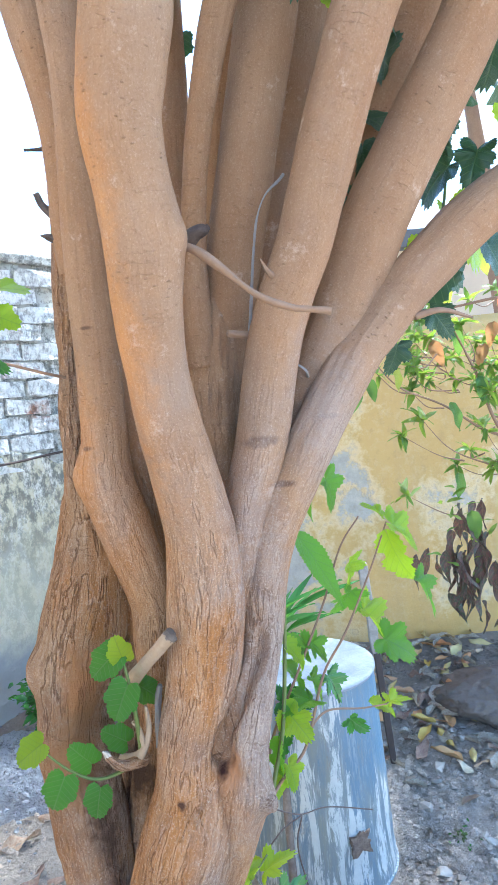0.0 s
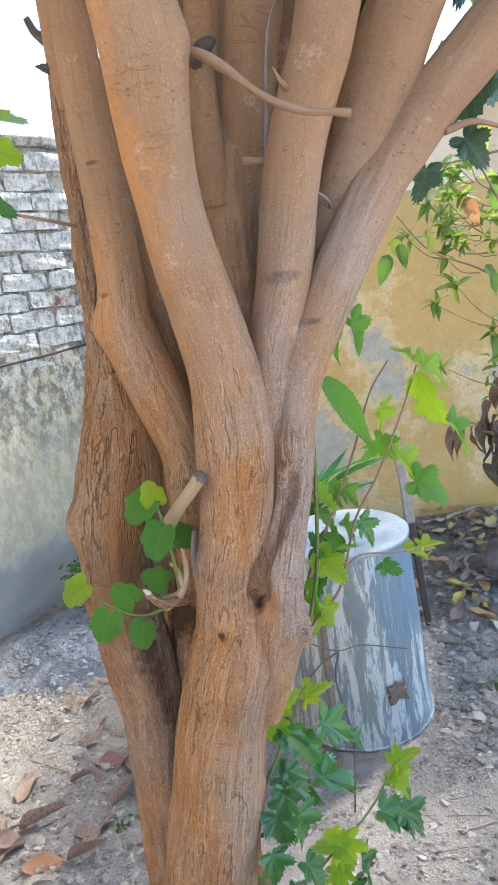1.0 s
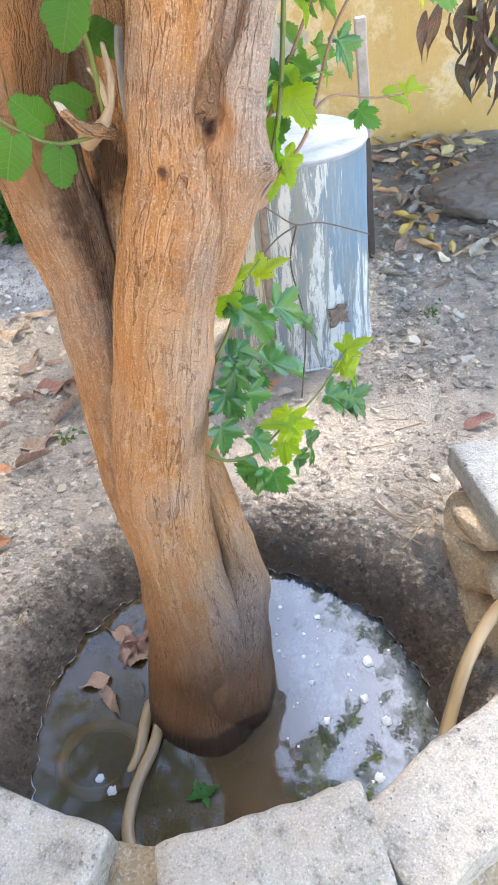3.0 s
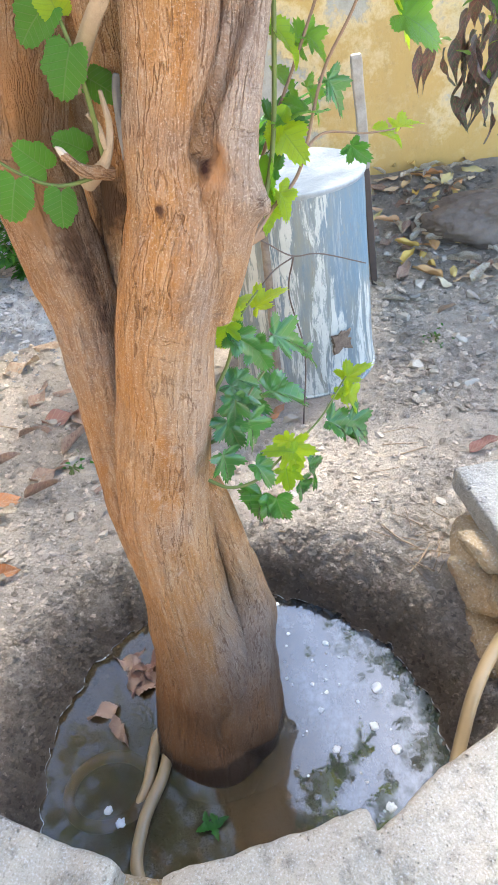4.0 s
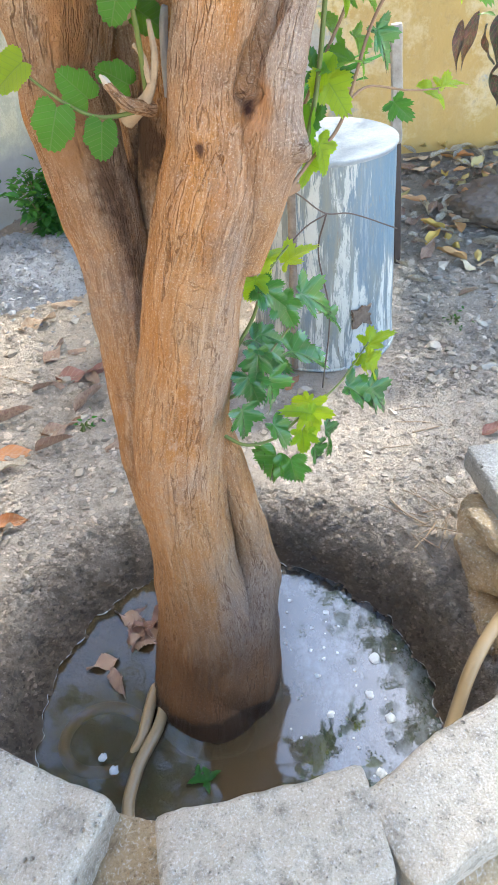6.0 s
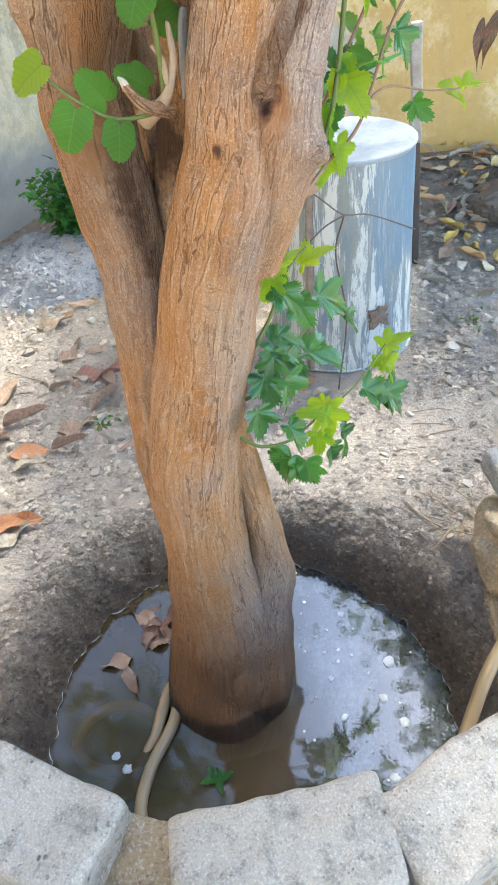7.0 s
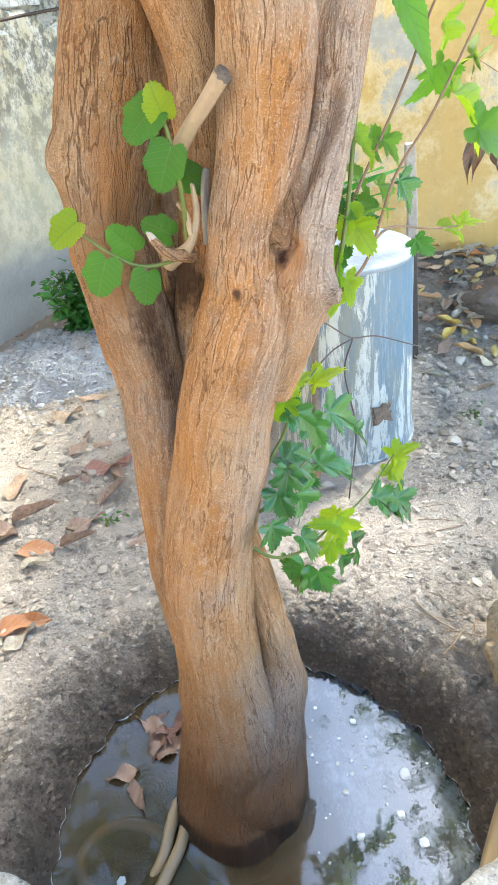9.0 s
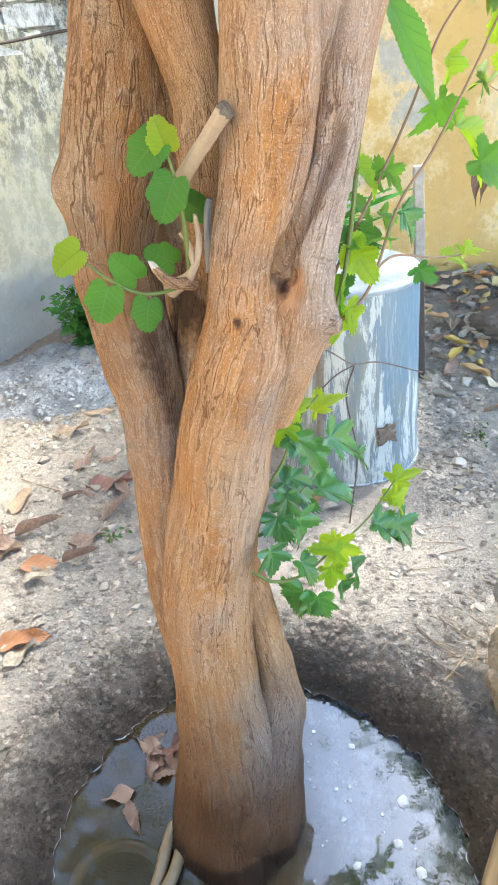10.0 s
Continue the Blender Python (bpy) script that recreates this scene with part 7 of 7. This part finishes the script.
WEED_LEAF = [with_material(leaf_mesh("weed_leaf", 0.5, 0, 0.02, 0.25, 0.3, 8, 0.03, 11), LEAF, "weed_leaf")]
weed("weed_bush", (-0.84, 2.90), (0.19, 0.42), 700, 0.040, WEED_LEAF, "small dense green weed at the foot of the old wall", 41)
weed("seedling", (-0.545, 1.76), (0.02, 0.035), 14, 0.016, WEED_LEAF, "tiny green seedling among dry leaves", 42)
weed("seedling", (0.70, 2.22), (0.04, 0.02), 21, 0.012, WEED_LEAF, "tiny green seedling on bare soil", 43)
STRAP = [with_material(leaf_mesh("strap_leaf", 0.10, 0, 0.0, 0.5, 0.5, 12, 0.02, 12), LEAF, "strap_leaf")]
s = thing("strap_plant", "clump of dark strap-shaped leaves growing behind the drum", "plant", at=(0.10, 2.75, 0.1))
for k in range(22):
    a = rng.uniform(0, 6.3)
    part_of("leaf", STRAP[0], None, s, m=aim((rng.gauss(0, 0.08), rng.gauss(0, 0.05), 0.35), (0.5 * math.cos(a), 0.5 * math.sin(a), 0.9), rng.uniform(0.35, 0.6), rng.uniform(-30, 30)))
part("stem", tube([(0.0, 0, -0.05, 0.03), (0.05, 0, 0.5, 0.028), (0.12, 0, 1.0, 0.022)], 30, 12, ridges=0.001), STEM_BROWN, s)

# twigs on the bank and soil
for k, pts in enumerate([[(0.40, 1.27, 0.0), (0.36, 1.31, 0.035), (0.33, 1.36, 0.03)], [(0.36, 1.20, -0.05), (0.40, 1.24, -0.02), (0.43, 1.28, 0.0)], [(0.42, 1.20, -0.08), (0.38, 1.23, -0.04)], [(0.42, 1.62, 0.012), (0.47, 1.63, 0.014), (0.52, 1.645, 0.012)], [(0.03, 1.42, -0.01), (0.08, 1.39, -0.03)], [(-0.95, 2.1, 0.012), (-0.85, 2.05, 0.016), (-0.78, 2.02, 0.012)]]):
    zz = [(x, y, ground_z(x, y) + 0.006) for x, y, z in pts]
    tagged(part("twig", tube(zz, 16, 6, r=0.0022), DEADWOOD), "dry straw-coloured twig lying on the soil", "twig", "fallen twigs")


g = random.Random(52)
for k in range(26):
    x, y, a, n = g.gauss(0.41, 0.045), g.gauss(1.27, 0.055), g.uniform(0, 6.3), g.uniform(0.02, 0.055)
    if k > 18:
        x, y = g.uniform(0.0, 0.5), g.uniform(1.36, 1.75)
    ends = [(x + n * u * math.cos(a), y + n * u * math.sin(a)) for u in (-1, 1)]
    (x0, y0), (x1, y1) = ends
    z0, z1 = ground_z(x0, y0) + 0.004, ground_z(x1, y1) + 0.004
    mid = ((x0 + x1) / 2 + g.gauss(0, 0.002), (y0 + y1) / 2 + g.gauss(0, 0.002), max((z0 + z1) / 2, ground_z(x, y) + 0.003))
    tagged(part("straw", tube([(x0, y0, z0), mid, (x1, y1, z1)], 10, 5, r=g.uniform(0.0007, 0.0013)), DEADWOOD), "thin dry straw lying on the bank", "straw", "bits of straw")


# ---------------------------------------------------------------- tree and houses beyond the walls
def leaf_cloud(name, blobs, count, lo, hi, seed, material, parent, inv, label):
    """Many small leaves in ragged clumps, as one mesh."""
    g = random.Random(seed)
    plan = [(0, 0, 0), (0.35, 0.24, 0.02), (0.35, -0.24, 0.02), (0.7, 0.2, -0.05), (0.7, -0.2, -0.05), (1, 0, -0.15)]
    verts, faces = [], []
    clumps = []
    for c, rad, n in blobs:
        for _ in range(n):
            d = Vector((g.gauss(0, 1), g.gauss(0, 1), g.gauss(0, 1))).normalized() * (g.random() ** 0.4)
            clumps.append(Vector(c) + Vector((d.x * rad[0], d.y * rad[1], d.z * rad[2])))
    for _ in range(count):
        c = g.choice(clumps) + Vector((g.gauss(0, 0.13), g.gauss(0, 0.13), g.gauss(0, 0.10)))
        m = Matrix.Translation(c) @ Euler((g.uniform(-0.8, 0.8), g.uniform(-0.3, 1.0), g.uniform(0, 6.3))).to_matrix().to_4x4()
        s = g.uniform(lo, hi)
        b = len(verts)
        verts += [m @ (Vector(p) * s) for p in plan]
        faces += [(b, b + 2, b + 1), (b + 1, b + 2, b + 4, b + 3), (b + 3, b + 4, b + 5)]
    me = bpy.data.meshes.new(name)
    me.from_pydata(verts, [], faces)
    ob = part_of(name, me, material, parent, label, smooth=False)
    ob.matrix_parent_inverse = inv
    ob["kind"] = "stuff"
    return ob


# Unseen tree, added beyond the wall to shade the yard.
def shade_tree():
    t = thing("shade_tree", "leafy tree out of view behind the ochre wall, added for shade", "tree", at=(2.1, 4.75, 0.2))
    inv = Matrix.Translation(t.location).inverted()
    for pts in ([(2.1, 4.75, 0.1, 0.10), (2.05, 4.7, 1.4, 0.085), (1.95, 4.7, 2.5, 0.07), (1.8, 4.6, 3.6, 0.04)], [(2.03, 4.7, 1.8, 0.05), (2.4, 4.4, 2.7, 0.04), (2.8, 4.1, 3.4, 0.02)], [(2.0, 4.7, 2.2, 0.05), (2.5, 4.6, 3.0, 0.035), (2.9, 4.5, 3.7, 0.02)]):
        ob = part("trunk", tube(pts, 40, 16, ridges=0.003, fine=10.0), STEM_BROWN, t)
        ob.matrix_parent_inverse = inv
    leaf_cloud("crown", [((3.4, 4.3, 3.9), (1.25, 1.1, 0.9), 50)], 3600, 0.08, 0.15, 61, CROWN_LEAF, t, inv, "ragged crown of green leaves")


shade_tree()
# Unseen wall, added as a reflector for warm light from the left.
wall_south = slab_wall("wall_south", (-0.55, -0.75), (-2.75, 1.35), -0.2, 3.6, 0.25, BOUNCE_OCHRE, "unseen ochre wall, added to bounce warm light onto the tree")
def house(name, at, size, material, label, roof=True):
    h = thing(name, label, "house", at=(at[0], at[1], 0))
    part("wall", box((size[0], size[1], size[2]), (0, 0, size[2] / 2)), material, h, smooth=False)
    if roof:
        part("roof", box((size[0] + 0.3, size[1] + 0.3, 0.12), (0, 0, size[2] + 0.06)), ROOF, h, smooth=False)
    return h


house("neighbour_house", (3.4, 6.6), (4.6, 3.0, 2.55), BEIGE, "plain beige neighbouring house with a dark roof edge")
pale = house("pale_house", (-5.5, 12.5), (7.0, 4.0, 4.2), WHITEWALL, "pale sunlit house with a roof railing", roof=False)
for k in range(9):
    part("railing_post", box((0.06, 0.06, 0.9), (-3.2 + 0.8 * k, -1.9, 4.65)), WHITEWALL, pale, smooth=False)
for z in (4.7, 5.1):
    part("railing_rail", box((6.6, 0.05, 0.05), (0, -1.9, z)), WHITEWALL, pale, smooth=False)


# ---------------------------------------------------------------- bricks and plaster of the old wall
LW_TURN = math.degrees(math.atan2(LWD.y, LWD.x))


def wall_bricks():
    g = random.Random(77)
    shapes = []
    for k in range(5):
        bm = box((0.222, 0.05, 0.076))
        bmesh.ops.subdivide_edges(bm, edges=bm.edges[:], cuts=2, use_grid_fill=True)
        for v in bm.verts:
            v.co += noise.noise_vector(v.co * 22 + Vector((k * 3, 0, 0))) * 0.014
        me = bpy.data.meshes.new("brick")
        bm.to_mesh(me)
        bm.free()
        me.materials.append(BRICK)
        shapes.append(me)
    for row in range(12):
        z = 1.26 + 0.09 * row
        shift = 0.118 * (row % 2)
        for k in range(-5, 4):
            u = k * 0.236 + shift
            if u > 0.66:
                continue
            if row < 2 and g.random() < 0.35:
                continue
            ob = part_of("brick", g.choice(shapes), None, wall_west, smooth=False)
            ob.matrix_basis = pose(*along_wall(u, z, g.uniform(-0.010, 0.004)), g.uniform(-3, 3), g.uniform(-2, 2), LW_TURN + g.uniform(-2, 2) + 180 * g.randint(0, 1))


def wall_plaster():
    n, m = 150, 70
    bm = bmesh.new()
    g = []
    for j in range(m + 1):
        row = []
        for i in range(n + 1):
            u = -3.0 + 3.76 * i / n
            top = 1.40 + 0.09 * noise.noise(Vector((u * 2.3, 0, 0))) + 0.05 * noise.noise(Vector((u * 9, 3, 0)))
            z = 0.0 + top * j / m
            out = 0.022 + 0.008 * noise.noise(Vector((u * 3, z * 3, 1))) + 0.004 * noise.noise(Vector((u * 14, z * 14, 2)))
            if j == m:
                out = -0.02
            row.append(bm.verts.new(along_wall(u, z, out)))
        g.append(row)
    for j in range(m):
        for i in range(n):
            bm.faces.new((g[j][i], g[j][i + 1], g[j + 1][i + 1], g[j + 1][i]))
    part("plaster", bm, PLASTER, wall_west, "stained grey-green plaster")


wall_plaster()
wall_bricks()
cop = part("coping", rough_block((4.0, 0.26, 0.05), 95, 0.2, 0.008, 24), MORTAR, wall_west)
cop.matrix_basis = pose(*along_wall(-1.2, 2.345, -0.11), 0, 0, LW_TURN)
